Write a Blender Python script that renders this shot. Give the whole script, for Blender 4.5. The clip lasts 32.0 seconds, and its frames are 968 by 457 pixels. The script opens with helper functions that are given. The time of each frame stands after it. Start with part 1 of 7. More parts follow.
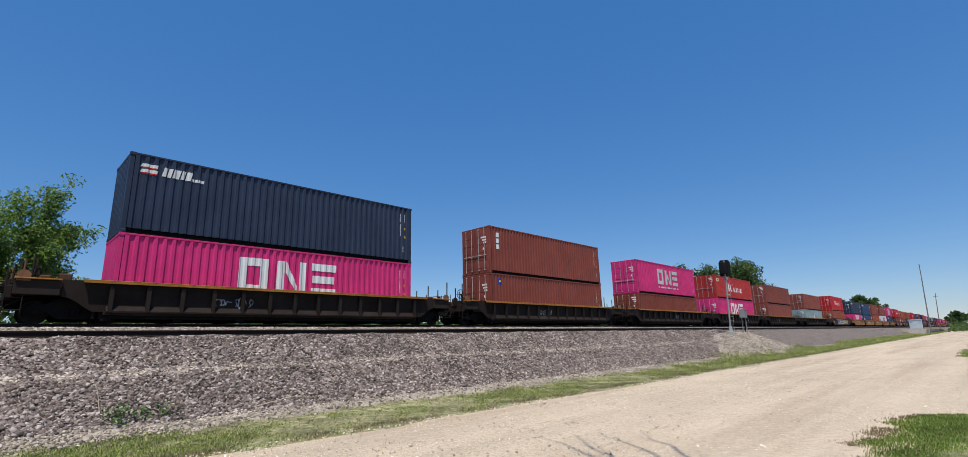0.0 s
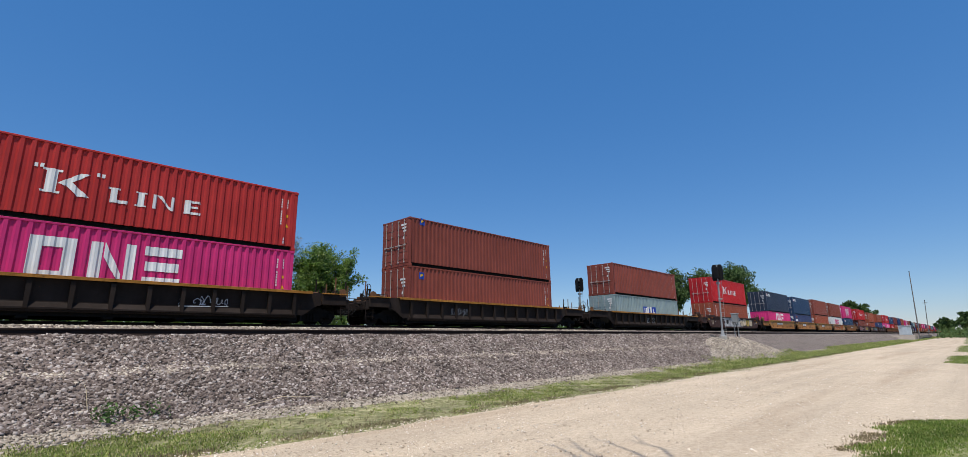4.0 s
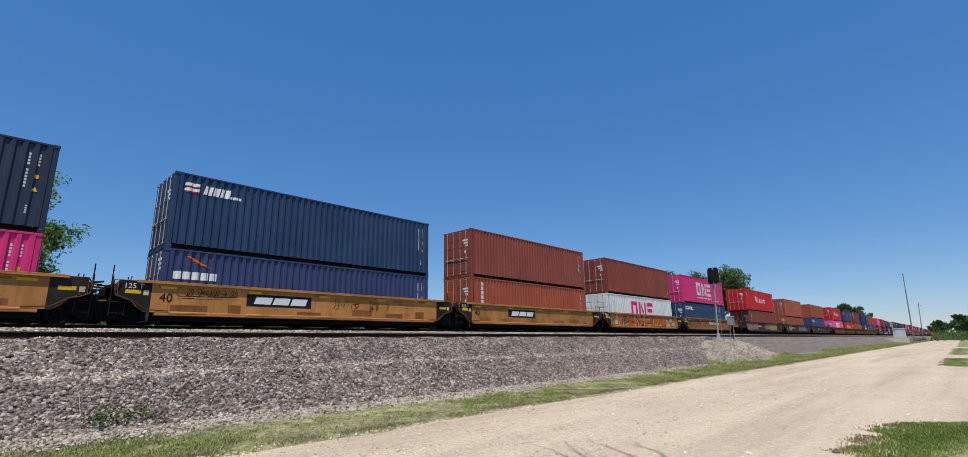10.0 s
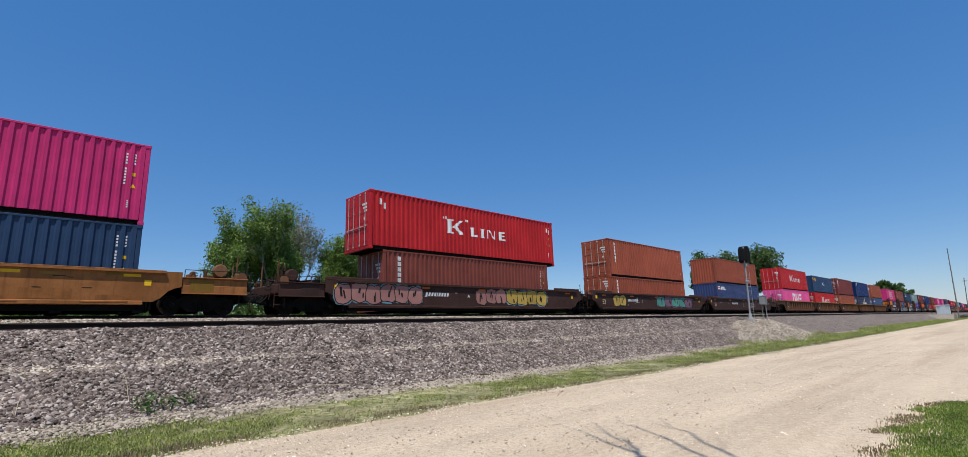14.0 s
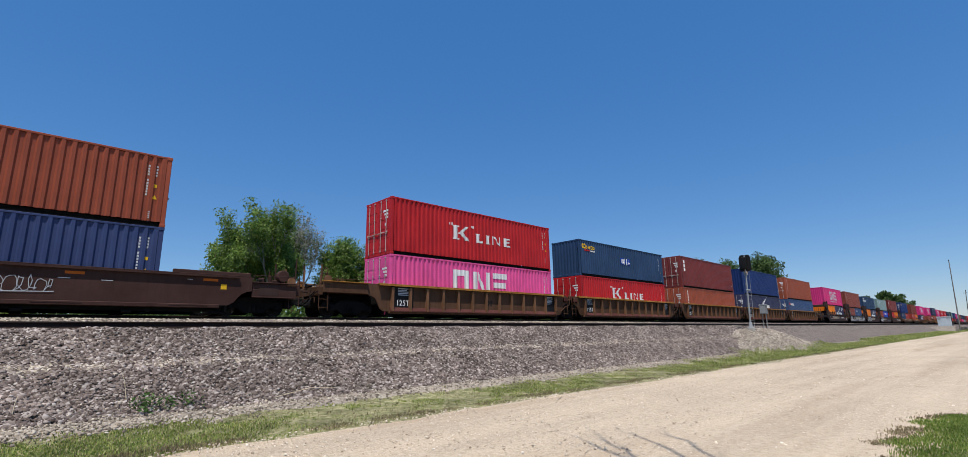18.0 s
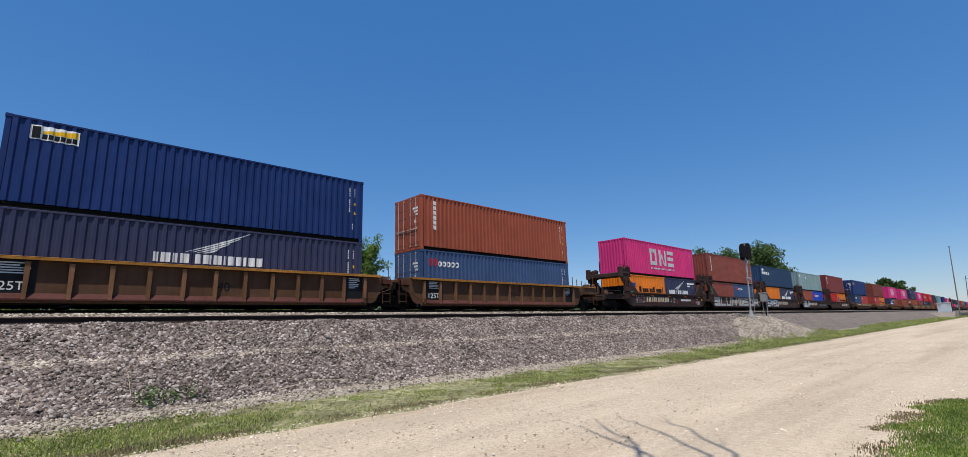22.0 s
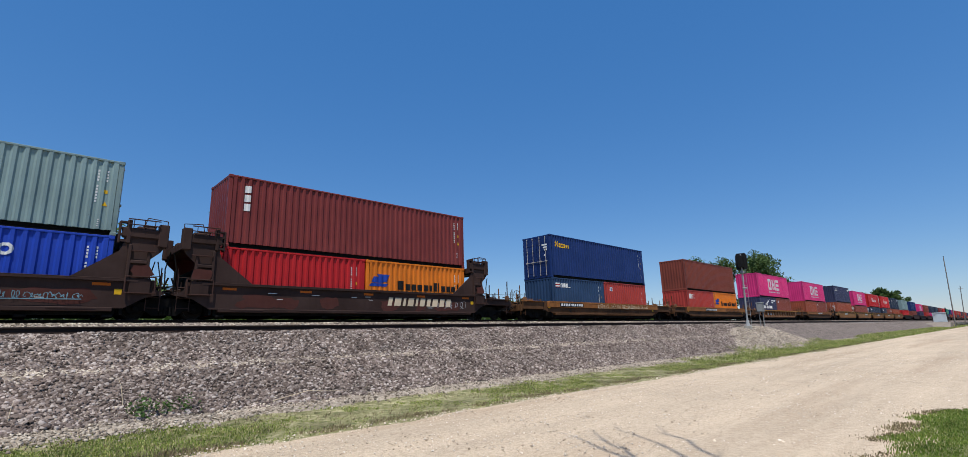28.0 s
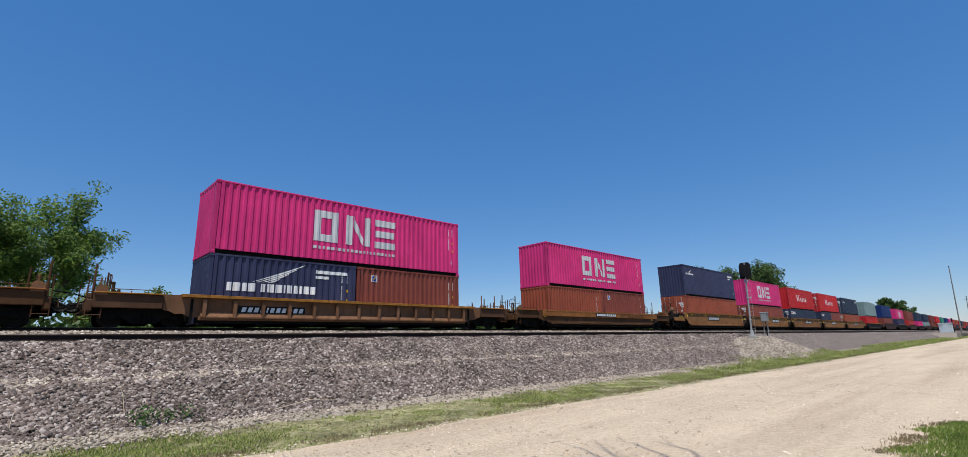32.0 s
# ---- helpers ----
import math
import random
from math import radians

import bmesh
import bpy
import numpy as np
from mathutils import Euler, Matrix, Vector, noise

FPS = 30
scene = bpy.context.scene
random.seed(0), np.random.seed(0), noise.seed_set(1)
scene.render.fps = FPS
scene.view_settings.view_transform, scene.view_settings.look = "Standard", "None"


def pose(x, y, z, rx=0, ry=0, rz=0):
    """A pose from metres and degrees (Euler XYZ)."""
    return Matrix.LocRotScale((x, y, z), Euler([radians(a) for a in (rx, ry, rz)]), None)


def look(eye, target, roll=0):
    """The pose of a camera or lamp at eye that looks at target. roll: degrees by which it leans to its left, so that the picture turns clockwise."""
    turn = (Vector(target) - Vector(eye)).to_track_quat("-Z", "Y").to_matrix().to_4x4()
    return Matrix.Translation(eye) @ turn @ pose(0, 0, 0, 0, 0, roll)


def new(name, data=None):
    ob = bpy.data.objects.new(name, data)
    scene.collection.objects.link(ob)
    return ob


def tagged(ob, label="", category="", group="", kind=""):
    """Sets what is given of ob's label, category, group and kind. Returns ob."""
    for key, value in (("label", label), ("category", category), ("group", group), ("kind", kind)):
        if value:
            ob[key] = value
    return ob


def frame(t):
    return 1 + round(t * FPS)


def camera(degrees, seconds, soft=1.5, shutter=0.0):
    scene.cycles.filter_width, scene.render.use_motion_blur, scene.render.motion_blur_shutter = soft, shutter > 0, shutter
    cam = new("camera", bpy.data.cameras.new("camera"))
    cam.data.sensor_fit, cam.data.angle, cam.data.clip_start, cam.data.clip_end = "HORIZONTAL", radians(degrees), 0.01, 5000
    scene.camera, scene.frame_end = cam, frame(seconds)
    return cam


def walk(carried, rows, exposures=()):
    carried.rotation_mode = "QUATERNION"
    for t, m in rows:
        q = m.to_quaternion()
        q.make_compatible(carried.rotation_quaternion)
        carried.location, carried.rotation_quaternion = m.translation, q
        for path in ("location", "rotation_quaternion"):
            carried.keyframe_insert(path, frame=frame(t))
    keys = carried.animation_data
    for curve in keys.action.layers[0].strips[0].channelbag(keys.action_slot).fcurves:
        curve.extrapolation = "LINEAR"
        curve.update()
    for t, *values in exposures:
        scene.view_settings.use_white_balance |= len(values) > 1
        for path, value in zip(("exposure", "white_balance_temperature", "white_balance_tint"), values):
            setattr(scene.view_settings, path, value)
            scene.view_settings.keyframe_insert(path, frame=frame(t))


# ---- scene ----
cam = camera(89.32, 32.0, soft=0.48)
EYE = Vector((0.0, 0.0, 1.6))


def aim(az, pitch, roll):
    """Pose of the hand-held camera: bearing from the track's normal, tilt up and lean, in degrees."""
    a, p = radians(az), radians(pitch)
    way = Vector((math.sin(a) * math.cos(p), math.cos(a) * math.cos(p), math.sin(p)))
    return look(EYE, EYE + way, roll)


walk(cam, [
    (0.0, aim(45.58, 12.83, -1.55)), (0.5, aim(45.66, 12.87, -1.44)), (1.0, aim(45.85, 12.97, -1.41)),
    (1.5, aim(46.11, 13.01, -1.40)), (2.0, aim(46.27, 12.97, -1.38)), (2.5, aim(46.33, 12.98, -1.37)),
    (3.0, aim(46.32, 13.02, -1.30)), (3.5, aim(46.26, 13.09, -1.02)), (5.5, aim(46.23, 12.86, -0.94)),
    (6.0, aim(46.26, 12.91, -0.97)), (6.5, aim(46.29, 12.95, -1.05)), (7.0, aim(46.32, 13.13, -0.85)),
    (7.5, aim(46.38, 13.33, -0.60)), (8.0, aim(46.49, 13.63, -0.66)), (8.5, aim(46.57, 13.84, -0.62)),
    (9.0, aim(46.70, 13.80, -0.72)), (9.5, aim(46.81, 13.76, -1.00)), (10.0, aim(46.69, 13.35, -1.04)),
    (10.5, aim(46.41, 12.91, -1.22)), (11.0, aim(46.09, 12.64, -1.49)), (11.5, aim(45.76, 12.47, -1.64)),
    (12.0, aim(45.55, 12.12, -1.81)), (12.5, aim(45.16, 11.88, -2.02)), (13.0, aim(44.59, 11.59, -2.09)),
    (13.5, aim(43.68, 11.54, -1.99)), (14.0, aim(43.71, 11.63, -1.93)), (14.5, aim(43.88, 11.74, -1.87)),
    (16.5, aim(43.53, 11.99, -1.55)), (17.0, aim(43.53, 12.12, -1.48)), (17.5, aim(43.57, 12.17, -1.29)),
    (18.0, aim(43.62, 12.19, -1.07)), (18.5, aim(43.61, 12.11, -1.01)), (19.0, aim(43.57, 12.04, -0.96)),
    (19.5, aim(43.48, 11.93, -0.94)), (20.0, aim(43.52, 11.83, -0.92)), (20.5, aim(43.57, 11.75, -1.02)),
    (21.0, aim(43.59, 11.55, -1.18)), (21.5, aim(43.59, 11.32, -1.42)), (22.0, aim(43.57, 11.17, -1.69)),
    (22.5, aim(43.52, 11.24, -1.93)), (23.0, aim(43.43, 11.50, -1.85)), (23.5, aim(43.45, 11.88, -1.73)),
    (24.0, aim(43.51, 12.11, -1.59)), (24.5, aim(43.59, 12.19, -1.70)), (25.0, aim(43.69, 12.15, -1.91)),
    (25.5, aim(43.73, 12.15, -1.95)), (27.5, aim(44.01, 12.20, -1.63)), (28.0, aim(43.99, 12.28, -1.70)),
    (28.5, aim(43.94, 12.41, -1.68)), (29.0, aim(43.88, 12.59, -1.65)), (29.5, aim(43.82, 12.81, -1.66)),
    (30.0, aim(43.89, 12.86, -1.68)), (30.5, aim(43.95, 12.90, -1.83)), (31.0, aim(43.88, 13.05, -1.92)),
    (31.5, aim(43.77, 13.17, -1.69)), (32.0, aim(43.70, 13.29, -1.50))])


# ---- light ----
SUN_WAY = Vector((-0.30, -0.26, 0.92)).normalized()    # towards the sun: high, behind the camera
world = bpy.data.worlds.new("clear_sky")
scene.world = world
world.use_nodes = True
wn = world.node_tree.nodes
sky = wn.new("ShaderNodeTexSky")
sky.sky_type, sky.sun_disc = "NISHITA", False
sky.sun_elevation = math.asin(SUN_WAY.z)
sky.sun_rotation = math.atan2(SUN_WAY.x, SUN_WAY.y)
sky.altitude, sky.air_density, sky.dust_density, sky.ozone_density = 0, 1.0, 0.0, 1.9
deep = wn.new("ShaderNodeHueSaturation")
deep.inputs["Saturation"].default_value, deep.inputs["Hue"].default_value = 1.17, 0.500
world.node_tree.links.new(sky.outputs[0], deep.inputs["Color"])
even = wn.new("ShaderNodeMix")
even.data_type = "RGBA"
even.inputs[0].default_value = 0.42
even.inputs[7].default_value = (0.18, 1.86, 5.75, 1)
world.node_tree.links.new(deep.outputs[0], even.inputs[6])
world.node_tree.links.new(even.outputs[2], wn["Background"].inputs[0])
wn["Background"].inputs[1].default_value = 0.113
sun = new("sun", bpy.data.lights.new("sun", "SUN"))
sun.data.energy, sun.data.angle, sun.data.color = 5.0, radians(0.53), (1.0, 0.95, 0.87)
sun.matrix_world = look(SUN_WAY * 60, (0, 0, 0))
scene.view_settings.exposure = 0.0

# ---- materials ----
def tree_of(name):
    m = bpy.data.materials.new(name)
    m.use_nodes = True
    t = m.node_tree
    return m, t, t.nodes["Principled BSDF"], t.nodes.new, t.links.new


def noise_of(t, scale, detail=4.0, rough=0.6, vec=None, stretch=None):
    n = t.nodes.new("ShaderNodeTexNoise")
    n.inputs["Scale"].default_value, n.inputs["Detail"].default_value = scale, detail
    n.inputs["Roughness"].default_value = rough
    if vec is not None:
        if stretch:
            mp = t.nodes.new("ShaderNodeMapping")
            mp.inputs["Scale"].default_value = stretch
            t.links.new(vec, mp.inputs[0])
            vec = mp.outputs[0]
        t.links.new(vec, n.inputs["Vector"])
    return n.outputs[0]


def ramp_of(t, value, stops):
    r = t.nodes.new("ShaderNodeValToRGB")
    r.color_ramp.elements[0].position, r.color_ramp.elements[1].position = stops[0][0], stops[-1][0]
    for i, (p, c) in enumerate(stops):
        e = r.color_ramp.elements[i] if i < 1 else (r.color_ramp.elements[-1] if i == len(stops) - 1 else r.color_ramp.elements.new(p))
        e.color = (*c, 1) if len(c) == 3 else c
    t.links.new(value, r.inputs[0])
    return r.outputs[0]


def mix_of(t, fac, a, b, kind="MIX"):
    n = t.nodes.new("ShaderNodeMix")
    n.data_type, n.blend_type = "RGBA", kind
    for sock, v in ((n.inputs[0], fac), (n.inputs[6], a), (n.inputs[7], b)):
        if hasattr(v, "is_linked"):
            t.links.new(v, sock)
        elif isinstance(v, tuple):
            sock.default_value = (*v, 1)
        else:
            sock.default_value = v
    return n.outputs[2]


def grey(v):
    return (v, v, v)


def bump_of(t, shader, height, strength, distance):
    b = t.nodes.new("ShaderNodeBump")
    b.inputs["Strength"].default_value, b.inputs["Distance"].default_value = strength, distance
    t.links.new(height, b.inputs["Height"])
    t.links.new(b.outputs[0], shader.inputs["Normal"])


MATS = {}


def paint(name, rgb, rough=0.5, fade=0.22, rust=0.35, scale=1.0, metal=0.0):
    """Weathered paint on steel: sun fading, run-down grime, rust spots, pale scuffs, fine relief."""
    if name in MATS:
        return MATS[name]
    m, t, sh, nn, ln = tree_of(name)
    tone = nn("ShaderNodeObjectInfo").outputs["Random"]
    shift = nn("ShaderNodeVectorMath")
    shift.operation = "MULTIPLY_ADD"
    ln(tone, shift.inputs[0])
    shift.inputs[1].default_value = (61.0, 37.0, 83.0)
    ln(nn("ShaderNodeTexCoord").outputs["Object"], shift.inputs[2])
    co = shift.outputs[0]
    pale = tuple(min(1, c * 1.28 + 0.006) for c in rgb)
    deep = tuple(c * 0.72 for c in rgb)
    col = mix_of(t, ramp_of(t, noise_of(t, 0.7 * scale, 5, 0.6, co), [(0.35, grey(0)), (0.7, grey(1))]), deep, pale)
    col = mix_of(t, 1 - fade * 2, col, rgb)
    streak = ramp_of(t, noise_of(t, 2.2 * scale, 6, 0.65, co, (3.0, 3.0, 0.22)), [(0.50, grey(0)), (0.72, grey(1))])
    col = mix_of(t, mult_of(t, streak, min(1.0, 0.75 * rust)), col, tuple(c * 0.45 + 0.004 for c in rgb))
    scuff = ramp_of(t, noise_of(t, 1.6 * scale, 7, 0.75, co, (1.6, 1.6, 0.55)), [(0.66, grey(0)), (0.74, grey(1))])
    col = mix_of(t, mult_of(t, scuff, 0.5 * min(1.0, rust)), col, tuple(c * 0.7 + 0.10 for c in rgb))
    if rust > 0.55:
        blot = ramp_of(t, noise_of(t, 1.5 * scale, 9, 0.72, co), [(0.46, grey(0)), (0.66, grey(1))])
        col = mix_of(t, mult_of(t, blot, min(0.75, rust - 0.35)), col, tuple(c * 0.5 + d for c, d in zip(rgb, (0.022, 0.010, 0.006))))
    spots = ramp_of(t, noise_of(t, 9 * scale, 8, 0.7, co), [(0.63, grey(0)), (0.70, grey(1))])
    col = mix_of(t, mult_of(t, spots, min(1.0, rust)), col, (0.10, 0.042, 0.022))
    hs = nn("ShaderNodeHueSaturation")
    ln(ramp_of(t, tone, [(0.0, grey(0.88)), (1.0, grey(1.1))]), hs.inputs["Value"])
    ln(col, hs.inputs["Color"])
    ln(hs.outputs[0], sh.inputs["Base Color"])
    ln(ramp_of(t, noise_of(t, 5, 4, 0.6, co), [(0.3, grey(max(0, rough - 0.12))), (0.7, grey(rough + 0.15))]), sh.inputs["Roughness"])
    sh.inputs["Metallic"].default_value = metal
    sh.inputs["Specular IOR Level"].default_value = 0.22 if name in PAINTS else 0.12
    bump_of(t, sh, noise_of(t, 22, 5, 0.6, co), 0.22, 0.01)
    MATS[name] = m
    return m


def mult_of(t, sock, k):
    n = t.nodes.new("ShaderNodeMath")
    n.operation = "MULTIPLY"
    t.links.new(sock, n.inputs[0])
    n.inputs[1].default_value = k
    return n.outputs[0]


def ground_mat(name, tones, scale, bump, rough=0.95, cells=0.0, big=0.08, uneven=(0.78, 1.16)):
    """Earthy ground in world metres: patches, grain, optional stony cells."""
    m, t, sh, nn, ln = tree_of(name)
    co = nn("ShaderNodeTexCoord").outputs["Object"]
    fine = noise_of(t, scale, 8, 0.7, co)
    col = ramp_of(t, fine, [(0.28 + 0.44 * i / (len(tones) - 1), c) for i, c in enumerate(tones)])
    patch = ramp_of(t, noise_of(t, big, 5, 0.6, co), [(0.35, grey(uneven[0])), (0.65, grey(uneven[1]))])
    col = mix_of(t, 1.0, col, patch, "MULTIPLY")
    h = fine
    if cells:
        v = nn("ShaderNodeTexVoronoi")
        v.inputs["Scale"].default_value = cells
        ln(co, v.inputs["Vector"])
        col = mix_of(t, 0.75, col, ramp_of(t, v.outputs["Color"], [(0.1, tones[0]), (0.5, tones[len(tones) // 2]), (0.95, tones[-1])]))
        h = v.outputs["Distance"]
    ln(col, sh.inputs["Base Color"])
    sh.inputs["Roughness"].default_value = rough
    sh.inputs["Specular IOR Level"].default_value = 0.15
    bump_of(t, sh, h, bump, 0.03)
    return m


def island_mat(name, tones, rough=0.9, spec=0.2, back=0.0):
    """For heaps of small pieces in one mesh: every piece its own tone."""
    m, t, sh, nn, ln = tree_of(name)
    r = nn("ShaderNodeNewGeometry").outputs["Random Per Island"]
    col = ramp_of(t, r, [(i / (len(tones) - 1), c) for i, c in enumerate(tones)])
    co = nn("ShaderNodeTexCoord").outputs["Object"]
    col = mix_of(t, 1.0, col, ramp_of(t, noise_of(t, 0.9, 6, 0.65, co), [(0.3, grey(0.62)), (0.7, grey(1.3))]), "MULTIPLY")
    ln(col, sh.inputs["Base Color"])
    sh.inputs["Roughness"].default_value = rough
    sh.inputs["Specular IOR Level"].default_value = spec
    if back:
        tr = nn("ShaderNodeBsdfTranslucent")
        ln(col, tr.inputs[0])
        mx = nn("ShaderNodeMixShader")
        mx.inputs[0].default_value = back
        ln(sh.outputs[0], mx.inputs[1])
        ln(tr.outputs[0], mx.inputs[2])
        ln(mx.outputs[0], t.nodes["Material Output"].inputs[0])
    return m


PAINTS = {
    "pink": (0.550, 0.029, 0.160), "pink_pale": (0.740, 0.090, 0.300), "navy": (0.023, 0.034, 0.064), "navy_teal": (0.019, 0.046, 0.105),
    "blue": (0.008, 0.026, 0.116), "blue_bright": (0.016, 0.058, 0.420), "blue_grey": (0.037, 0.070, 0.160), "blue_slate": (0.035, 0.052, 0.135),
    "brown": (0.205, 0.050, 0.035), "rust_brown": (0.290, 0.067, 0.034), "maroon": (0.165, 0.030, 0.028), "dark_brown": (0.190, 0.044, 0.028),
    "red": (0.430, 0.014, 0.018), "red_dull": (0.380, 0.028, 0.026), "red_orange": (0.365, 0.043, 0.034), "grey_blue": (0.215, 0.283, 0.293),
    "grey_green": (0.190, 0.270, 0.275), "white": (0.620, 0.645, 0.650), "orange": (0.680, 0.175, 0.012), "charcoal": (0.034, 0.037, 0.082),
    "green_teal": (0.040, 0.200, 0.140)}
for key, rgb in PAINTS.items():
    paint(key, rgb, rough=0.48, rust=0.40)
paint("car_yellow", (0.44, 0.195, 0.058), 0.6, 0.42, 0.7)
paint("car_amber", (0.27, 0.105, 0.030), 0.65, 0.45, 1.0)
paint("car_olive", (0.088, 0.041, 0.018), 0.75, 0.45, 0.9)
paint("car_rusty", (0.33, 0.132, 0.042), 0.65, 0.45, 1.0)
paint("car_rib", (0.18, 0.088, 0.045), 0.7, 0.45, 0.8)
paint("car_dull", (0.27, 0.125, 0.045), 0.7, 0.45, 1.1)
paint("car_coal", (0.020, 0.017, 0.014), 0.7, 0.4, 0.6)
paint("flange_yellow", (0.38, 0.168, 0.032), 0.6, 0.45, 1.2)
paint("car_dark", (0.022, 0.015, 0.012), 0.75, 0.4, 0.5)
paint("car_brown", (0.058, 0.028, 0.022), 0.7, 0.35, 0.5)
paint("car_tan", (0.092, 0.046, 0.025), 0.7, 0.45, 0.7)
paint("car_bark", (0.044, 0.025, 0.021), 0.7, 0.35, 0.5)
# near-black undercarriage tones: the shade beneath the cars is set into the colour
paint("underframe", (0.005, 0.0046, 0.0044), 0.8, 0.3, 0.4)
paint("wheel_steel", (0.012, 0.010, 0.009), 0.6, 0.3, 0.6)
paint("rod_steel", (0.38, 0.35, 0.33), 0.45, 0.2, 0.3)
paint("signal_black", (0.010, 0.010, 0.011), 0.6, 0.2, 0.05)
paint("mast_silver", (0.36, 0.37, 0.37), 0.45, 0.2, 0.1, 1.0, 0.3)
paint("box_grey", (0.22, 0.23, 0.235), 0.5, 0.25, 0.3)
paint("cabinet_white", (0.50, 0.56, 0.60), 0.5, 0.2, 0.1)
paint("concrete", (0.42, 0.40, 0.36), 0.9, 0.4, 0.1)
paint("rail_rust", (0.026, 0.016, 0.013), 0.7, 0.3, 0.5)
paint("rail_top", (0.20, 0.19, 0.18), 0.35, 0.1, 0.1, 1.0, 0.8)
paint("sleeper", (0.060, 0.048, 0.040), 0.95, 0.5, 0.2)
paint("pole_wood", (0.17, 0.16, 0.15), 0.9, 0.4, 0.1)
paint("ink_white", (0.66, 0.67, 0.67), 0.5, 0.2, 0.15)
paint("ink_worn", (0.46, 0.46, 0.45), 0.7, 0.45, 1.3, 2.2)
paint("ink_grey", (0.48, 0.49, 0.51), 0.5, 0.3, 0.2)
paint("ink_black", (0.012, 0.012, 0.013), 0.5, 0.1, 0.05)
paint("ink_red", (0.42, 0.02, 0.02), 0.5, 0.2, 0.1)
paint("ink_yellow", (0.72, 0.42, 0.02), 0.5, 0.2, 0.1)
paint("ink_ochre", (0.46, 0.31, 0.07), 0.6, 0.35, 0.4)
paint("ink_blue", (0.015, 0.05, 0.30), 0.5, 0.2, 0.1)
paint("ink_magenta", (0.56, 0.02, 0.15), 0.5, 0.2, 0.1)
paint("ink_cream", (0.58, 0.47, 0.33), 0.6, 0.3, 0.1)
paint("ink_teal", (0.09, 0.27, 0.22), 0.6, 0.3, 0.1)
paint("ink_mauve", (0.20, 0.11, 0.16), 0.6, 0.3, 0.1)
paint("ink_orange", (0.52, 0.115, 0.012), 0.6, 0.3, 0.1)
paint("ink_rose", (0.36, 0.17, 0.15), 0.6, 0.3, 0.1)
paint("ink_sky", (0.14, 0.27, 0.33), 0.6, 0.3, 0.1)
M = MATS
M["ballast"] = ground_mat("ballast", [(0.014, 0.011, 0.009), (0.070, 0.056, 0.048), (0.180, 0.146, 0.126), (0.34, 0.285, 0.252)], 22, 1.0, cells=12.0, big=0.6)
M["gravel_road"] = ground_mat("gravel_road", [(0.385, 0.302, 0.214), (0.535, 0.429, 0.311), (0.615, 0.505, 0.380)], 14, 0.5, cells=0, big=0.22, uneven=(0.94, 1.04))
def road_tracks(m):
    t = m.node_tree
    co = t.nodes.new("ShaderNodeTexCoord").outputs["Object"]
    sh = t.nodes["Principled BSDF"]
    col = sh.inputs["Base Color"].links[0].from_socket
    lanes = ramp_of(t, noise_of(t, 1.0, 4, 0.6, co, (0.035, 0.75, 1.0)), [(0.36, grey(0.86)), (0.60, grey(1.05))])
    soil = ramp_of(t, noise_of(t, 0.16, 6, 0.65, co, (0.25, 2.2, 1.0)), [(0.50, grey(0)), (0.68, grey(1))])
    col = mix_of(t, 1.0, col, lanes, "MULTIPLY")
    col = mix_of(t, mult_of(t, soil, 0.8), col, (0.38, 0.282, 0.192))
    speck = ramp_of(t, noise_of(t, 55, 3, 0.6, co), [(0.33, grey(0.55)), (0.5, grey(1.0)), (0.72, grey(1.25))])
    t.links.new(mix_of(t, 0.8, col, speck, "MULTIPLY"), sh.inputs["Base Color"])


road_tracks(M["gravel_road"])
M["dirt"] = ground_mat("dirt", [(0.20, 0.166, 0.13), (0.33, 0.278, 0.222), (0.45, 0.39, 0.315)], 9, 0.5, big=0.5)
M["turf"] = ground_mat("turf", [(0.070, 0.090, 0.028), (0.22, 0.21, 0.10), (0.46, 0.40, 0.26)], 7, 0.9, big=0.9, uneven=(0.65, 1.3))
M["pale_gravel"] = ground_mat("pale_gravel", [(0.12, 0.10, 0.085), (0.25, 0.215, 0.18), (0.36, 0.315, 0.265)], 30, 0.9, cells=16.0, big=0.7)
M["stones"] = island_mat("stones", [(0.050, 0.037, 0.032), (0.110, 0.084, 0.073), (0.155, 0.120, 0.105), (0.198, 0.158, 0.139), (0.258, 0.212, 0.189), (0.46, 0.405, 0.37)])
M["pebbles"] = island_mat("pebbles", [(0.34, 0.265, 0.19), (0.56, 0.46, 0.35), (0.66, 0.56, 0.44), (0.76, 0.69, 0.60)])
M["pale_stones"] = island_mat("pale_stones", [(0.11, 0.09, 0.07), (0.27, 0.224, 0.175), (0.40, 0.338, 0.27), (0.54, 0.475, 0.395)])
M["grass"] = island_mat("grass", [(0.10, 0.145, 0.026), (0.23, 0.30, 0.06), (0.35, 0.39, 0.11), (0.54, 0.47, 0.25)], 0.6, 0.3, 0.3)
M["straw"] = island_mat("straw", [(0.13, 0.10, 0.055), (0.22, 0.17, 0.10), (0.32, 0.26, 0.16), (0.17, 0.18, 0.06)], 0.8, 0.2, 0.2)
M["lawn"] = island_mat("lawn", [(0.09, 0.155, 0.022), (0.16, 0.255, 0.034), (0.22, 0.31, 0.05), (0.36, 0.36, 0.12)], 0.6, 0.3, 0.3)
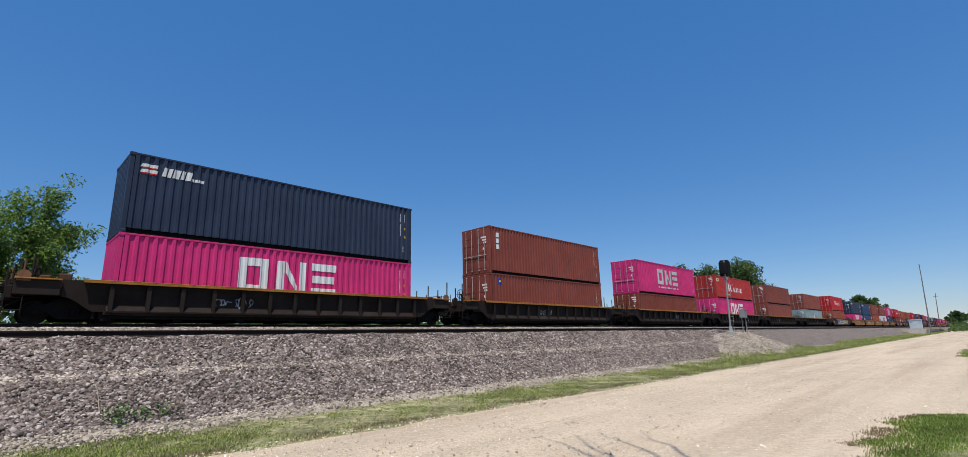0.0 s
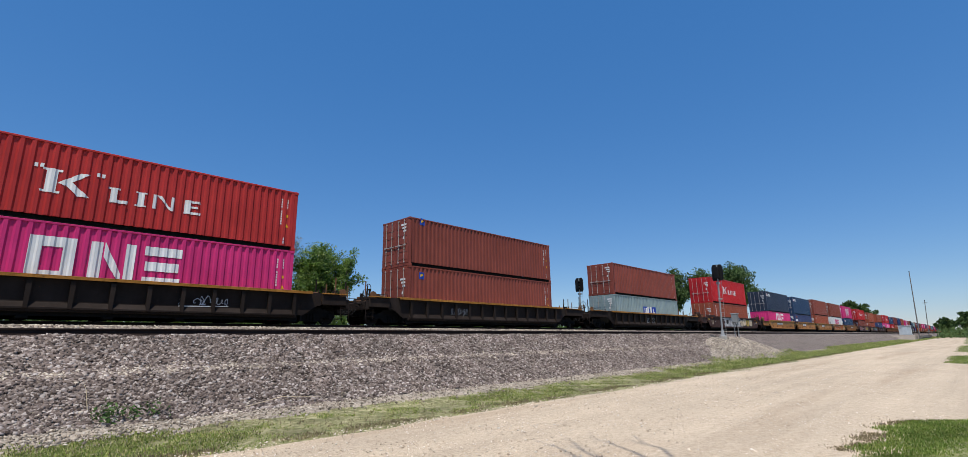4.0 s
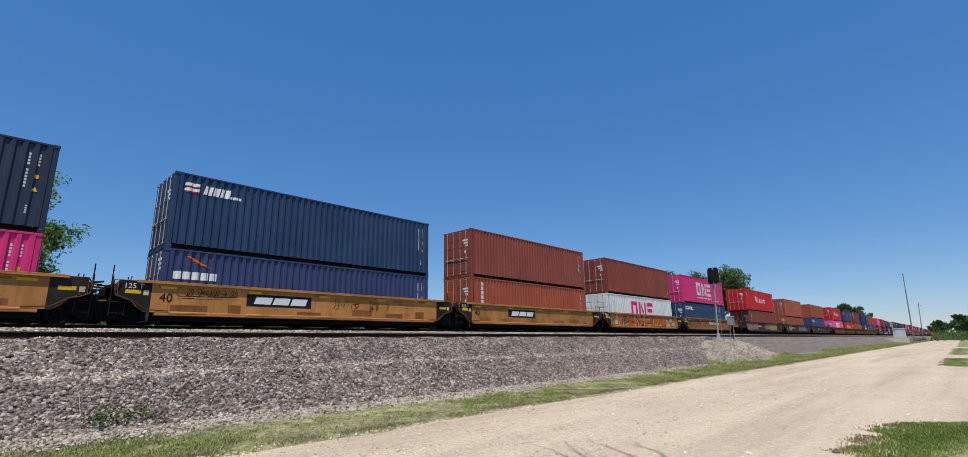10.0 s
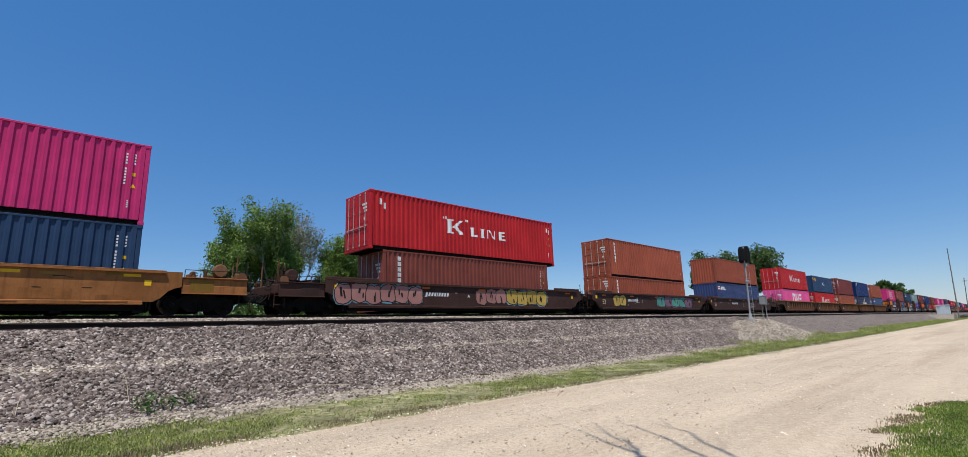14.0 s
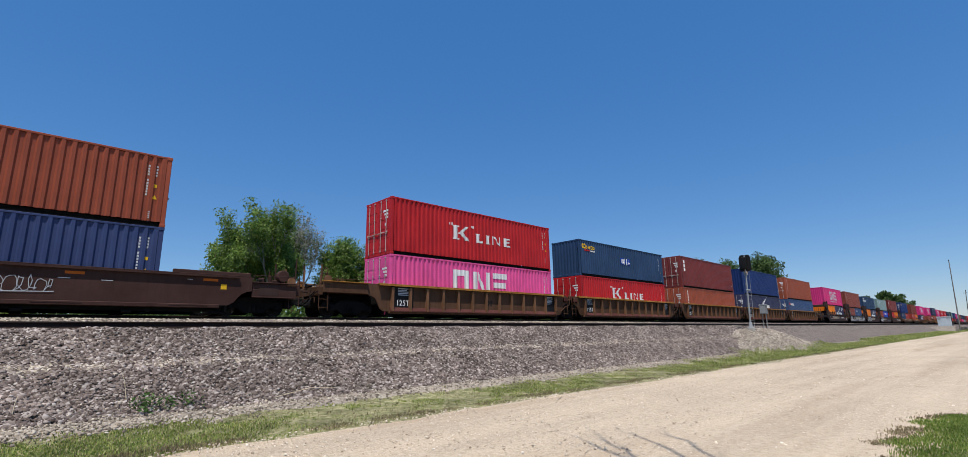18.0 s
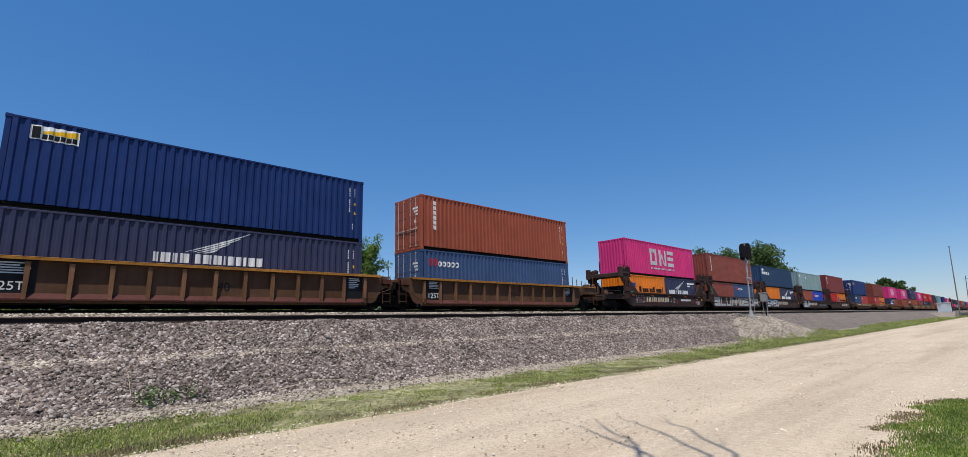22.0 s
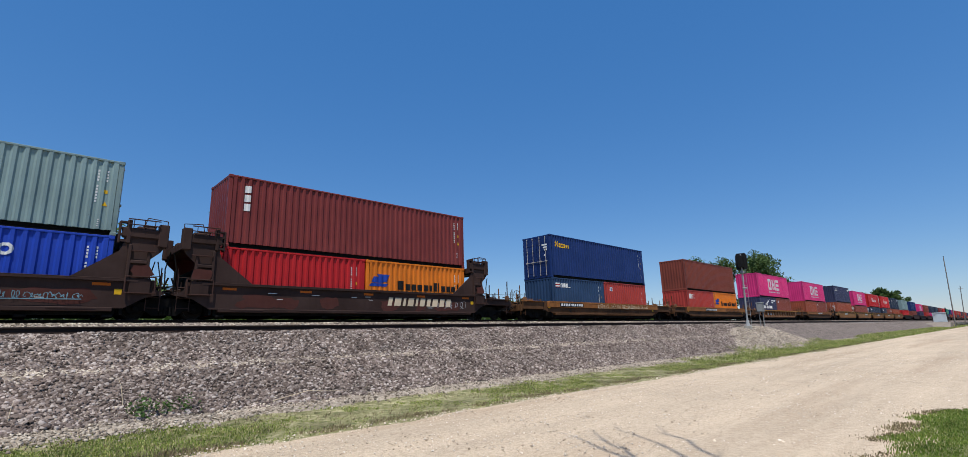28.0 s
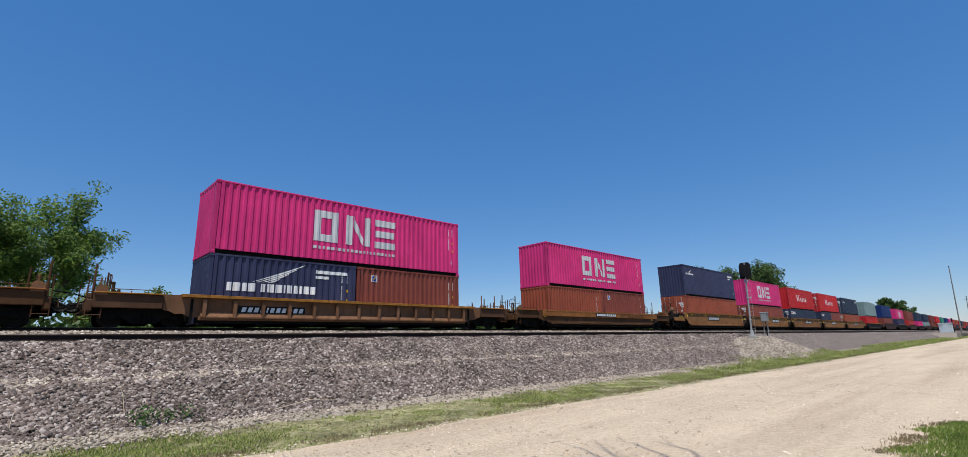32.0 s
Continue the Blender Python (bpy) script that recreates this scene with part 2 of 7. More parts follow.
M["weed_leaf"] = island_mat("weed_leaf", [(0.04, 0.09, 0.02), (0.07, 0.14, 0.03), (0.10, 0.18, 0.04)], 0.6, 0.3, 0.3)
M["leaf"] = island_mat("leaf", [(0.065, 0.125, 0.022), (0.13, 0.225, 0.042), (0.20, 0.31, 0.065), (0.30, 0.38, 0.10)], 0.5, 0.4, 0.46)
M["leaf_deep"] = island_mat("leaf_deep", [(0.04, 0.085, 0.016), (0.075, 0.145, 0.028), (0.11, 0.19, 0.038), (0.16, 0.23, 0.05)], 0.5, 0.4, 0.42)
M["leaf_dull"] = island_mat("leaf_dull", [(0.09, 0.13, 0.05), (0.15, 0.19, 0.09), (0.22, 0.25, 0.14)], 0.6, 0.3, 0.3)
M["leaf_far"] = island_mat("leaf_far", [(0.045, 0.085, 0.026), (0.075, 0.125, 0.038), (0.115, 0.17, 0.055)], 0.7, 0.2, 0.25)
paint("patch_olive", (0.24, 0.135, 0.026), 0.65, 0.4, 0.5)
paint("car_rust", (0.085, 0.029, 0.023), 0.7, 0.4, 0.4)
paint("bark", (0.10, 0.082, 0.066), 0.95, 0.5, 0.1, 4)
paint("bark_pale", (0.30, 0.275, 0.25), 0.95, 0.5, 0.1, 4)

# ---- mesh helpers ----
class Shape:
    """Collects vertices and faces of one mesh."""

    def __init__(self):
        self.v, self.f = [], []

    def add(self, verts, faces):
        k = len(self.v)
        self.v += [tuple(p) for p in verts]
        self.f += [tuple(i + k for i in f) for f in faces]
        return self

    def box(self, x0, x1, y0, y1, z0, z1, c=0.0):
        c = min(c, (x1 - x0) / 3, (y1 - y0) / 3, (z1 - z0) / 3)
        if c <= 0:
            vs = [(x, y, z) for x in (x0, x1) for y in (y0, y1) for z in (z0, z1)]
            return self.add(vs, [(0, 1, 3, 2), (4, 6, 7, 5), (0, 4, 5, 1), (2, 3, 7, 6), (0, 2, 6, 4), (1, 5, 7, 3)])
        bm = bmesh.new()
        vs = []
        for sx, x in ((1, x0), (-1, x1)):
            for sy, y in ((1, y0), (-1, y1)):
                for sz, z in ((1, z0), (-1, z1)):
                    vs += [(x, y + sy * c, z + sz * c), (x + sx * c, y, z + sz * c), (x + sx * c, y + sy * c, z)]
        for p in vs:
            bm.verts.new(p)
        bmesh.ops.convex_hull(bm, input=bm.verts)
        bmesh.ops.dissolve_limit(bm, angle_limit=0.02, verts=bm.verts, edges=bm.edges)
        bm.verts.index_update()
        self.add([v.co[:] for v in bm.verts], [[v.index for v in f.verts] for f in bm.faces])
        bm.free()
        return self

    def prism(self, poly, y0, y1):
        """Extrudes an (x, z) outline, counter-clockwise seen from -y, across y0..y1."""
        n = len(poly)
        vs = [(x, y0, z) for x, z in poly] + [(x, y1, z) for x, z in poly]
        fs = [tuple(range(n)), tuple(range(2 * n - 1, n - 1, -1))]
        fs += [(i, i + n, (i + 1) % n + n, (i + 1) % n) for i in range(n)]
        return self.add(vs, fs)

    def rod(self, a, b, r, n=8, r2=None):
        a, b = Vector(a), Vector(b)
        q = (b - a).to_track_quat("Z", "Y")
        vs = []
        for p, rr in ((a, r), (b, r if r2 is None else r2)):
            vs += [p + q @ Vector((rr * math.cos(2 * math.pi * i / n), rr * math.sin(2 * math.pi * i / n), 0)) for i in range(n)]
        fs = [(i, (i + 1) % n, (i + 1) % n + n, i + n) for i in range(n)]
        return self.add(vs, fs + [tuple(range(n - 1, -1, -1)), tuple(range(n, 2 * n))])

    def lathe(self, rings, n=18, axis="y"):
        """Rings of (offset along the axis, radius), closed at both ends."""
        vs = []
        for o, r in rings:
            for i in range(n):
                a, b = r * math.cos(2 * math.pi * i / n), r * math.sin(2 * math.pi * i / n)
                vs.append({"y": (a, o, b), "z": (a, b, o), "x": (o, a, b)}[axis])
        fs = [(k * n + i, k * n + (i + 1) % n, (k + 1) * n + (i + 1) % n, (k + 1) * n + i) for k in range(len(rings) - 1) for i in range(n)]
        return self.add(vs, fs + [tuple(range(n)), tuple(range(len(vs) - 1, len(vs) - n - 1, -1))])

    def mesh(self, name):
        me = bpy.data.meshes.new(name)
        me.from_pydata(self.v, [], self.f)
        bm = bmesh.new()
        bm.from_mesh(me)
        bmesh.ops.recalc_face_normals(bm, faces=bm.faces)
        bm.to_mesh(me)
        bm.free()
        me.materials.append(None)
        return me


SHARED = {}


def shared(key, build):
    """One mesh for all alike pieces."""
    if key not in SHARED:
        SHARED[key] = build().mesh(key[0] if isinstance(key, tuple) else key)
        if key[0] == "front_wall":
            for p in SHARED[key].polygons:
                p.use_smooth = True
    return SHARED[key]


def part(name, mesh, material, parent=None, label="", at=None):
    ob = new(name, mesh.mesh(name) if isinstance(mesh, Shape) else mesh)
    ob.material_slots[0].link = "OBJECT"
    ob.material_slots[0].material = M[material]
    if parent is not None:
        ob.parent = parent
    if at is not None:
        ob.matrix_basis = at if isinstance(at, Matrix) else Matrix.Translation(at)
    return tagged(ob, label=label)


def empty(name, at, label, category, group=""):
    ob = new(name)
    ob.empty_display_size = 0.3
    ob.matrix_basis = at if isinstance(at, Matrix) else Matrix.Translation(at)
    return tagged(ob, label, category, group)


def raw_mesh(name, co, faces):
    """A big mesh out of numpy arrays: co (n, 3), faces (m, k)."""
    me = bpy.data.meshes.new(name)
    m, k = faces.shape
    me.vertices.add(len(co))
    me.vertices.foreach_set("co", np.ascontiguousarray(co, dtype=np.float32).ravel())
    me.loops.add(m * k)
    me.loops.foreach_set("vertex_index", faces.astype(np.int32).ravel())
    me.polygons.add(m)
    me.polygons.foreach_set("loop_start", np.arange(0, m * k, k, dtype=np.int32))
    me.update(calc_edges=True)
    me.validate()
    me.materials.append(None)
    return me


LETTERS = {}


def lettering(body, size):
    key = (body, size)
    if key not in LETTERS:
        cu = bpy.data.curves.new("lettering", "FONT")
        cu.body, cu.size, cu.extrude = body, size, 0.002
        ob = bpy.data.objects.new("lettering", cu)
        scene.collection.objects.link(ob)
        me = bpy.data.meshes.new_from_object(ob.evaluated_get(bpy.context.evaluated_depsgraph_get()))
        bpy.data.objects.remove(ob)
        bpy.data.curves.remove(cu)
        me.materials.clear()
        me.materials.append(None)
        LETTERS[key] = me
    return LETTERS[key]


def write(parent, body, size, x, y, z, material, label=""):
    """Lettering on a face that looks towards -y."""
    return part("lettering", lettering(body, size), material, parent, label, pose(x, y, z, 90, 0, 0))


# ---- shipping containers ----
WIDE = 1.219
PITCH = 0.2782


def ribs_of(length):
    """Break points of the corrugated side: (x, inset)."""
    half = length / 2 - 0.17
    count = int(2 * half / PITCH)
    x0 = -count * PITCH / 2
    pts = [(-half, 0.010)]
    for k in range(count):
        for u, d in ((0.16, 0.010), (0.34, 0.060), (0.66, 0.060), (0.84, 0.010)):
            pts.append((x0 + (k + u) * PITCH, d))
    return pts + [(half, 0.010)]


def clip_strip(poly, xa, xb):
    """The part of a convex (x, z) outline between two upright lines."""
    for keep, edge in ((lambda p: p[0] >= xa - 1e-9, xa), (lambda p: p[0] <= xb + 1e-9, xb)):
        out = []
        for i, p in enumerate(poly):
            q = poly[(i + 1) % len(poly)]
            if keep(p):
                out.append(p)
            if keep(p) != keep(q):
                f = (edge - p[0]) / (q[0] - p[0])
                out.append((edge, p[1] + f * (q[1] - p[1])))
        poly = out
        if len(poly) < 3:
            return []
    return poly


def marks_on_ribs(length, polys, proud=0.004):
    """Painted outlines that follow the ribs of the near side."""
    sh, pts = Shape(), ribs_of(length)
    for k, poly in enumerate(polys):
        lift = proud + 0.0004 * (k % 12)
        for (xa, da), (xb, db) in zip(pts, pts[1:]):
            got = clip_strip(poly, xa, xb)
            if got:
                vs = [(x, -WIDE + da + (db - da) * (x - xa) / (xb - xa) - lift, z) for x, z in got]
                sh.add(vs, [tuple(range(len(vs)))])
    return sh


def rect(x0, x1, z0, z1, lean=0.0):
    return [(x0, z0), (x1, z0), (x1 + lean, z1), (x0 + lean, z1)]


def side_panel(length, height, side):
    sh, pts = Shape(), ribs_of(length)
    z0, z1 = 0.175, height - 0.075
    vs = [(x, side * (WIDE - d), z) for x, d in pts for z in (z0, z1)]
    return sh.add(vs, [(2 * i, 2 * i + 2, 2 * i + 3, 2 * i + 1) for i in range(len(pts) - 1)])


def end_wall(length, height, side):
    """Front wall, corrugated with upright ribs."""
    sh = Shape()
    pts, x = [], -1.06
    while x < 1.05:
        pts += [(x, 0.02), (x + 0.11, 0.02), (x + 0.15, 0.055), (x + 0.23, 0.055)]
        x += 0.265
    pts.append((1.07, 0.02))
    vs = [(side * (length / 2 - d), y, z) for y, d in pts for z in (0.16, height - 0.10)]
    return sh.add(vs, [(2 * i, 2 * i + 2, 2 * i + 3, 2 * i + 1) for i in range(len(pts) - 1)])


def roof_panel(length, height):
    sh = Shape()
    n = int(length / 0.21)
    vs = []
    for i in range(2 * n + 1):
        x = -length / 2 + 0.08 + (length - 0.16) * i / (2 * n)
        z = height - (0.012 if i % 2 else 0.03)
        vs += [(x, -WIDE + 0.05, z), (x, WIDE - 0.05, z)]
    return sh.add(vs, [(2 * i, 2 * i + 1, 2 * i + 3, 2 * i + 2) for i in range(2 * n)])


def corner_post(height):
    sh = Shape().box(-0.075, 0.075, -0.06, 0.06, 0.10, height - 0.10, 0.012)
    for z in (0.0, height - 0.118):
        sh.box(-0.089, 0.089, -0.081, 0.081, z, z + 0.118, 0.014)
    return sh


def door_leaf(height):
    """One door, with its pressed horizontal panels; local y from the hinge to the middle."""
    sh = Shape().box(-0.022, 0.022, 0.0, 1.085, 0.0, height, 0.01)
    for k in range(5):
        z = 0.12 + (height - 0.24) * k / 5
        sh.box(-0.034, -0.018, 0.10, 0.98, z + 0.07, z + (height - 0.24) / 5 - 0.05, 0.01)
    return sh


def lock_rod(height):
    sh = Shape().rod((0, 0, -0.02), (0, 0, height + 0.02), 0.017, 8)
    for z in (0.05, height * 0.33, height * 0.66, height - 0.05):
        sh.box(-0.025, 0.025, -0.04, 0.04, z - 0.025, z + 0.025, 0.008)
    return sh


def rod_handle():
    return Shape().box(-0.015, 0.015, -0.24, 0.24, -0.018, 0.018, 0.006).box(-0.02, 0.03, -0.25, -0.17, -0.04, 0.04, 0.008)


FOOT40, FOOT20, FOOT45 = 12.192, 6.058, 13.716
HIGH, LOW = 2.896, 2.591
BOXES = []


def container(colour, length, height, x, z, doors="left", marks=(), label="", far=False):
    """A shipping container resting at z over the rails; doors: the end that carries them."""
    box = empty("shipping_container", (x, TRAIN_Y, z), label, "shipping container", "containers on the train")
    BOXES.append((box, x, z))
    half = length / 2
    tag = (round(length, 2), round(height, 2))
    for s in ((-1,) if far else (-1, 1)):
        part("side_panel", shared(("side_panel", tag, s), lambda: side_panel(length, height, s)), colour, box)
    part("roof", shared(("roof", tag), lambda: roof_panel(length, height)), colour, box)
    e = -1 if doors == "left" else 1
    part("front_wall", shared(("front_wall", tag, -e), lambda: end_wall(length, height, -e)), colour, box)
    for sx in (-1, 1):
        for sy in (-1, 1):
            part("corner_post", shared(("corner_post", tag[1]), lambda: corner_post(height)), colour, box, "", (sx * (half - 0.089), sy * (WIDE - 0.081), 0))
    for sy in (-1, 1):
        # recessed rail in near-black: the shade below the box is put into colour
        part("bottom_rail", shared(("bottom_rail", tag[0]), lambda: Shape().box(-half + 0.16, half - 0.16, -0.02, 0.02, 0.0, 0.16, 0.0).box(-half + 0.16, half - 0.16, -0.108, 0.108, 0.0, 0.018, 0.0)), "underframe", box, "bottom rail painted black to stand for shade", (0, sy * (WIDE - 0.150), 0.012))
        part("top_rail", shared(("top_rail", tag[0]), lambda: Shape().box(-half + 0.16, half - 0.16, -0.03, 0.03, 0.0, 0.07, 0.01)), colour, box, "", (0, sy * (WIDE - 0.034), height - 0.082))
    for sx in (-1, 1):
        part("end_sill", shared("end_sill", lambda: Shape().box(-0.06, 0.06, -1.06, 1.06, 0.0, 0.15, 0.01)), colour, box, "", (sx * (half - 0.075), 0, 0.012))
        part("end_header", shared("end_header", lambda: Shape().box(-0.06, 0.06, -1.06, 1.06, 0.0, 0.10, 0.01)), colour, box, "", (sx * (half - 0.075), 0, height - 0.112))
    part("floor_pan", shared(("floor_pan", tag[0]), lambda: Shape().box(-half + 0.1, half - 0.1, -1.1, 1.1, 0.10, 0.155)), "underframe", box)
    for sy in (-1, 1):
        turn = pose(e * (half - 0.03), sy * 1.10, 0.165, 0, 0, 0) @ Matrix.Diagonal((-e, -sy, 1, 1))
        leaf = part("door", shared(("door", tag[1]), lambda: door_leaf(height - 0.285)), colour, box, "", turn)
        if not far:
            for y in (0.30, 0.80):
                part("lock_rod", shared(("lock_rod", tag[1]), lambda: lock_rod(height - 0.285)), "rod_steel", leaf, "galvanised lock rod", (-0.055, y, 0))
                part("handle", shared("handle", rod_handle), "rod_steel", leaf, "steel door handle", (-0.075, y + 0.12, 0.95))
            if sy < 0:
                bars = Shape()
                for k in range(3):
                    bars.box(-0.041, -0.036, 0.16, 0.60 - 0.1 * k, 2.0 - 0.17 * k, 2.10 - 0.17 * k)
                bars.box(-0.041, -0.036, 0.30, 0.44, 1.28, 1.42)
                tagged(part("marking", shared("door_marking", lambda: bars), "ink_white", leaf, "white stencilled number bars"), kind="stuff")
    for i, (ink, polys) in enumerate(marks):
        sh = marks_on_ribs(length, polys, 0.004 + 0.0055 * i)
        if sh.f:
            tagged(part("emblem", sh, ink, box), kind="stuff")
    return box


# Painted marks, in the container's own metres: x from its middle, z from its floor.
def id_bars(length, ink="ink_white", warn=True, height=HIGH):
    """Upright rows of small number bars by the far end, with the yellow height stickers."""
    x, z = length / 2 - 0.70, height - 0.40
    out = [(ink, [rect(x, x + 0.055, z - 0.105 * k - 0.07, z - 0.105 * k) for k in range(12) if k not in (4, 11)] +
            [rect(x + 0.24, x + 0.295, z - 0.105 * k - 0.07, z - 0.105 * k) for k in range(4)] +
            [rect(x + 0.14, x + 0.19, z - 1.72 - 0.07 * k, z - 1.68 - 0.07 * k) for k in range(4)])]
    if warn:
        out.append(("ink_yellow", [rect(x + 0.22, x + 0.32, z - 0.80, z - 0.68), [(x + 0.2, z - 1.22), (x + 0.36, z - 1.22), (x + 0.28, z - 1.07)]]))
    return out


def blocks(x0, x1, z0, z1, share, gap=0.18, lean=0.0, low=()):
    """A word as a row of plain bars; share: their relative widths."""
    unit = (x1 - x0) / (sum(share) + gap * (len(share) - 1) * sum(share) / len(share))
    out, x = [], x0
    for i, w in enumerate(share):
        top = z1 - (z1 - z0) * (0.32 if i in low else 0)
        out.append(rect(x, x + w * unit, z0, top, lean))
        x += w * unit + gap * unit * sum(share) / len(share)
    return out


def emblem_blocks(z0, h, ink="ink_grey", words=True, x=-2.12):
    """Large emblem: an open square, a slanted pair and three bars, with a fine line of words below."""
    b = 0.30 * h / 1.3
    z1 = z0 + h
    o = [rect(x, x + b, z0, z1), rect(x + 1.13 - b, x + 1.13, z0, z1), rect(x + b, x + 1.13 - b, z0, z0 + b), rect(x + b, x + 1.13 - b, z1 - b, z1)]
    n0 = x + 1.50
    o += [rect(n0, n0 + b, z0, z1 - 0.02), [(n0 + b + 0.04, z1), (n0 + 0.88, z0 + 0.35), (n0 + 0.88, z0), (n0 + b + 0.04, z1 - 0.5)], rect(n0 + 0.94, n0 + 1.22, z0 + 0.02, z1)]
    e0 = x + 2.98
    o += [rect(e0, e0 + 1.14, z1 - b, z1), rect(e0 + 0.04, e0 + 1.08, z0 + h / 2 - b / 2, z0 + h / 2 + b / 2), rect(e0, e0 + 1.14, z0, z0 + b)]
    out = [(ink, o)]
    if words:
        out.append((ink, blocks(x, x + 4.1, z0 - 0.34, z0 - 0.21, [1] * 5 + [0.3] + [1] * 7 + [0.3] + [1] * 7, 0.55)))
    return out


def serif_word(z0, h=0.78, ink="ink_white"):
    """Big initial and a smaller word, in plain white bars."""
    k = [rect(-2.1, -1.82, z0, z0 + h), [(-1.80, z0 + h * 0.45), (-1.25, z0 + h), (-1.02, z0 + h), (-1.62, z0 + h * 0.36)],
         [(-1.66, z0 + h * 0.48), (-1.48, z0 + h * 0.58), (-0.95, z0), (-1.28, z0)], rect(-2.2, -1.72, z0, z0 + 0.07), rect(-2.2, -1.72, z0 + h - 0.07, z0 + h)]
    dots = [rect(x, x + 0.09, z0 + h - 0.02, z0 + h + 0.11) for x in (-2.42, -2.28, -0.86, -0.72)]
    w = z0 - 0.02
    s = h * 0.66
    line = [rect(-0.42, -0.24, w, w + s), rect(-0.24, 0.08, w, w + 0.11), rect(-0.50, -0.16, w + s - 0.06, w + s), rect(0.36, 0.54, w, w + s), rect(0.28, 0.62, w, w + 0.05), rect(0.28, 0.62, w + s - 0.05, w + s), rect(0.80, 0.92, w, w + s), [(0.92, w + s), (1.04, w + s), (1.36, w + 0.10), (1.36, w)], rect(1.36, 1.46, w, w + s),
            rect(1.80, 2.0, w, w + s), rect(2.0, 2.36, w, w + 0.09), rect(2.0, 2.24, w + s * 0.45, w + s * 0.60), rect(2.0, 2.32, w + s - 0.09, w + s)]
    return [(ink, k + dots + line)]


def flag_word(x, z, k=1.0):
    """Striped house flag with a short slanted word."""
    f = [rect(x + 0.03 * k * (i % 2), x + 0.5 * k, z - 0.10 * k * (i + (0.72 if i % 2 else 1.18)), z - 0.10 * k * (i + (0.2 if i % 2 else 0)), 0.05) for i in range(4)]
    return [("ink_white", [f[0], f[2]] + blocks(x + 0.66 * k, x + 1.58 * k, z - 0.36 * k, z - 0.02, [0.5, 0.5, 0.9, 0.5, 0.7], 0.30, 0.06) + blocks(x + 1.62 * k, x + 2.05 * k, z - 0.36 * k, z - 0.25, [1, 1, 1, 1], 0.2)),
            ("ink_red", [f[1], f[3]])]


def wing_word(x, z, k=1.0):
    """White wing of long curved feathers over a row of plain bars."""
    w = []
    for i in range(4):
        x0, z0 = x + (0.95 + 0.20 * i) * k, z + 0.40 * k
        x1, z1 = x + (3.15 - 0.36 * i) * k, z + (1.28 - 0.23 * i) * k
        run_ = [(x0 + (x1 - x0) * u / 7, z0 + (z1 - z0) * (0.62 * math.sin(math.pi * u / 14) + 0.38 * (u / 7) ** 3), 0.06 * k * math.sin(math.pi * (u + 0.35) / 8.2)) for u in range(8)]
        w += [[(a, b - c), (d, e - f), (d, e), (a, b)] for (a, b, c), (d, e, f) in zip(run_, run_[1:])]
    return [("ink_white", w + blocks(x, x + 1.10 * k, z, z + 0.34 * k, [0.5, 0.9, 0.5, 0.9], 0.30) + blocks(x + 1.3 * k, x + 3.65 * k, z, z + 0.34 * k, [0.7, 1.0, 1.0, 0.35, 0.8, 0.7, 0.35, 0.9, 0.8], 0.32))]


def down_word(x, z, n, step=0.27, ink="ink_white", w=0.22):
    """Bars of an upright word, one under the other."""
    return [(ink, [rect(x - w / 2, x + w / 2, z - step * i - step * 0.78, z - step * i) for i in range(n)])]


def plate(x0, x1, z0, z1, ink="ink_blue"):
    """Blue house plate in three fields with white bars."""
    w = (x1 - x0) / 3
    h = z1 - z0
    m = [rect(x0 + w * 0.18, x0 + w * 0.38, z0 + 0.18 * h, z1 - 0.18 * h), rect(x0 + w * 0.62, x0 + w * 0.82, z0 + 0.18 * h, z1 - 0.18 * h),
         rect(x0 + 2.3 * w, x0 + 2.5 * w, z0 + 0.18 * h, z1 - 0.18 * h), rect(x0 + 2.5 * w, x0 + 2.82 * w, z0 + 0.18 * h, z0 + 0.34 * h)]
    return [(ink, [rect(x0, x0 + w, z0, z1), rect(x0 + 2 * w, x1, z0, z1), rect(x0 + 1.35 * w, x0 + 1.65 * w, z0 + 0.2 * h, z1 - 0.2 * h)]),
            ("ink_white", [rect(x0 + w, x0 + 1.35 * w, z0, z1), rect(x0 + 1.65 * w, x0 + 2 * w, z0, z1)]), ("white_top", m)]


MATS["white_top"] = MATS["ink_white"]


def round_word(x0, x1, z0, z1, first="ink_red", rest="ink_white", n=5, two=2):
    """Round lower-case word, its first bars in another colour."""
    b = blocks(x0, x1, z0, z1, [1] * (n + two), 0.14, 0, range(two, n + two))
    rings = []
    for q in b:
        cx, cz, rx, rz = (q[0][0] + q[1][0]) / 2, (q[0][1] + q[2][1]) / 2, (q[1][0] - q[0][0]) / 2, (q[2][1] - q[0][1]) / 2
        ang = [math.pi * k / 5 for k in range(10)]
        rings.append([[(cx + rx * k * math.cos(t), cz + rz * k * math.sin(t)) for k, t in ((0.5, a), (1.0, a), (1.0, a + math.pi / 5), (0.5, a + math.pi / 5))] for a in ang])
    flat = lambda rs: [q for r in rs for q in r]
    return [(first, flat(rings[:two])), (rest, flat(rings[two:]))]


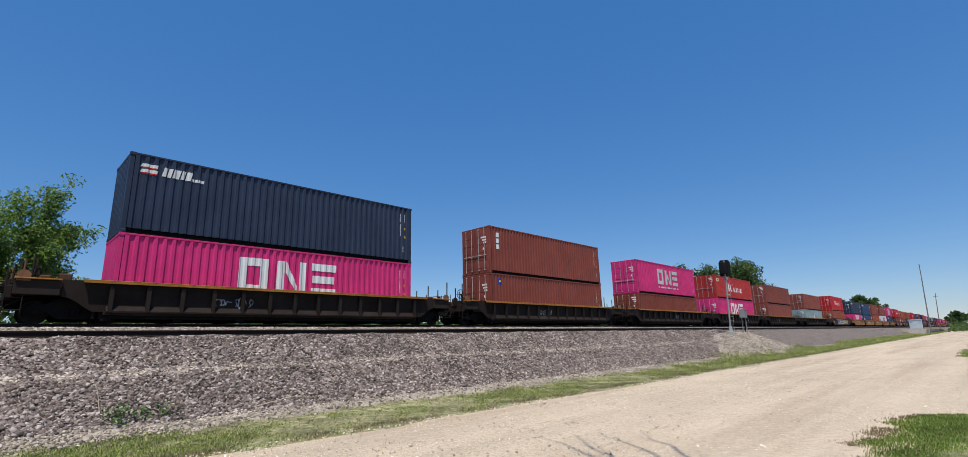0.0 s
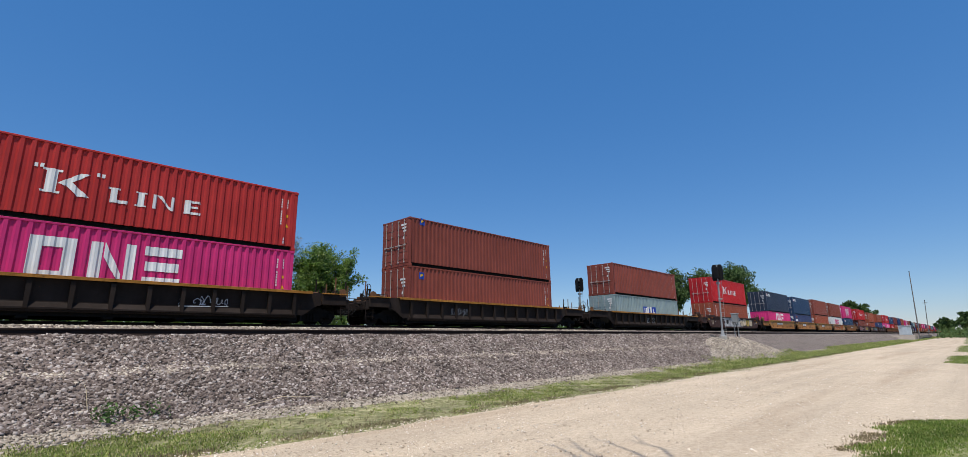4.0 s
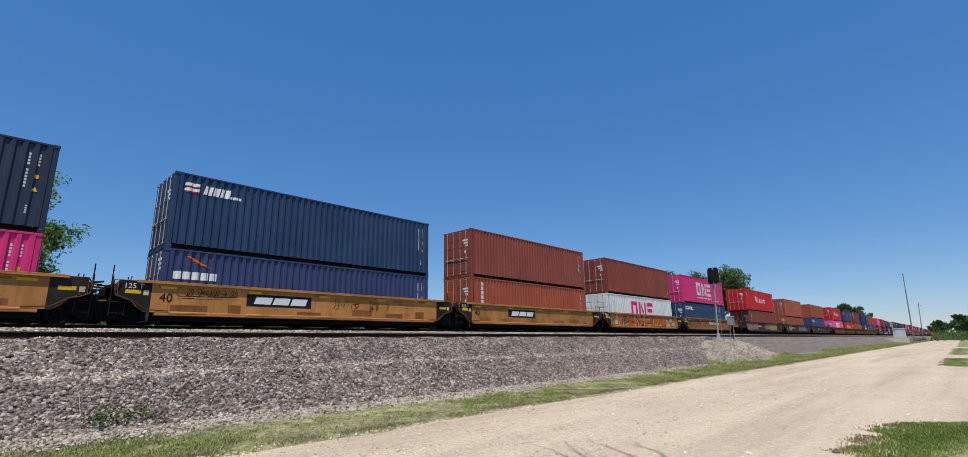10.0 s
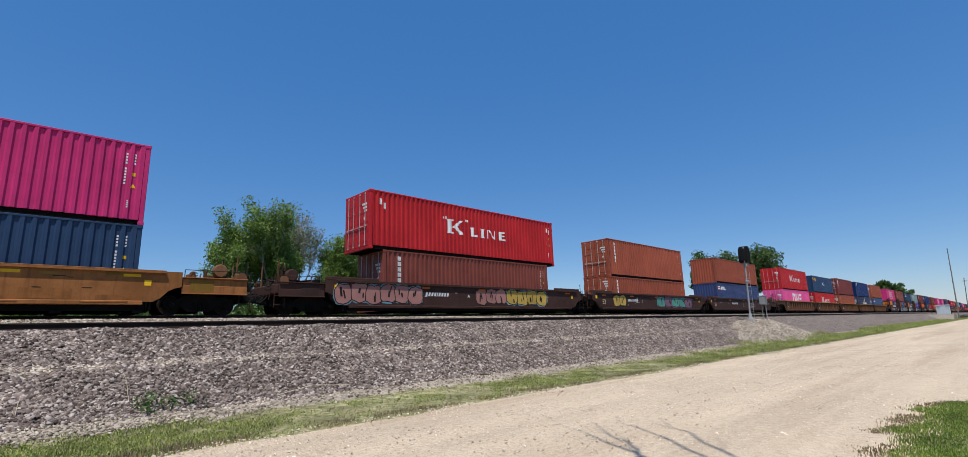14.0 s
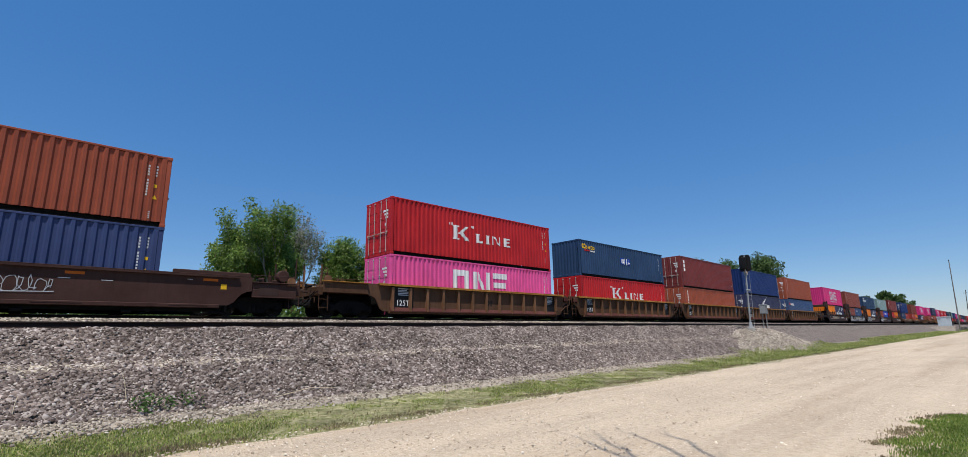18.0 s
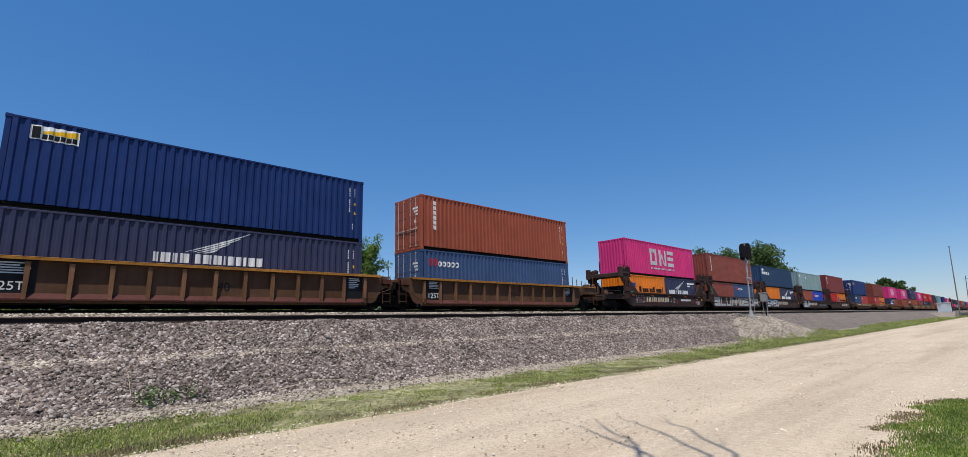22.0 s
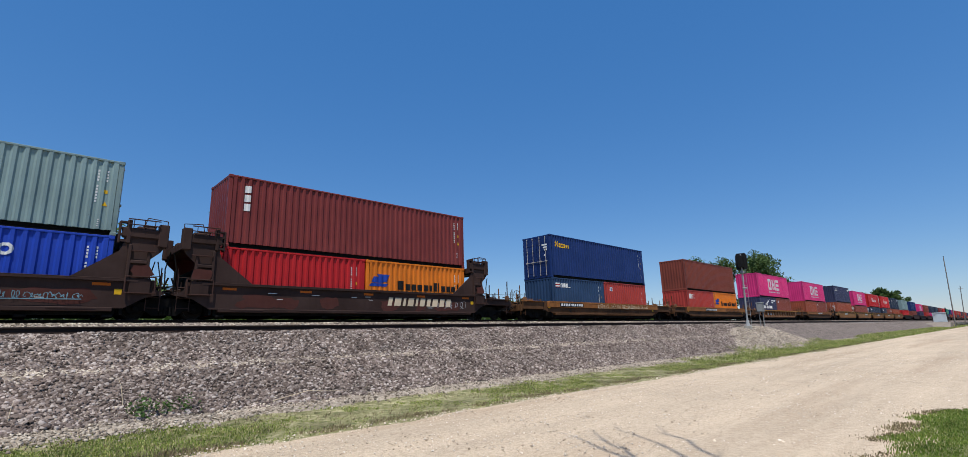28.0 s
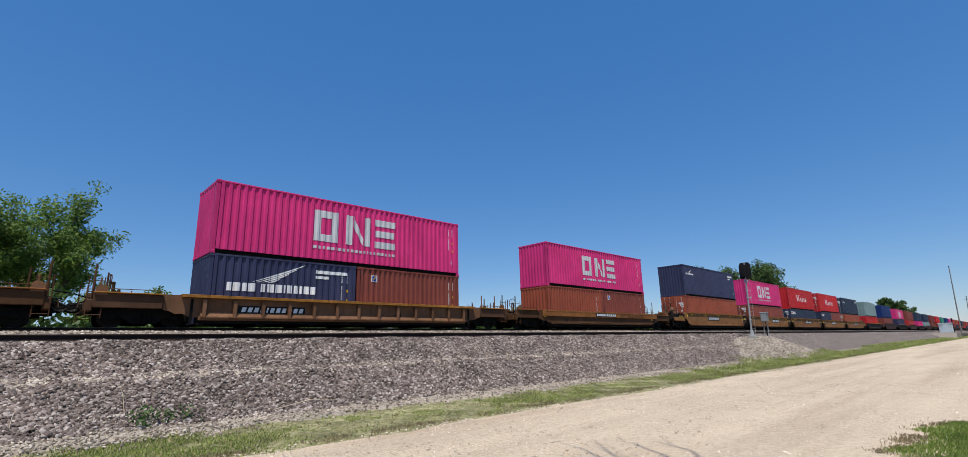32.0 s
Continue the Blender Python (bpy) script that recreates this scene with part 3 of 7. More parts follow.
def arrow_word():
    """Blue folded arrow and a black word on a short container."""
    a = [[(-2.75, 1.55), (-2.1, 1.55), (-1.95, 1.83), (-2.6, 1.83)], [(-2.45, 1.95), (-1.75, 1.95), (-1.9, 1.6), (-2.1, 1.6)], [(-2.9, 1.38), (-1.95, 1.38), (-1.8, 1.52), (-2.75, 1.52)]]
    return [("ink_blue", a), ("ink_black", blocks(-1.28, 2.55, 1.27, 1.70, [1.1, 0.9, 0.9, 0.9, 0.9, 0.5, 0.7, 0.3, 0.9, 0.8, 0.9, 0.35], 0.38, 0, (1, 2, 3, 4, 5, 8, 9, 10)))]

# ---- well cars ----
TRAIN_Y, RAIL_Z = 21.215, 2.27       # middle of the train's track, base height of its cars
RAIL_TOP, WHEEL_R, AXLE_Z = 0.18, 0.345, 0.525      # over that base: top of the rails, axles
CARS, WHEELS = [], []
STYLES = {
    # side, flange, bottom edge z, top z, plate y, ribbed, label
    "dark": ("car_dark", "flange_yellow", 0.53, 1.50, 1.34, True, "grimy dark brown well car with yellow top flange"),
    "tan": ("car_tan", "flange_yellow", 0.46, 1.70, 1.34, True, "rusty tan ribbed well car with yellow top flange"),
    "low": ("car_rib", "flange_yellow", 0.52, 1.28, 1.34, True, "grimy tan ribbed well car with low sides"),
    "yellow": ("car_yellow", "car_yellow", 0.60, 1.64, 1.46, False, "yellow steel well car with scuffed smooth sides"),
    "rusty": ("car_rusty", "car_rusty", 0.60, 1.64, 1.46, False, "rust-orange steel well car with scuffed smooth sides"),
    "dull": ("car_dull", "car_amber", 0.60, 1.64, 1.46, False, "dull brownish yellow well car with grimy sides"),
    "amber": ("car_olive", "car_amber", 0.56, 1.30, 1.44, False, "dirty amber well car with low smooth sides"),
    "brown": ("car_brown", "car_brown", 0.54, 1.62, 1.46, False, "dark brown long well car with smooth sides"),
    "bark": ("car_bark", "car_bark", 0.52, 1.46, 1.46, False, "dark brown well car with tall end bulkheads"),
}


def wheelset():
    sh = Shape().rod((0, -0.75, 0), (0, 0.75, 0), 0.075, 10)
    for s in (-1, 1):
        o = [(0.675, 0.10), (0.66, 0.14), (0.70, 0.20), (0.70, 0.35), (0.665, 0.37), (0.665, 0.452), (0.70, 0.455), (0.715, 0.425), (0.80, 0.415), (0.80, 0.36), (0.755, 0.34), (0.755, 0.18), (0.79, 0.15), (0.79, 0.08)]
        sh.lathe([(s * y, r * 0.83) for y, r in o], 16, "y")
    for k in range(3):
        a = 2 * math.pi * k / 3
        for s in (-1, 1):
            sh.box(-0.02 + 0.28 * math.cos(a), 0.02 + 0.28 * math.cos(a), s * 0.775 - 0.006, s * 0.775 + 0.006, 0.28 * math.sin(a) - 0.03, 0.28 * math.sin(a) + 0.03)
    return sh


def side_frame():
    sh = Shape().prism([(-1.12, 0.36), (-0.98, 0.26), (-0.62, 0.40), (-0.36, 0.20), (0.36, 0.20), (0.62, 0.40), (0.98, 0.26), (1.12, 0.36), (1.12, 0.58), (0.72, 0.62), (0.42, 0.80), (-0.42, 0.80), (-0.72, 0.62), (-1.12, 0.58)], -0.075, 0.075)
    for x in (-0.14, 0.0, 0.14):
        sh.rod((x, -0.09, 0.24), (x, -0.09, 0.5), 0.05, 8)
    for x in (-0.89, 0.89):
        sh.lathe([(-0.15, 0.06), (-0.13, 0.10), (0.0, 0.11)], 12, "y")
        k = 36
        for i in range(len(sh.v) - k, len(sh.v)):
            sh.v[i] = (sh.v[i][0] + x, sh.v[i][1], sh.v[i][2] + 0.42)
    return sh


def truck(car, x, near=True):
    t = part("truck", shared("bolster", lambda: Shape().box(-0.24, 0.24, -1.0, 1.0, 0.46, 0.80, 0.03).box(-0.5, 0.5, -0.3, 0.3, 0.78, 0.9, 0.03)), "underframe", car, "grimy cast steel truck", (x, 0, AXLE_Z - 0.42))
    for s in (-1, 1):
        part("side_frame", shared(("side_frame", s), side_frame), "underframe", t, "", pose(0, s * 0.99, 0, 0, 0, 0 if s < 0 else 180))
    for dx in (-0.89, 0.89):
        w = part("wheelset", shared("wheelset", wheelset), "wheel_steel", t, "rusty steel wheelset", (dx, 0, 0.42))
        if near:
            WHEELS.append((w, dx))


def flat_marks(car, name, ink, polys, y, label=""):
    sh = Shape()
    for k, p in enumerate(polys):
        sh.add([(px, y - 0.0002 * k, pz) for px, pz in p], [tuple(range(len(p)))])
    return tagged(part(name, sh, ink, car, label), kind="stuff" if len(polys) > 1 else "")


def blob(rng, cx, cz, rx, rz, n=11, wob=0.22):
    out = []
    for i in range(n):
        c, d = math.cos(2 * math.pi * (i + 0.5) / n), math.sin(2 * math.pi * (i + 0.5) / n)
        out.append((cx + rx * math.copysign(abs(c) ** 0.6, c) * (1 + rng.uniform(-wob, wob)), cz + rz * math.copysign(abs(d) ** 0.6, d) * (1 + rng.uniform(-wob, wob))))
    return out


def graffiti(car, x0, x1, z0, z1, inks, letters, y, seed):
    """Sprayed shapes: dark outline, filling and highlights, in layers."""
    rng = random.Random(seed)
    w, h, zc = (x1 - x0) / letters, z1 - z0, (z0 + z1) / 2
    cells = [(x0 + w * (i + 0.5 + rng.uniform(-0.08, 0.08)), zc + rng.uniform(-0.06, 0.06) * h) for i in range(letters)]
    backs = [blob(rng, cx, cz, w * 0.60, h * 0.50, 16, 0.08) for cx, cz in cells]
    shapes = [blob(rng, cx, cz, w * 0.54, h * 0.42, 18, 0.13) for cx, cz in cells]
    slots = []
    for cx, cz in cells:
        for _ in range(2):
            ax, az = cx + rng.uniform(-0.22, 0.22) * w, cz + rng.uniform(-0.25, 0.25) * h
            lw, lh = rng.uniform(0.03, 0.07) * w, rng.uniform(0.10, 0.22) * h
            slots.append(rect(ax - lw, ax + lw, az - lh, az + lh, rng.uniform(-0.1, 0.1)))
    flat_marks(car, "graffiti", inks[0], backs, y - 0.004, "sprayed graffiti outline")
    for i in range(letters):
        (cx, cz), deep_ = cells[i], 0.0072 - 0.0002 + 0.0008 * i
        flat_marks(car, "graffiti", inks[-1], [[(cx + (a - cx) * 1.10, cz + (b - cz) * 1.10) for a, b in shapes[i]]], y - deep_, "sprayed dark outline")
        flat_marks(car, "graffiti", inks[1 + i % (len(inks) - 2)] if len(inks) > 3 else inks[1], [shapes[i]], y - deep_ - 0.0004, "sprayed graffiti shape")
    flat_marks(car, "graffiti", inks[-1], slots, y - 0.016, "sprayed graffiti lines")


STROKES = {   # thick strokes in a unit cell: (x, z) to (x, z)
    "S": (((0.95, 0.9), (0.1, 0.9)), ((0.1, 0.92), (0.1, 0.5)), ((0.05, 0.5), (0.95, 0.5)), ((0.9, 0.5), (0.9, 0.1)), ((0.95, 0.1), (0.02, 0.1))),
    "L": (((0.2, 1.0), (0.2, 0.1)), ((0.1, 0.1), (0.95, 0.1))),
    "U": (((0.15, 1.0), (0.25, 0.1)), ((0.15, 0.1), (0.85, 0.1)), ((0.85, 0.05), (0.85, 1.0))),
    "O": (((0.12, 0.0), (0.12, 1.0)), ((0.88, 0.0), (0.88, 1.0)), ((0.1, 0.88), (0.9, 0.88)), ((0.1, 0.12), (0.9, 0.12))),
    "A": (((0.12, 0.0), (0.12, 1.0)), ((0.88, 0.0), (0.88, 1.0)), ((0.1, 0.88), (0.9, 0.88)), ((0.1, 0.42), (0.9, 0.42))),
    "E": (((0.14, 0.0), (0.14, 1.0)), ((0.1, 0.88), (0.95, 0.88)), ((0.1, 0.5), (0.8, 0.5)), ((0.1, 0.12), (0.95, 0.12))),
    "N": (((0.12, 0.0), (0.2, 1.0)), ((0.1, 0.95), (0.9, 0.1)), ((0.85, 0.0), (0.95, 1.05))),
    "W": (((0.0, 1.0), (0.2, 0.0)), ((0.2, 0.05), (0.5, 0.7)), ((0.45, 0.75), (0.75, 0.0)), ((0.75, 0.0), (1.05, 1.0))),
}


def sprayed_letters(car, shapes, x0, x1, z0, z1, fill, edge, thick, y, seed, wild=0.05, gap=0.08, halo=None):
    """Block letters from thick slanted strokes, each with a dark drop edge."""
    rng = random.Random(seed)
    w, h = (x1 - x0) / len(shapes), z1 - z0
    front, behind, mist = [], [], []
    for i, key in enumerate(shapes):
        for (ax, az), (bx, bz) in STROKES[key]:
            p = Vector((x0 + w * (i + gap + (1 - 2 * gap) * ax), z0 + h * az))
            q = Vector((x0 + w * (i + gap + (1 - 2 * gap) * bx), z0 + h * bz))
            d = (q - p).normalized()
            nrm = Vector((-d.y, d.x)) * thick / 2
            j = lambda: Vector((rng.uniform(-wild, wild), rng.uniform(-wild, wild)))
            quad = [p - nrm - d * thick * 0.3 + j(), q - nrm + d * thick * 0.3 + j(), q + nrm + d * thick * 0.3 + j(), p + nrm - d * thick * 0.3 + j()]
            quad = [Vector((v.x, min(max(v.y, z0), z1))) for v in quad]
            front.append([(v.x, v.y) for v in quad])
            mid = (p + q) / 2
            behind.append([((v.x - mid.x) * 1.12 + mid.x + 0.04, min(max((v.y - mid.y) * 1.18 + mid.y - 0.04, z0 - 0.03), z1 + 0.02)) for v in quad])
            mist.append([((v.x - mid.x) * 1.45 + mid.x, min(max((v.y - mid.y) * 1.5 + mid.y, z0 - 0.03), z1 + 0.03)) for v in quad])
    if halo:
        flat_marks(car, "graffiti", halo, mist, y - 0.003, "sprayed pale surround")
    if edge:
        flat_marks(car, "graffiti", edge, behind, y - 0.012, "sprayed dark letter edges")
    flat_marks(car, "graffiti", fill, front, y - 0.022, "sprayed block letters")


def scrawl(car, x0, x1, z0, z1, ink, y, seed):
    """A thin sprayed tag: one looping, jagged line that spells nothing."""
    rng = random.Random(seed)
    h, n = z1 - z0, max(3, int((x1 - x0) / ((z1 - z0) * 0.40)))
    pts, x = [], x0
    for i in range(n):
        w = (x1 - x0) / n
        big = rng.uniform(0.55, 1.0) if rng.random() < 0.8 else rng.uniform(0.2, 0.4)
        loop = rng.uniform(0.5, 1.25) * w
        turn = rng.choice((1, 1, -1))
        if rng.random() < 0.22 and pts:
            x += w
            pts.append(None)
            continue
        for k in range(9):
            a = 2 * math.pi * k / 9 * turn + (0.5 if turn < 0 else 0)
            pts.append(Vector((x + w * k / 9 + loop * math.sin(a) * 0.55 + rng.uniform(-0.03, 0.03) * h, z0 + h * (0.5 - 0.5 * big * math.cos(a)) + rng.uniform(-0.13, 0.13) * h)))
        x += w
    polys = []
    for a, b in zip(pts, pts[1:]):
        if a is None or b is None:
            continue
        d = b - a
        nrm = Vector((-d.y, d.x)).normalized() * rng.uniform(0.006, 0.011)
        a, b = a - d * 0.08, b + d * 0.08
        polys.append([(v.x, min(max(v.y, z0 - 0.02), z1 + 0.02)) for v in (a - nrm, b - nrm, b + nrm, a + nrm)])
    if rng.random() < 0.5:
        polys.append([(x0, z0 - 0.03), (x1, z0 + 0.02), (x1, z0 + 0.045), (x0, z0)])
    flat_marks(car, "graffiti", ink, polys, y - 0.004, "thin sprayed tag")


def ladder():
    sh = Shape()
    for x in (-0.2, 0.2):
        sh.rod((x, 0, 0.45), (x, 0, 1.75), 0.016, 6)
    for k in range(4):
        sh.rod((-0.2, 0, 0.55 + 0.36 * k), (0.2, 0, 0.55 + 0.36 * k), 0.013, 6)
    return sh


def brake_wheel():
    sh = Shape()
    n = 14
    for i in range(n):
        a, b = 2 * math.pi * i / n, 2 * math.pi * (i + 1) / n
        sh.rod((0, 0.26 * math.cos(a), 0.26 * math.sin(a)), (0, 0.26 * math.cos(b), 0.26 * math.sin(b)), 0.016, 6)
    for i in range(4):
        a = math.pi * i / 2
        sh.rod((0, 0, 0), (0.03, 0.26 * math.cos(a), 0.26 * math.sin(a)), 0.014, 6)
    return sh.rod((0, 0, -0.02), (-0.14, 0, -0.02), 0.04, 8).rod((-0.1, 0, 0), (-0.1, 0, -0.62), 0.05, 8)


def coupler():
    return Shape().box(-0.62, 0.0, -0.09, 0.09, -0.10, 0.10, 0.02).box(-0.02, 0.30, -0.16, 0.14, -0.17, 0.17, 0.05).box(0.2, 0.36, -0.2, -0.02, -0.12, 0.12, 0.04)


def bulkhead_plate(s):
    """Tall end tower's side plate with the gusset that runs down to the side sill; s: end of the car."""
    pts = [(4.98, 1.44), (6.30, 1.30), (6.45, 0.98), (7.30, 0.94), (7.62, 0.98), (7.26, 1.22), (7.10, 1.50), (7.06, 2.15), (7.36, 2.44), (7.46, 2.62), (7.46, 3.05), (6.30, 3.05), (6.28, 2.60), (6.20, 2.40)]
    poly = [(s * x, z) for x, z in pts]
    return Shape().prism(poly if s > 0 else poly[::-1], -0.04, 0.04)


def end_gear(car, style, s, wl, reach, kind, top):
    """Platform, sill and small gear at one end (s = -1 or 1)."""
    side, flange = STYLES[style][:2]
    body = {"dark": "car_dark", "tan": "car_tan", "yellow": "car_coal", "dull": "car_coal", "low": "car_tan", "rusty": "car_coal", "amber": "car_olive"}.get(style, side)
    deck = "flange_yellow" if style in ("dark", "tan", "low") or (style == "yellow" and kind == "end") else ("car_amber" if style == "amber" else ("car_rusty" if style == "rusty" else body))
    t = wl + 0.9
    r = reach - (0.42 if kind == "end" else 0.12)
    lo, hi = sorted((s * (wl + 0.25), s * r))
    part("end_platform", Shape().box(lo, hi, -1.30, 1.30, top - 0.46, top - 0.34, 0.02), body, car)
    lo, hi = sorted((s * (wl + 0.1), s * (reach - 0.5)))
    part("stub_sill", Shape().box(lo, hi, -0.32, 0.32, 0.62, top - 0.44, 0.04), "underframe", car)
    for y in (-1, 1):
        lo, hi = sorted((s * (wl + 0.92), s * (r - 0.15)))
        if hi - lo > 0.3:
            dz = 0.0 if style in ("dark", "amber", "tan", "low") else 0.15
            part("end_sill", Shape().box(lo, hi, y * 1.40 - 0.05, y * 1.40 + 0.05, top - 0.50, top - dz - 0.04, 0.02), "car_rusty" if style in ("yellow", "rusty") and kind == "end" else body, car)
            if style in ("yellow", "rusty", "brown", "dull") and kind == "end":
                part("end_skirt", Shape().box(lo, hi, y * 1.44 - 0.03, y * 1.44 + 0.03, top - 0.72, top - 0.44, 0.01), {"yellow": "car_rusty"}.get(style, side), car)
                part("skirt_lip", Shape().box(lo, hi, y * 1.50 - 0.05, y * 1.50 + 0.05, top - 0.75, top - 0.715, 0.008), flange, car, "bright edge over the truck")
            part("sill_cap", Shape().box(lo, hi, y * 1.40 - 0.13, y * 1.40 + 0.10, top - dz - 0.038, top - dz, 0.01), deck, car)
            if kind == "end":
                part("lift_lug", shared("lift_lug", lambda: Shape().prism([(-0.16, -0.1), (0.16, -0.1), (0.16, 0.12), (0.08, 0.22), (-0.08, 0.22), (-0.16, 0.12)], -0.04, 0.04).lathe([(-0.045, 0.06), (0.045, 0.06)], 10, "y")), "car_rib", car, "steel lifting lug", (s * (r - 0.35), y * 1.44, top - dz))
    rng = random.Random(int(reach * 100) + s + int(top * 50))
    mach, fit_ = Shape(), Shape()
    for k in range(12 if kind == "end" else 6):
        x = s * rng.uniform(wl + 0.5, max(wl + 0.6, r - 0.3))
        y = rng.uniform(-1.15, 0.9)
        w, d, h = rng.uniform(0.10, 0.36), rng.uniform(0.12, 0.45), rng.uniform(0.10, 0.42)
        up = 0.15 if kind == "end" and k % 2 == 0 else 0.0
        (mach if k % 2 else fit_).box(x - w / 2, x + w / 2, y - d / 2, y + d / 2, top - 0.35, top - 0.35 + up + h, 0.03)
    for k in range(5 if kind == "end" else 3):
        x, y, z = s * rng.uniform(wl + 0.4, r - 0.2), rng.uniform(-1.3, -0.2), top - rng.uniform(0.02, 0.3)
        (mach if k % 2 else fit_).rod((x, y, z), (x + s * rng.uniform(0.3, 0.9), y + rng.uniform(-0.1, 0.3), z + rng.uniform(-0.1, 0.12)), rng.uniform(0.018, 0.035), 7)
        fit_.rod((x, y, top - 0.36), (x + rng.uniform(-0.06, 0.06), y, top + rng.uniform(-0.1, 0.22)), 0.02, 6)
    mach.rod((s * (wl + 0.4), -0.55, top - 0.1), (s * (r - 0.1), -0.75, top - 0.16), 0.03, 8)
    tagged(part("brake_gear", mach, body if kind == "joint" else "underframe", car, "grimy brake cylinders and pipes"), kind="stuff")
    tagged(part("end_fitting", fit_, {"brown": "car_brown", "bark": "car_bark", "dark": "car_tan"}.get(style, "car_rib"), car, "rust-brown brackets, valves and boxes"), kind="stuff")
    if kind == "end":
        lo, hi = sorted((s * (wl + 0.9), s * (wl + 1.75)))
        tank = Shape().lathe([(lo, 0.05), (lo + 0.05, 0.17), (hi - 0.05, 0.17), (hi, 0.05)], 14, "x")
        part("air_tank", tank, "car_tan" if style in ("yellow", "rusty", "tan", "amber") else body, car, "rusty air reservoir", (0, 0.45, top - 0.14))
        rail_ = Shape()
        for y in (-1.34, 1.34):
            a, b = s * (wl + 1.0), s * (r - 0.2)
            rail_.rod((a, y, top - 0.15), (a, y, top + 0.12), 0.014, 6).rod((a, y, top + 0.12), (b, y, top + 0.12), 0.014, 6).rod((b, y, top + 0.12), (b, y, top - 0.2), 0.014, 6)
        tagged(part("grab_iron", rail_, body, car, "bent steel grab irons"), kind="stuff")
        part("cut_lever", Shape().rod((s * (reach - 0.25), -1.35, 0.98), (s * (reach - 0.25), -0.2, 0.92), 0.014, 6).rod((s * (reach - 0.25), -1.35, 0.98), (s * (reach - 0.22), -1.40, 0.75), 0.014, 6), body, car, "thin uncoupling lever")
        wheel_box = Shape().box(-0.16, 0.16, -0.2, 0.2, 0.0, 0.34, 0.03).box(-0.22, -0.14, -0.12, 0.12, 0.06, 0.5, 0.02)
        part("brake_box", wheel_box, "car_tan" if style in ("yellow", "rusty") else body, car, "rusty brake housing", (s * (wl + 1.95), -0.85, top - 0.34))
    hose = Shape()
    for y, dz in ((-0.55, 0.3), (0.4, 0.2), (-0.2, 0.25)):
        a = Vector((s * (r - 0.05), y, 0.98))
        for i in range(5):
            b = Vector((s * (r - 0.05 + 0.11 * (i + 1)), y, 0.98 - dz * math.sin(math.pi * (i + 1) / 6)))
            hose.rod(a, b, 0.022, 6)
            a = b
    tagged(part("air_hose", hose, "ink_black", car, "black rubber air hoses"), kind="stuff")
    if kind == "end":
        x = s * (reach - 0.50)
        lo, hi = sorted((x - 0.09, x + 0.09))
        part("end_beam", Shape().box(lo, hi, -1.42, 1.42, top - 0.62, top - 0.24, 0.03), body, car)
        part("coupler", shared("coupler", coupler), "underframe", car, "cast steel coupler", pose(s * (reach - 0.35), 0, 0.84, 0, 0, 0 if s > 0 else 180))
        for y in (-1.40, 1.40):
            part("ladder", shared("ladder", ladder), body, car, "steel end ladder", (s * (reach - 0.62), y, 0))
        for k, y in enumerate((-1.25, -0.75, -0.2, 0.5, 1.1)):
            tall = 0.75 + 0.13 * ((k * 2 + int(reach * 10)) % 5)
            part("stanchion", Shape().rod((0, 0, 0), (0.02, 0, tall), 0.030, 8), "car_rib" if k % 2 else body, car, "thin steel stanchion", (s * (reach - 0.55 - 0.22 * (k % 3)), y, top - 0.36))
        if style in ("yellow", "rusty", "brown", "dull"):
            part("brake_drum", shared("brake_drum", lambda: Shape().lathe([(-0.14, 0.10), (-0.14, 0.22), (-0.10, 0.25), (0.10, 0.25), (0.14, 0.22), (0.14, 0.10)], 16, "y").box(-0.07, 0.07, -0.06, 0.06, -0.42, -0.20, 0.01)), "car_rib" if style != "brown" else body, car, "rusty brake drum on a bracket", (s * (wl + 2.2), -1.05, top + 0.16))
            flat_marks(car, "frame_panel", "patch_olive" if style != "brown" else "car_bark", [rect(s * (wl + 1.55) - 0.38, s * (wl + 1.55) + 0.38, top - 0.66, top - 0.24)], -1.475, "framed panel over the truck")
        rng = random.Random(int(reach * 37) + s)
        rig = Shape()
        for k in range(10):
            a, z = s * (reach - rng.uniform(0.35, 1.5)), rng.uniform(0.6, top - 0.1)
            w, h, y = rng.uniform(0.04, 0.16), rng.uniform(0.04, 0.15), rng.uniform(-1.3, 0.6)
            rig.box(a - w, a + w, y, y + 0.25, z - h, z + h, 0.02)
        for k in range(6):
            a, z, y = s * (reach - rng.uniform(0.4, 0.9)), rng.uniform(0.75, top), rng.uniform(-1.38, -0.3)
            rig.rod((a, y, z), (a + s * rng.uniform(0.2, 0.6), y + rng.uniform(-0.1, 0.2), z + rng.uniform(-0.35, 0.2)), 0.022, 6)
        tagged(part("brake_rigging", rig, "underframe", car, "black valves, levers and pipes"), kind="stuff")
        if s < 0:
            part("brake_wheel", shared("brake_wheel", brake_wheel), body, car, "hand brake wheel on a post", pose(s * (reach - 1.05), -0.55, top + 0.42, 0, 0, 180))
        truck(car, s * (reach - 2.05))
    else:
        for y in (-1.36, 1.36):
            part("ladder", shared("ladder", ladder), body, car, "steel end ladder", (s * (reach - 0.45), y, 0))
        part("stanchion", shared("stanchion_tall", lambda: Shape().rod((0, 0, 0), (0, 0, 0.85), 0.02, 8)), body, car, "thin steel stanchion", (s * (reach - 0.25), -1.2, top - 0.36))
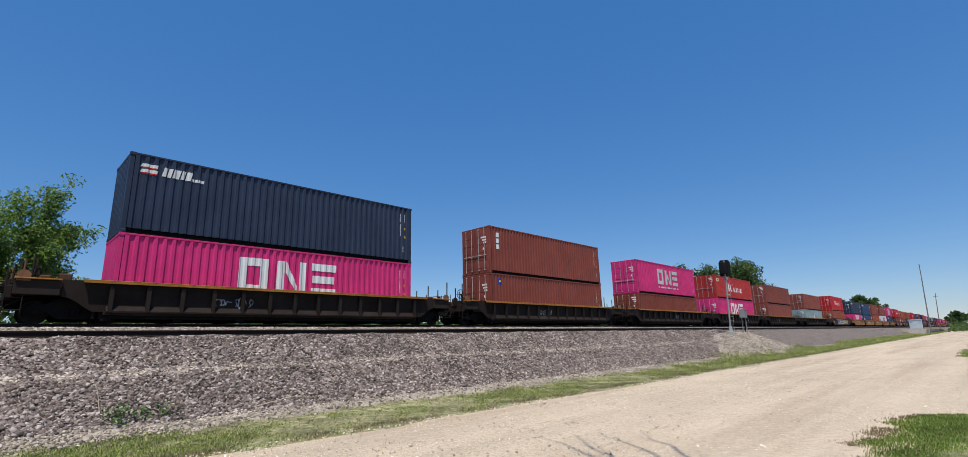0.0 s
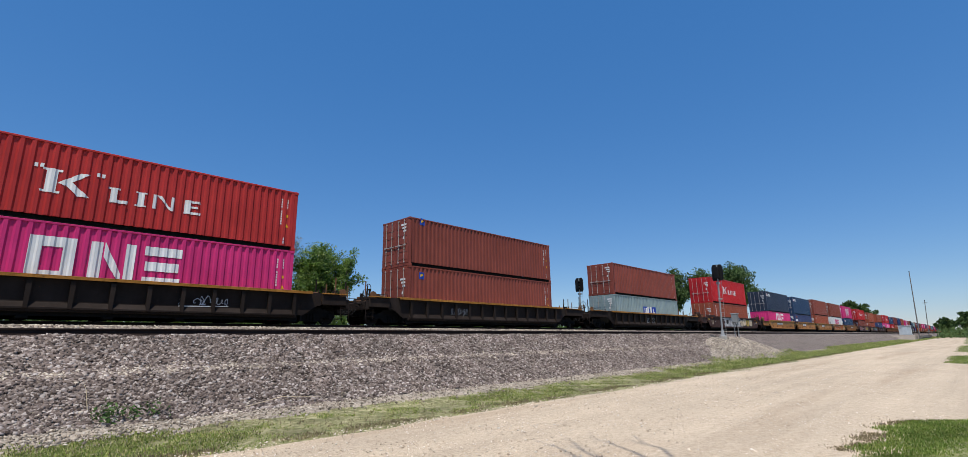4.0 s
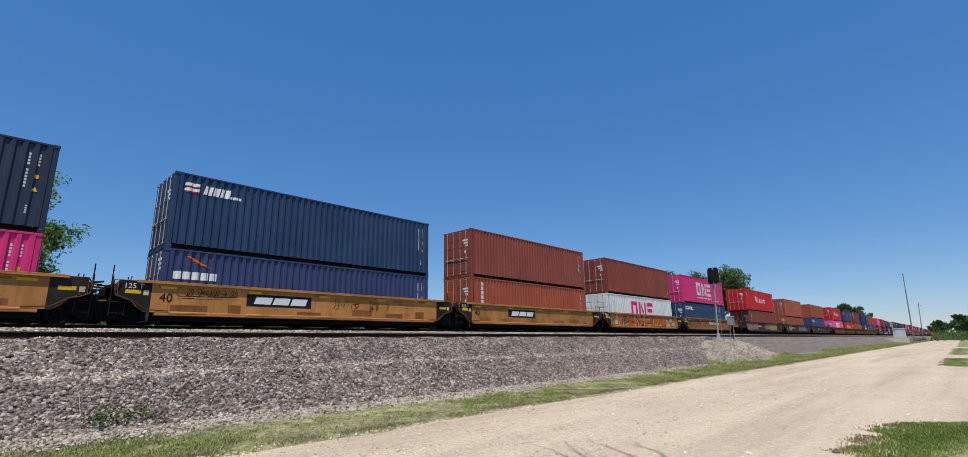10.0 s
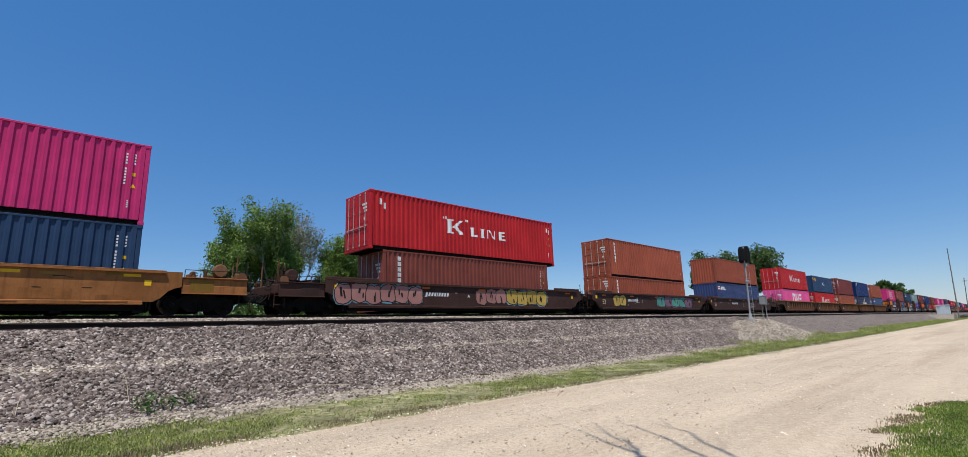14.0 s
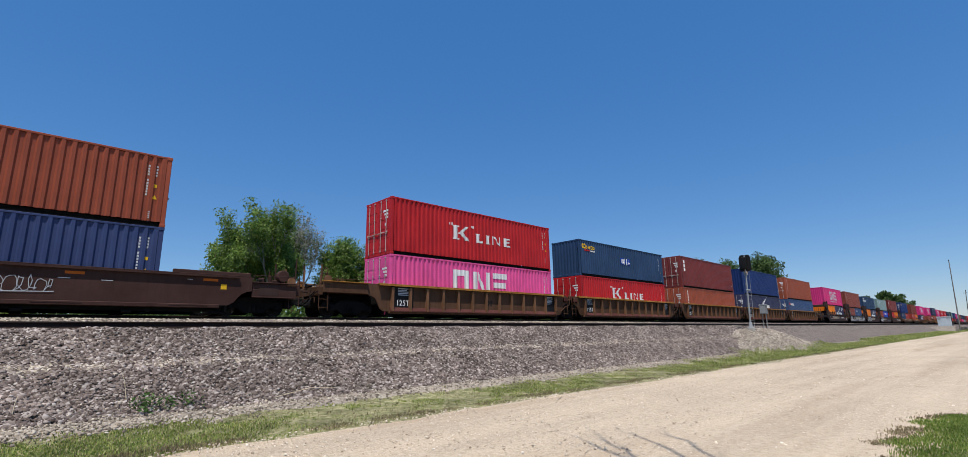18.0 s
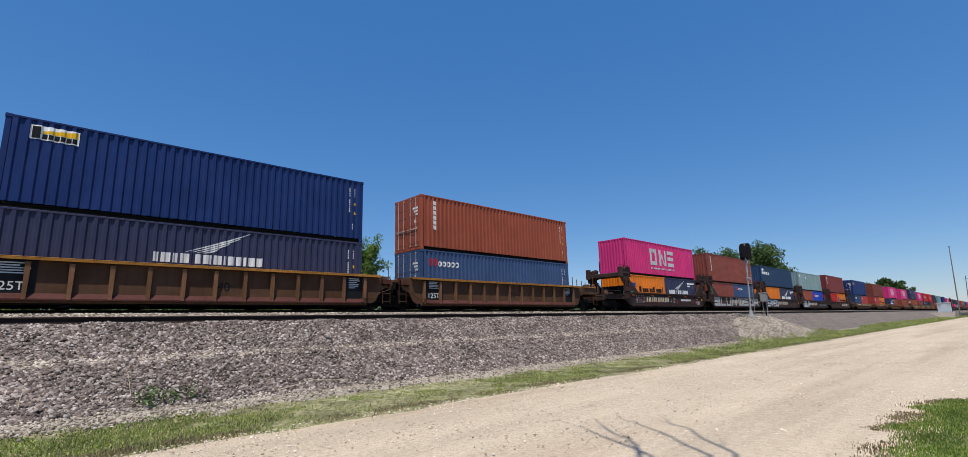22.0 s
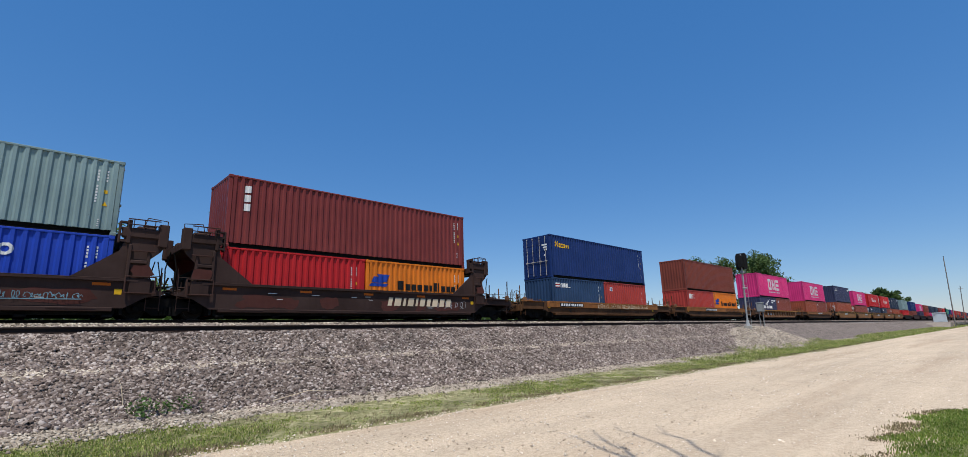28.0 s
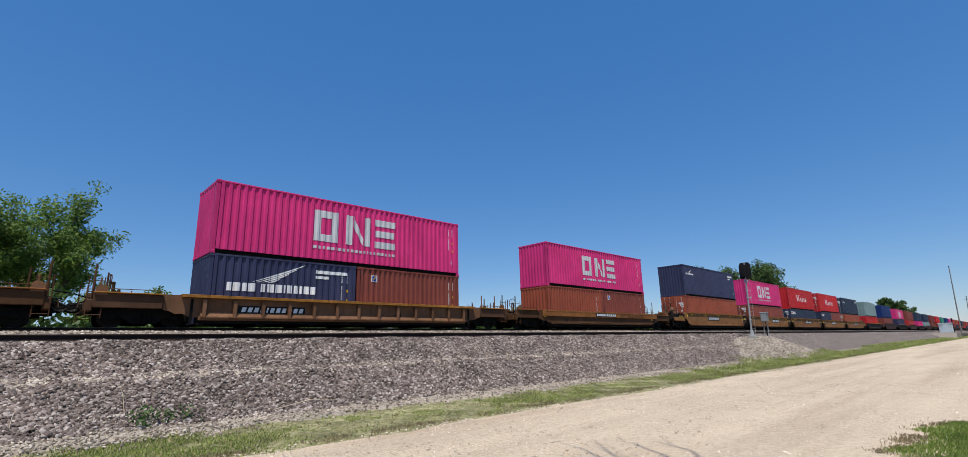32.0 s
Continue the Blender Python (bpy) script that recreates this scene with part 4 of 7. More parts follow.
        if style in ("yellow", "dull", "rusty", "tan", "brown"):
            rng = random.Random(int(wl * 10) + s)
            pipe = Shape()
            path = [(wl - 0.6, 0.66), (wl + 0.05, 0.68), (wl + 0.45, 0.95), (wl + 0.72, 1.02), (wl + 0.95, 1.12), (wl + 1.0, top - 0.2), (wl + 0.85, top - 0.02)]
            for (a, b), (c, d) in zip(path, path[1:]):
                pipe.rod((s * a, -1.56, b), (s * c, -1.56, d), 0.02, 6)
            part("conduit", pipe, "car_tan" if style != "brown" else body, car, "bent conduit pipe along the end")
            rack = Shape()
            for k in range(6):
                a, z = s * (reach - rng.uniform(0.1, 0.75)), rng.uniform(0.75, top - 0.2)
                w, h = rng.uniform(0.06, 0.2), rng.uniform(0.06, 0.16)
                rack.box(a - w, a + w, -1.32, -1.05, z - h, z + h, 0.02)
            for k in range(4):
                z = 0.8 + 0.24 * k
                rack.rod((s * (wl + 0.3), -1.2 + 0.12 * k, z), (s * (reach + 0.05), -1.2 + 0.12 * k, z + rng.uniform(-0.1, 0.1)), 0.025, 6)
            tagged(part("brake_rigging", rack, "underframe", car, "black valves, levers and pipes"), kind="stuff")
            part("step_frame", Shape().box(s * (reach - 0.5) - 0.25, s * (reach - 0.5) + 0.25, -1.44, -1.20, top - 0.42, top - 0.36).box(s * (reach - 0.5) - 0.25, s * (reach - 0.5) + 0.25, -1.44, -1.40, top - 0.42, top - 0.14).box(s * (reach - 0.5) - 0.25, s * (reach - 0.5) - 0.21, -1.44, -1.20, top - 0.42, top - 0.02), "car_rust", car, "rusty crossover step")
            part("end_casting", Shape().box(s * (reach - 0.02) - 0.55, s * (reach - 0.02) + 0.02, -0.8, 0.8, 0.55, 1.18, 0.06), "underframe", car)
        if s > 0:
            truck(car, reach)


def well_car(style, x, wl, left, right, number=True, far=False):
    """A well car: x its middle, wl half the well, left and right (kind, reach) of its two ends."""
    side, flange, zb, zt, yp, ribbed, label = STYLES[style]
    car = empty("well_car", (x, TRAIN_Y, RAIL_Z), label, "well car", "cars of the train")
    CARS.append((car, x))
    t = wl + 0.9
    for s in (-1, 1):
        lo, hi = (yp, yp + 0.05)
        pts = [(-t, zt - 0.52), (-wl - 0.72, zt - 0.56), (-wl - 0.52, zt - 0.66), (-wl - 0.28, zb + 0.12), (-wl - 0.08, zb), (wl + 0.08, zb), (wl + 0.28, zb + 0.12), (wl + 0.52, zt - 0.66), (wl + 0.72, zt - 0.56), (t, zt - 0.52), (t, zt), (-t, zt)]
        plate_ = part("side_sill", shared(("side_sill", style, wl, s), lambda: Shape().prism(pts, min(s * lo, s * hi), max(s * lo, s * hi))), side, car)
        ch = 0.075 if ribbed else 0.07
        if style == "amber":
            part("sill_band", shared(("sill_band", wl, s), lambda: Shape().box(-t + 0.3, t - 0.3, min(s * (yp + 0.05), s * (yp + 0.13)), max(s * (yp + 0.05), s * (yp + 0.13)), zt - 0.36, zt - 0.004, 0.012)), "car_amber", car, "rust-orange band along the top of the side")
        out = yp + (0.24 if ribbed else 0.14)
        part("top_flange", shared(("top_flange", style, wl, s), lambda: Shape().box(-t + 0.5, t - 0.5, min(s * (yp - 0.08), s * out), max(s * (yp - 0.08), s * out), zt, zt + ch * 0.35, 0.01).box(-t + 0.5, t - 0.5, min(s * (out - 0.04), s * out), max(s * (out - 0.04), s * out), zt - ch, zt, 0.0)), flange, car, "worn yellow top flange" if flange == "flange_yellow" else "")
        part("bottom_chord", shared(("bottom_chord", style, wl, s), lambda: Shape().box(-wl + 0.2, wl - 0.2, min(s * (yp - 0.12), s * (yp + 0.10)), max(s * (yp - 0.12), s * (yp + 0.10)), zb - 0.10, zb + 0.03, 0.015)), side, car)
        if ribbed:
            foot = lambda: Shape().add([(e * (wl - 0.25), s * a, b) for e in (-1, 1) for a, b in ((yp + 0.045, zb - 0.02), (yp + 0.17, zb - 0.02), (yp + 0.17, zb + 0.03), (yp + 0.045, zb + 0.20))], [(0, 4, 5, 1), (1, 5, 6, 2), (2, 6, 7, 3), (3, 7, 4, 0), (0, 1, 2, 3), (4, 7, 6, 5)])
            part("foot_plate", shared(("foot_plate", style, wl, s), foot), "car_rust" if style == "tan" else side, car, "sloped steel plate along the foot of the side")
        if ribbed and not far:
            n = int(2 * wl / 1.02)
            for k in range(n + 1):
                # tan cars' ribs in a paler copy of the panel paint, as if sunlit
                part("rib", shared(("rib", style, s), lambda: Shape().prism([(-0.05, zb), (0.05, zb), (0.07, zt - 0.13), (-0.07, zt - 0.13)], min(s * (yp + 0.05), s * (yp + 0.19)), max(s * (yp + 0.05), s * (yp + 0.19)))), "car_rib" if style == "tan" else side, car, "", (-wl + 0.35 + (2 * wl - 0.7) * k / n, 0, 0))
    for s in (-1, 1):
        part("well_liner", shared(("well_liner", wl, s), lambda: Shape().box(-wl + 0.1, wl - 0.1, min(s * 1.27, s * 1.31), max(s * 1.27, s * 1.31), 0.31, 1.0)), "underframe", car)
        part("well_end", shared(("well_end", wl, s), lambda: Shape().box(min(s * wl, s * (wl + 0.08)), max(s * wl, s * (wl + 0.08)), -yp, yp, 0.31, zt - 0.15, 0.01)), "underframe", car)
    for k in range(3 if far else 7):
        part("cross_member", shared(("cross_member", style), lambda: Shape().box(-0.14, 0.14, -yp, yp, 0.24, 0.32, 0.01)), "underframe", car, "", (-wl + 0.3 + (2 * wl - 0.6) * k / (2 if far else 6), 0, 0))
    for s, (kind, reach) in ((-1, left), (1, right)):
        if far:
            lo, hi = sorted((s * wl, s * (reach - 0.3)))
            part("end_platform", Shape().box(lo, hi, -1.3, 1.3, 0.85, zt - 0.2, 0.05), side, car)
            if kind == "end":
                truck(car, s * (reach - 2.05), False)
            elif s > 0:
                truck(car, reach, False)
            continue
        end_gear(car, style, s, wl, reach, kind, zt)
        if style == "bark":
            for y in (-1, 1):
                part("bulkhead_plate", shared(("bulkhead_plate", s), lambda: bulkhead_plate(s)), side, car, "tall end bulkhead plate", (0, y * 1.46, 0))
            lo, hi = sorted((s * 6.50, s * 7.44))
            part("bulkhead_beam", Shape().box(lo, hi, -1.44, 1.44, 2.66, 3.0, 0.05), side, car, "cross beam of the end bulkhead")
            for y in (-1, 1):
                lo2, hi2 = sorted((s * 6.22, s * 7.50))
                part("head_casting", shared(("head_casting", s), lambda: Shape().box(lo2, hi2, -0.12, 0.12, 2.86, 3.20, 0.04).box(min(s * 6.34, s * 6.46), max(s * 6.34, s * 6.46), -0.13, 0.13, 2.66, 3.46, 0.02).box(min(s * 6.12, s * 6.18), max(s * 6.12, s * 6.18), -0.11, 0.11, 2.66, 3.40, 0.02).box(min(s * 6.14, s * 6.40), max(s * 6.14, s * 6.40), -0.10, 0.10, 2.70, 2.78).box(min(s * 6.14, s * 6.40), max(s * 6.14, s * 6.40), -0.10, 0.10, 2.92, 2.98).box(min(s * 6.14, s * 6.40), max(s * 6.14, s * 6.40), -0.10, 0.10, 3.13, 3.19).box(min(s * 6.14, s * 6.40), max(s * 6.14, s * 6.40), -0.10, 0.10, 3.34, 3.40).box(min(s * 7.24, s * 7.54), max(s * 7.24, s * 7.54), -0.15, 0.15, 2.60, 3.40, 0.03)), side, car, "heavy cast head of the bulkhead", (0, y * 1.44, 0))
                for k, (bx, bz, bw, bh) in enumerate(((6.86, 1.26, 0.30, 0.24), (6.76, 2.05, 0.26, 0.06), (6.48, 2.0, 0.05, 0.62), (7.02, 1.95, 0.05, 0.5))):
                    part("stiffener", shared(("stiffener", s, k), lambda: Shape().box(s * bx - bw, s * bx + bw, -0.05, 0.05, bz - bh, bz + bh, 0.02)), side, car, "", (0, y * 1.54, 0))
                part("brake_pipe", shared(("brake_pipe", s), lambda: Shape().rod((s * 7.62, 0, 1.1), (s * 7.58, 0, 1.9), 0.022, 6).rod((s * 7.58, 0, 1.9), (s * 7.70, 0, 2.5), 0.022, 6).rod((s * 7.70, 0, 1.6), (s * 7.56, 0, 1.2), 0.03, 6)), "underframe", car, "", (0, y * 1.3, 0))
            frame_ = Shape()
            for bx, bz, bw, bh in ((6.86, 1.56, 0.42, 0.018), (6.86, 1.02, 0.42, 0.018), (6.44, 1.29, 0.018, 0.28), (7.28, 1.29, 0.018, 0.28), (6.86, 2.42, 0.34, 0.022), (6.80, 3.30, 0.46, 0.016), (6.80, 3.48, 0.46, 0.016)):
                frame_.box(s * bx - bw, s * bx + bw, -1.63, -1.58, bz - bh, bz + bh, 0.005)
            for bx in (6.50, 6.80, 7.10):
                frame_.rod((s * bx, -1.60, 3.16), (s * bx, -1.60, 3.50), 0.013, 6)
            tagged(part("tower_frame", frame_, "car_brown", car, "thin frames and rails on the bulkhead"), kind="stuff")
            flat_marks(car, "primer_patch", "car_rust", [blob(random.Random(int(x) + s), s * 6.86, 1.74, 0.30, 0.20, 13, 0.25)], -1.607, "square of red primer paint")
            lo, hi = sorted((s * 6.55, s * 7.0))
            part("bulkhead_web", Shape().box(lo, hi, -1.30, 1.30, 1.0, 2.0, 0.05), "underframe", car)
            for y in (-1.25, 1.25):
                part("guide_head", shared(("guide_head", s), lambda: Shape().box(-0.28, 0.28, -0.17, 0.17, 0.0, 0.30, 0.05).box(-0.10, 0.30, -0.12, 0.12, 0.28, 0.36, 0.03)), side, car, "container guide head", (s * 6.9, y, 3.0))
            part("grab_rail", Shape().rod((s * 7.48, -1.44, 3.0), (s * 7.50, -1.44, 3.55), 0.015, 6).rod((s * 7.50, -1.44, 3.55), (s * 6.9, -1.44, 3.6), 0.015, 6).rod((s * 6.9, -1.44, 3.6), (s * 6.8, -1.44, 3.2), 0.015, 6), side, car, "bent steel grab rail")
        if style == "brown":
            for y in (-1, 1):
                lo, hi = sorted((s * (wl - 1.75), s * (wl + 0.85)))
                part("end_guard", Shape().box(lo, hi, y * 1.40 - 0.05, y * 1.40 + 0.05, zt, zt + 0.16, 0.02), side, car, "raised plate over the truck")
    if far:
        return car
    y = -(yp + 0.05)
    # stencilled data bars, placards and plates on the near side
    rng = random.Random(int(x * 10))
    for k in range(0 if ribbed else 5):
        part("reflector", shared(("reflector", style), lambda: Shape().box(-0.24, 0.24, y - 0.008, y + 0.001, -0.045, 0.045)), "patch_olive" if ribbed else ("ink_orange" if side in ("car_bark", "car_brown") else "ink_yellow"), car, "faded reflective strip", (-wl + 0.55 + k * (2 * wl - 1.1) / 4, 0, zt - (0.18 if not ribbed else 0.62)))
    if style == "bark":
        flat_marks(car, "primer_patch", "car_rust", [blob(rng, a + 0.5, zb + rng.uniform(0.25, 0.45), rng.uniform(0.25, 0.8), rng.uniform(0.12, 0.26), 17, 0.3) for a in (-5.2, -4.2, -2.4, 0.6, 2.4, 3.9, 4.6)], y - 0.003, "patches of faded red primer")
    if not ribbed:
        small = [rect(a, a + rng.uniform(0.12, 0.4), b, b + 0.022) for a, b in ((rng.uniform(-wl + 0.6, wl - 1), rng.uniform(zb + 0.2, zt - 0.2)) for _ in range(9))]
        flat_marks(car, "stencil", "ink_white" if side in ("car_brown", "car_bark") else "ink_black", small, y - 0.004, "small stencilled data bars")
        if style != "yellow":
            flat_marks(car, "placard", "ink_yellow" if side != "car_yellow" else "ink_cream", [rect(-wl - 0.5, -wl - 0.28, zt - 0.42, zt - 0.2), rect(wl - 0.2, wl + 0.0, zt - 0.5, zt - 0.32)], y - 0.006, "reflective placard")
        for k in range(5):
            part("edge_strip", shared(("edge_strip", style), lambda: Shape().box(-0.6, 0.6, y - 0.06, y, zb - 0.04, zb + 0.02, 0.01)), side if style == "amber" else flange, car, "", (-wl + 1.2 + k * (2 * wl - 2.4) / 4, 0, 0))
    else:
        if rng.random() < 0.8 and style == "dark":
            a = rng.uniform(-4, 2)
            scrawl(car, a, a + rng.uniform(0.9, 1.8), 0.75, 1.15, "ink_grey", y, int(x * 7))
    return car


def number_plate(car, x0, x1, z0, z1, y, plate_ink="ink_black", n=10):
    """Reporting mark and number, as plain bars on a dark field."""
    if plate_ink:
        flat_marks(car, "number_field", plate_ink, [rect(x0, x1, z0, z1)], y - 0.005, "black field behind the car number")
    h = z1 - z0
    flat_marks(car, "number_marking", "ink_white", blocks(x0 + 0.12, x1 - 0.12, z0 + h * 0.2, z1 - h * 0.2, [1] * 4 + [0.4] + [1] * (n - 4), 0.55, 0.05), y - 0.009, "white number bars")


# ---- the train, from the front to the back: name, style, middle, half well, ends ----
LO = 0.33       # floor of the lower container over the rails
E, J = "end", "joint"
UNITS = [
    ("dark", -8.86, 6.45, (E, 9.02), (E, 9.02)), ("dark", 9.19, 6.45, (E, 9.02), (E, 8.98)), ("dark", 27.17, 6.45, (E, 8.98), (E, 9.03)),
    ("dark", 45.26, 6.45, (E, 9.03), (E, 9.03)), ("dark", 63.35, 6.45, (E, 9.03), (E, 9.1)), ("dark", 81.60, 6.45, (E, 9.1), (E, 9.9)),
    ("dark", 102.34, 6.9, (E, 10.8), (E, 10.8)), ("brown", 124.14, 8.2, (E, 11.0), (E, 11.0)),
    ("yellow", 145.79, 6.45, (E, 10.6), (J, 7.73)), ("yellow", 161.25, 6.45, (J, 7.73), (J, 7.72)), ("yellow", 176.68, 6.45, (J, 7.72), (J, 7.72)),
    ("yellow", 192.13, 6.45, (J, 7.72), (J, 7.71)), ("rusty", 207.54, 6.45, (J, 7.7), (E, 10.1)),
    ("brown", 229.30, 8.2, (E, 11.6), (J, 9.77)), ("brown", 248.85, 8.2, (J, 9.77), (J, 9.75)), ("brown", 268.35, 8.2, (J, 9.75), (E, 11.4)),
    ("tan", 289.87, 6.45, (E, 10.1), (J, 7.72)), ("tan", 305.30, 6.45, (J, 7.72), (J, 7.85)), ("tan", 321.00, 6.45, (J, 7.85), (J, 7.65)),
    ("tan", 336.30, 6.45, (J, 7.65), (J, 7.75)), ("tan", 351.80, 6.45, (J, 7.75), (E, 9.3)),
    ("bark", 371.40, 6.4, (E, 10.3), (J, 7.7)), ("bark", 386.80, 6.4, (J, 7.7), (J, 7.7)), ("bark", 402.20, 6.4, (J, 7.7), (J, 7.6)),
    ("bark", 417.40, 6.4, (J, 7.6), (J, 7.75)), ("bark", 432.90, 6.4, (J, 7.75), (E, 9.9)),
    ("amber", 452.70, 6.5, (E, 9.9), (E, 9.95)), ("amber", 472.60, 6.5, (E, 9.95), (E, 9.9)), ("low", 492.40, 6.5, (E, 9.9), (E, 9.85)), ("amber", 512.10, 6.5, (E, 9.85), (E, 9.85)),
    ("dull", 531.80, 6.45, (E, 9.85), (J, 7.75)), ("dull", 547.30, 6.45, (J, 7.75), (J, 7.75)), ("dull", 562.90, 6.45, (J, 7.8), (J, 7.75)),
    ("dull", 578.40, 6.45, (J, 7.75), (J, 7.8)), ("dull", 594.00, 6.45, (J, 7.8), (E, 9.4)),
]
CAR = []
for style, x, wl, left, right in UNITS:
    CAR.append(well_car(style, x, wl, left, right))

# lettering and sprayed shapes on single cars
YS, YR = -1.51, -1.39
for i in (8, 9, 10, 11, 12):
    write(CAR[i], "40", 0.40, -6.15, YS - 0.008, 0.98, "ink_black")
    if i > 8:
        write(CAR[i], "125 T", 0.24, -7.2, YS - 0.010, 1.37, "ink_white")
    else:
        write(CAR[i], "B", 0.2, 0.45, YS - 0.008, 1.0, "ink_black")
for i in (8, 9, 10, 11, 12, 30, 31, 32, 33, 34):
    for s in (-1, 1):
        if (i, s) in ((8, -1), (12, 1), (30, -1), (34, 1)):
            continue
        end_ = [(6.40, 0.61), (6.52, 0.61), (6.72, 0.73), (6.96, 0.99), (7.16, 1.09), (7.34, 1.13), (7.34, 1.63), (6.40, 1.63)]
        flat_marks(CAR[i], "end_field", "car_coal", [[(s * a, b) for a, b in end_]], YS - 0.004, "blackened end of the side")
        flat_marks(CAR[i], "placard", "ink_yellow", [rect(s * 6.88 - 0.26, s * 6.88 + 0.18, 1.20, 1.32)], YS - 0.008, "yellow reflective placard")
        flat_marks(CAR[i], "placard", "ink_cream", [rect(s * 6.88 + 0.25, s * 6.88 + 0.40, 1.16, 1.33)], YS - 0.008, "pale square placard")
    rng = random.Random(100 + i)
    flat_marks(CAR[i], "paint_patch", "patch_olive", [rect(a, a + rng.uniform(0.3, 0.6), b, b + rng.uniform(0.06, 0.14)) for a, b in ((-6.2, 1.42), (-2.9, 1.45), (-0.4, 1.44), (1.7, 1.45), (3.6, 1.40), (5.2, 1.44), (0.6, 1.12))], YS - 0.003, "dull olive touched-up paint patches")
    flat_marks(CAR[i], "scuff", "car_amber", [rect(a, a + rng.uniform(0.4, 1.3), rng.uniform(0.62, 0.7), rng.uniform(0.75, 1.0)) for a in (-5.8, -3.9, -1.2, 1.4, 3.2, 5.0)], YS - 0.0025, "rust-brown scuffs along the bottom")
number_plate(CAR[8], -3.5, -0.3, 0.98, 1.36, YS)
number_plate(CAR[12], -0.6, 2.6, 0.98, 1.36, YS)
for i in (9, 10):
    flat_marks(CAR[i], "number_field", "ink_black", [rect(-3.25, -0.6, 0.94, 1.40)], YS - 0.005, "black emblem field")
    flat_marks(CAR[i], "emblem", "ink_white", blocks(-2.98, -0.86, 1.03, 1.31, [1, 1, 1], 0.12, 0.10), YS - 0.009, "white slanted emblem bars")
scrawl(CAR[8], 0.9, 3.0, 0.75, 1.35, "ink_black", YS, 3)
scrawl(CAR[8], 3.6, 5.2, 0.85, 1.3, "ink_black", YS, 4)
scrawl(CAR[9], -5.6, -3.6, 1.2, 1.5, "ink_black", YS, 5)
scrawl(CAR[9], 0.4, 3.4, 0.95, 1.4, "ink_black", YS, 6)
scrawl(CAR[12], -4.9, -1.6, 0.75, 1.5, "car_dark", YS, 7)
sprayed_letters(CAR[11], "WSENNAUWS", -4.95, 3.4, 0.63, 1.62, "ink_orange", "ink_black", 0.33, YS, 11, 0.22, -0.24, "ink_worn")
rng = random.Random(12)
flat_marks(CAR[11], "graffiti", "ink_black", [[(a, b), (a + 0.06, b - 0.02), (a + 0.06 + c, b + d), (a + c, b + d)] for a, b, c, d in ((rng.uniform(-4.6, 3.0), rng.uniform(0.7, 1.2), rng.uniform(-0.25, 0.25), rng.uniform(0.15, 0.4)) for _ in range(26))], YS - 0.032, "sprayed black inner lines")
flat_marks(CAR[11], "graffiti", "ink_yellow", [blob(rng, rng.uniform(-4.6, 3.0), rng.uniform(0.68, 0.85), 0.10, 0.06, 8) for _ in range(9)], YS - 0.038, "sprayed yellow dots")
flat_marks(CAR[11], "paint_patch", "ink_cream", [blob(random.Random(2), a, b, 0.28, 0.16) for a, b in ((-5.5, 0.9), (-5.2, 1.4), (3.9, 1.2), (4.3, 0.8), (4.9, 1.3), (5.4, 0.9))], YS - 0.0035, "pale peeled paint patches")
# long brown car with block graffiti
write(CAR[7], "53", 0.56, -7.9, YS - 0.008, 0.78, "ink_cream")
number_plate(CAR[7], -5.4, -3.6, 1.36, 1.58, YS, None, 9)
sprayed_letters(CAR[7], "OES", -3.8, 1.5, 0.58, 1.60, "ink_worn", "ink_black", 0.32, YS, 21, 0.02, 0.06, "ink_grey")
flat_marks(CAR[7], "graffiti", "ink_black", [rect(-3.2, -2.75, 0.85, 1.2)], YS - 0.03, "sprayed black square")
graffiti(CAR[7], 1.6, 6.2, 0.62, 1.58, ["ink_black", "ink_cream", "ink_cream", "ink_ochre", "ink_black"], 4, YS, 22)
scrawl(CAR[7], 7.0, 8.2, 0.9, 1.2, "ink_grey", YS, 23)
# three-unit brown car
graffiti(CAR[13], -8.6, -4.1, 0.62, 1.56, ["ink_sky", "ink_rose", "car_dark"], 6, YS, 31)
graffiti(CAR[13], -0.4, 1.8, 0.62, 1.56, ["car_bark", "ink_rose", "car_dark"], 3, YS, 32)
graffiti(CAR[13], 1.9, 5.4, 0.62, 1.56, ["ink_sky", "ink_ochre", "ink_ochre", "ink_black"], 4, YS, 33)
number_plate(CAR[13], -4.0, -2.3, 0.98, 1.28, YS, None, 8)
write(CAR[13], "A", 0.26, -1.1, YS - 0.008, 1.0, "ink_white")
graffiti(CAR[14], 0.1, 6.5, 0.63, 1.56, ["ink_mauve", "ink_teal", "ink_mauve", "ink_teal", "car_dark"], 5, YS, 34)
graffiti(CAR[14], -6.4, -4.8, 0.6, 1.5, ["ink_black", "ink_ochre", "ink_ochre", "ink_black"], 2, YS, 35)
write(CAR[14], "53", 0.46, -7.9, YS - 0.008, 0.82, "ink_cream")
write(CAR[14], "C", 0.26, -2.4, YS - 0.008, 1.0, "ink_white")
number_plate(CAR[14], -4.6, -2.9, 0.98, 1.28, YS, None, 8)
write(CAR[15], "53", 0.46, -7.9, YS - 0.008, 0.82, "ink_cream")
write(CAR[15], "B", 0.26, -0.4, YS - 0.008, 1.0, "ink_white")
number_plate(CAR[15], -3.6, -1.8, 0.98, 1.28, YS, None, 8)
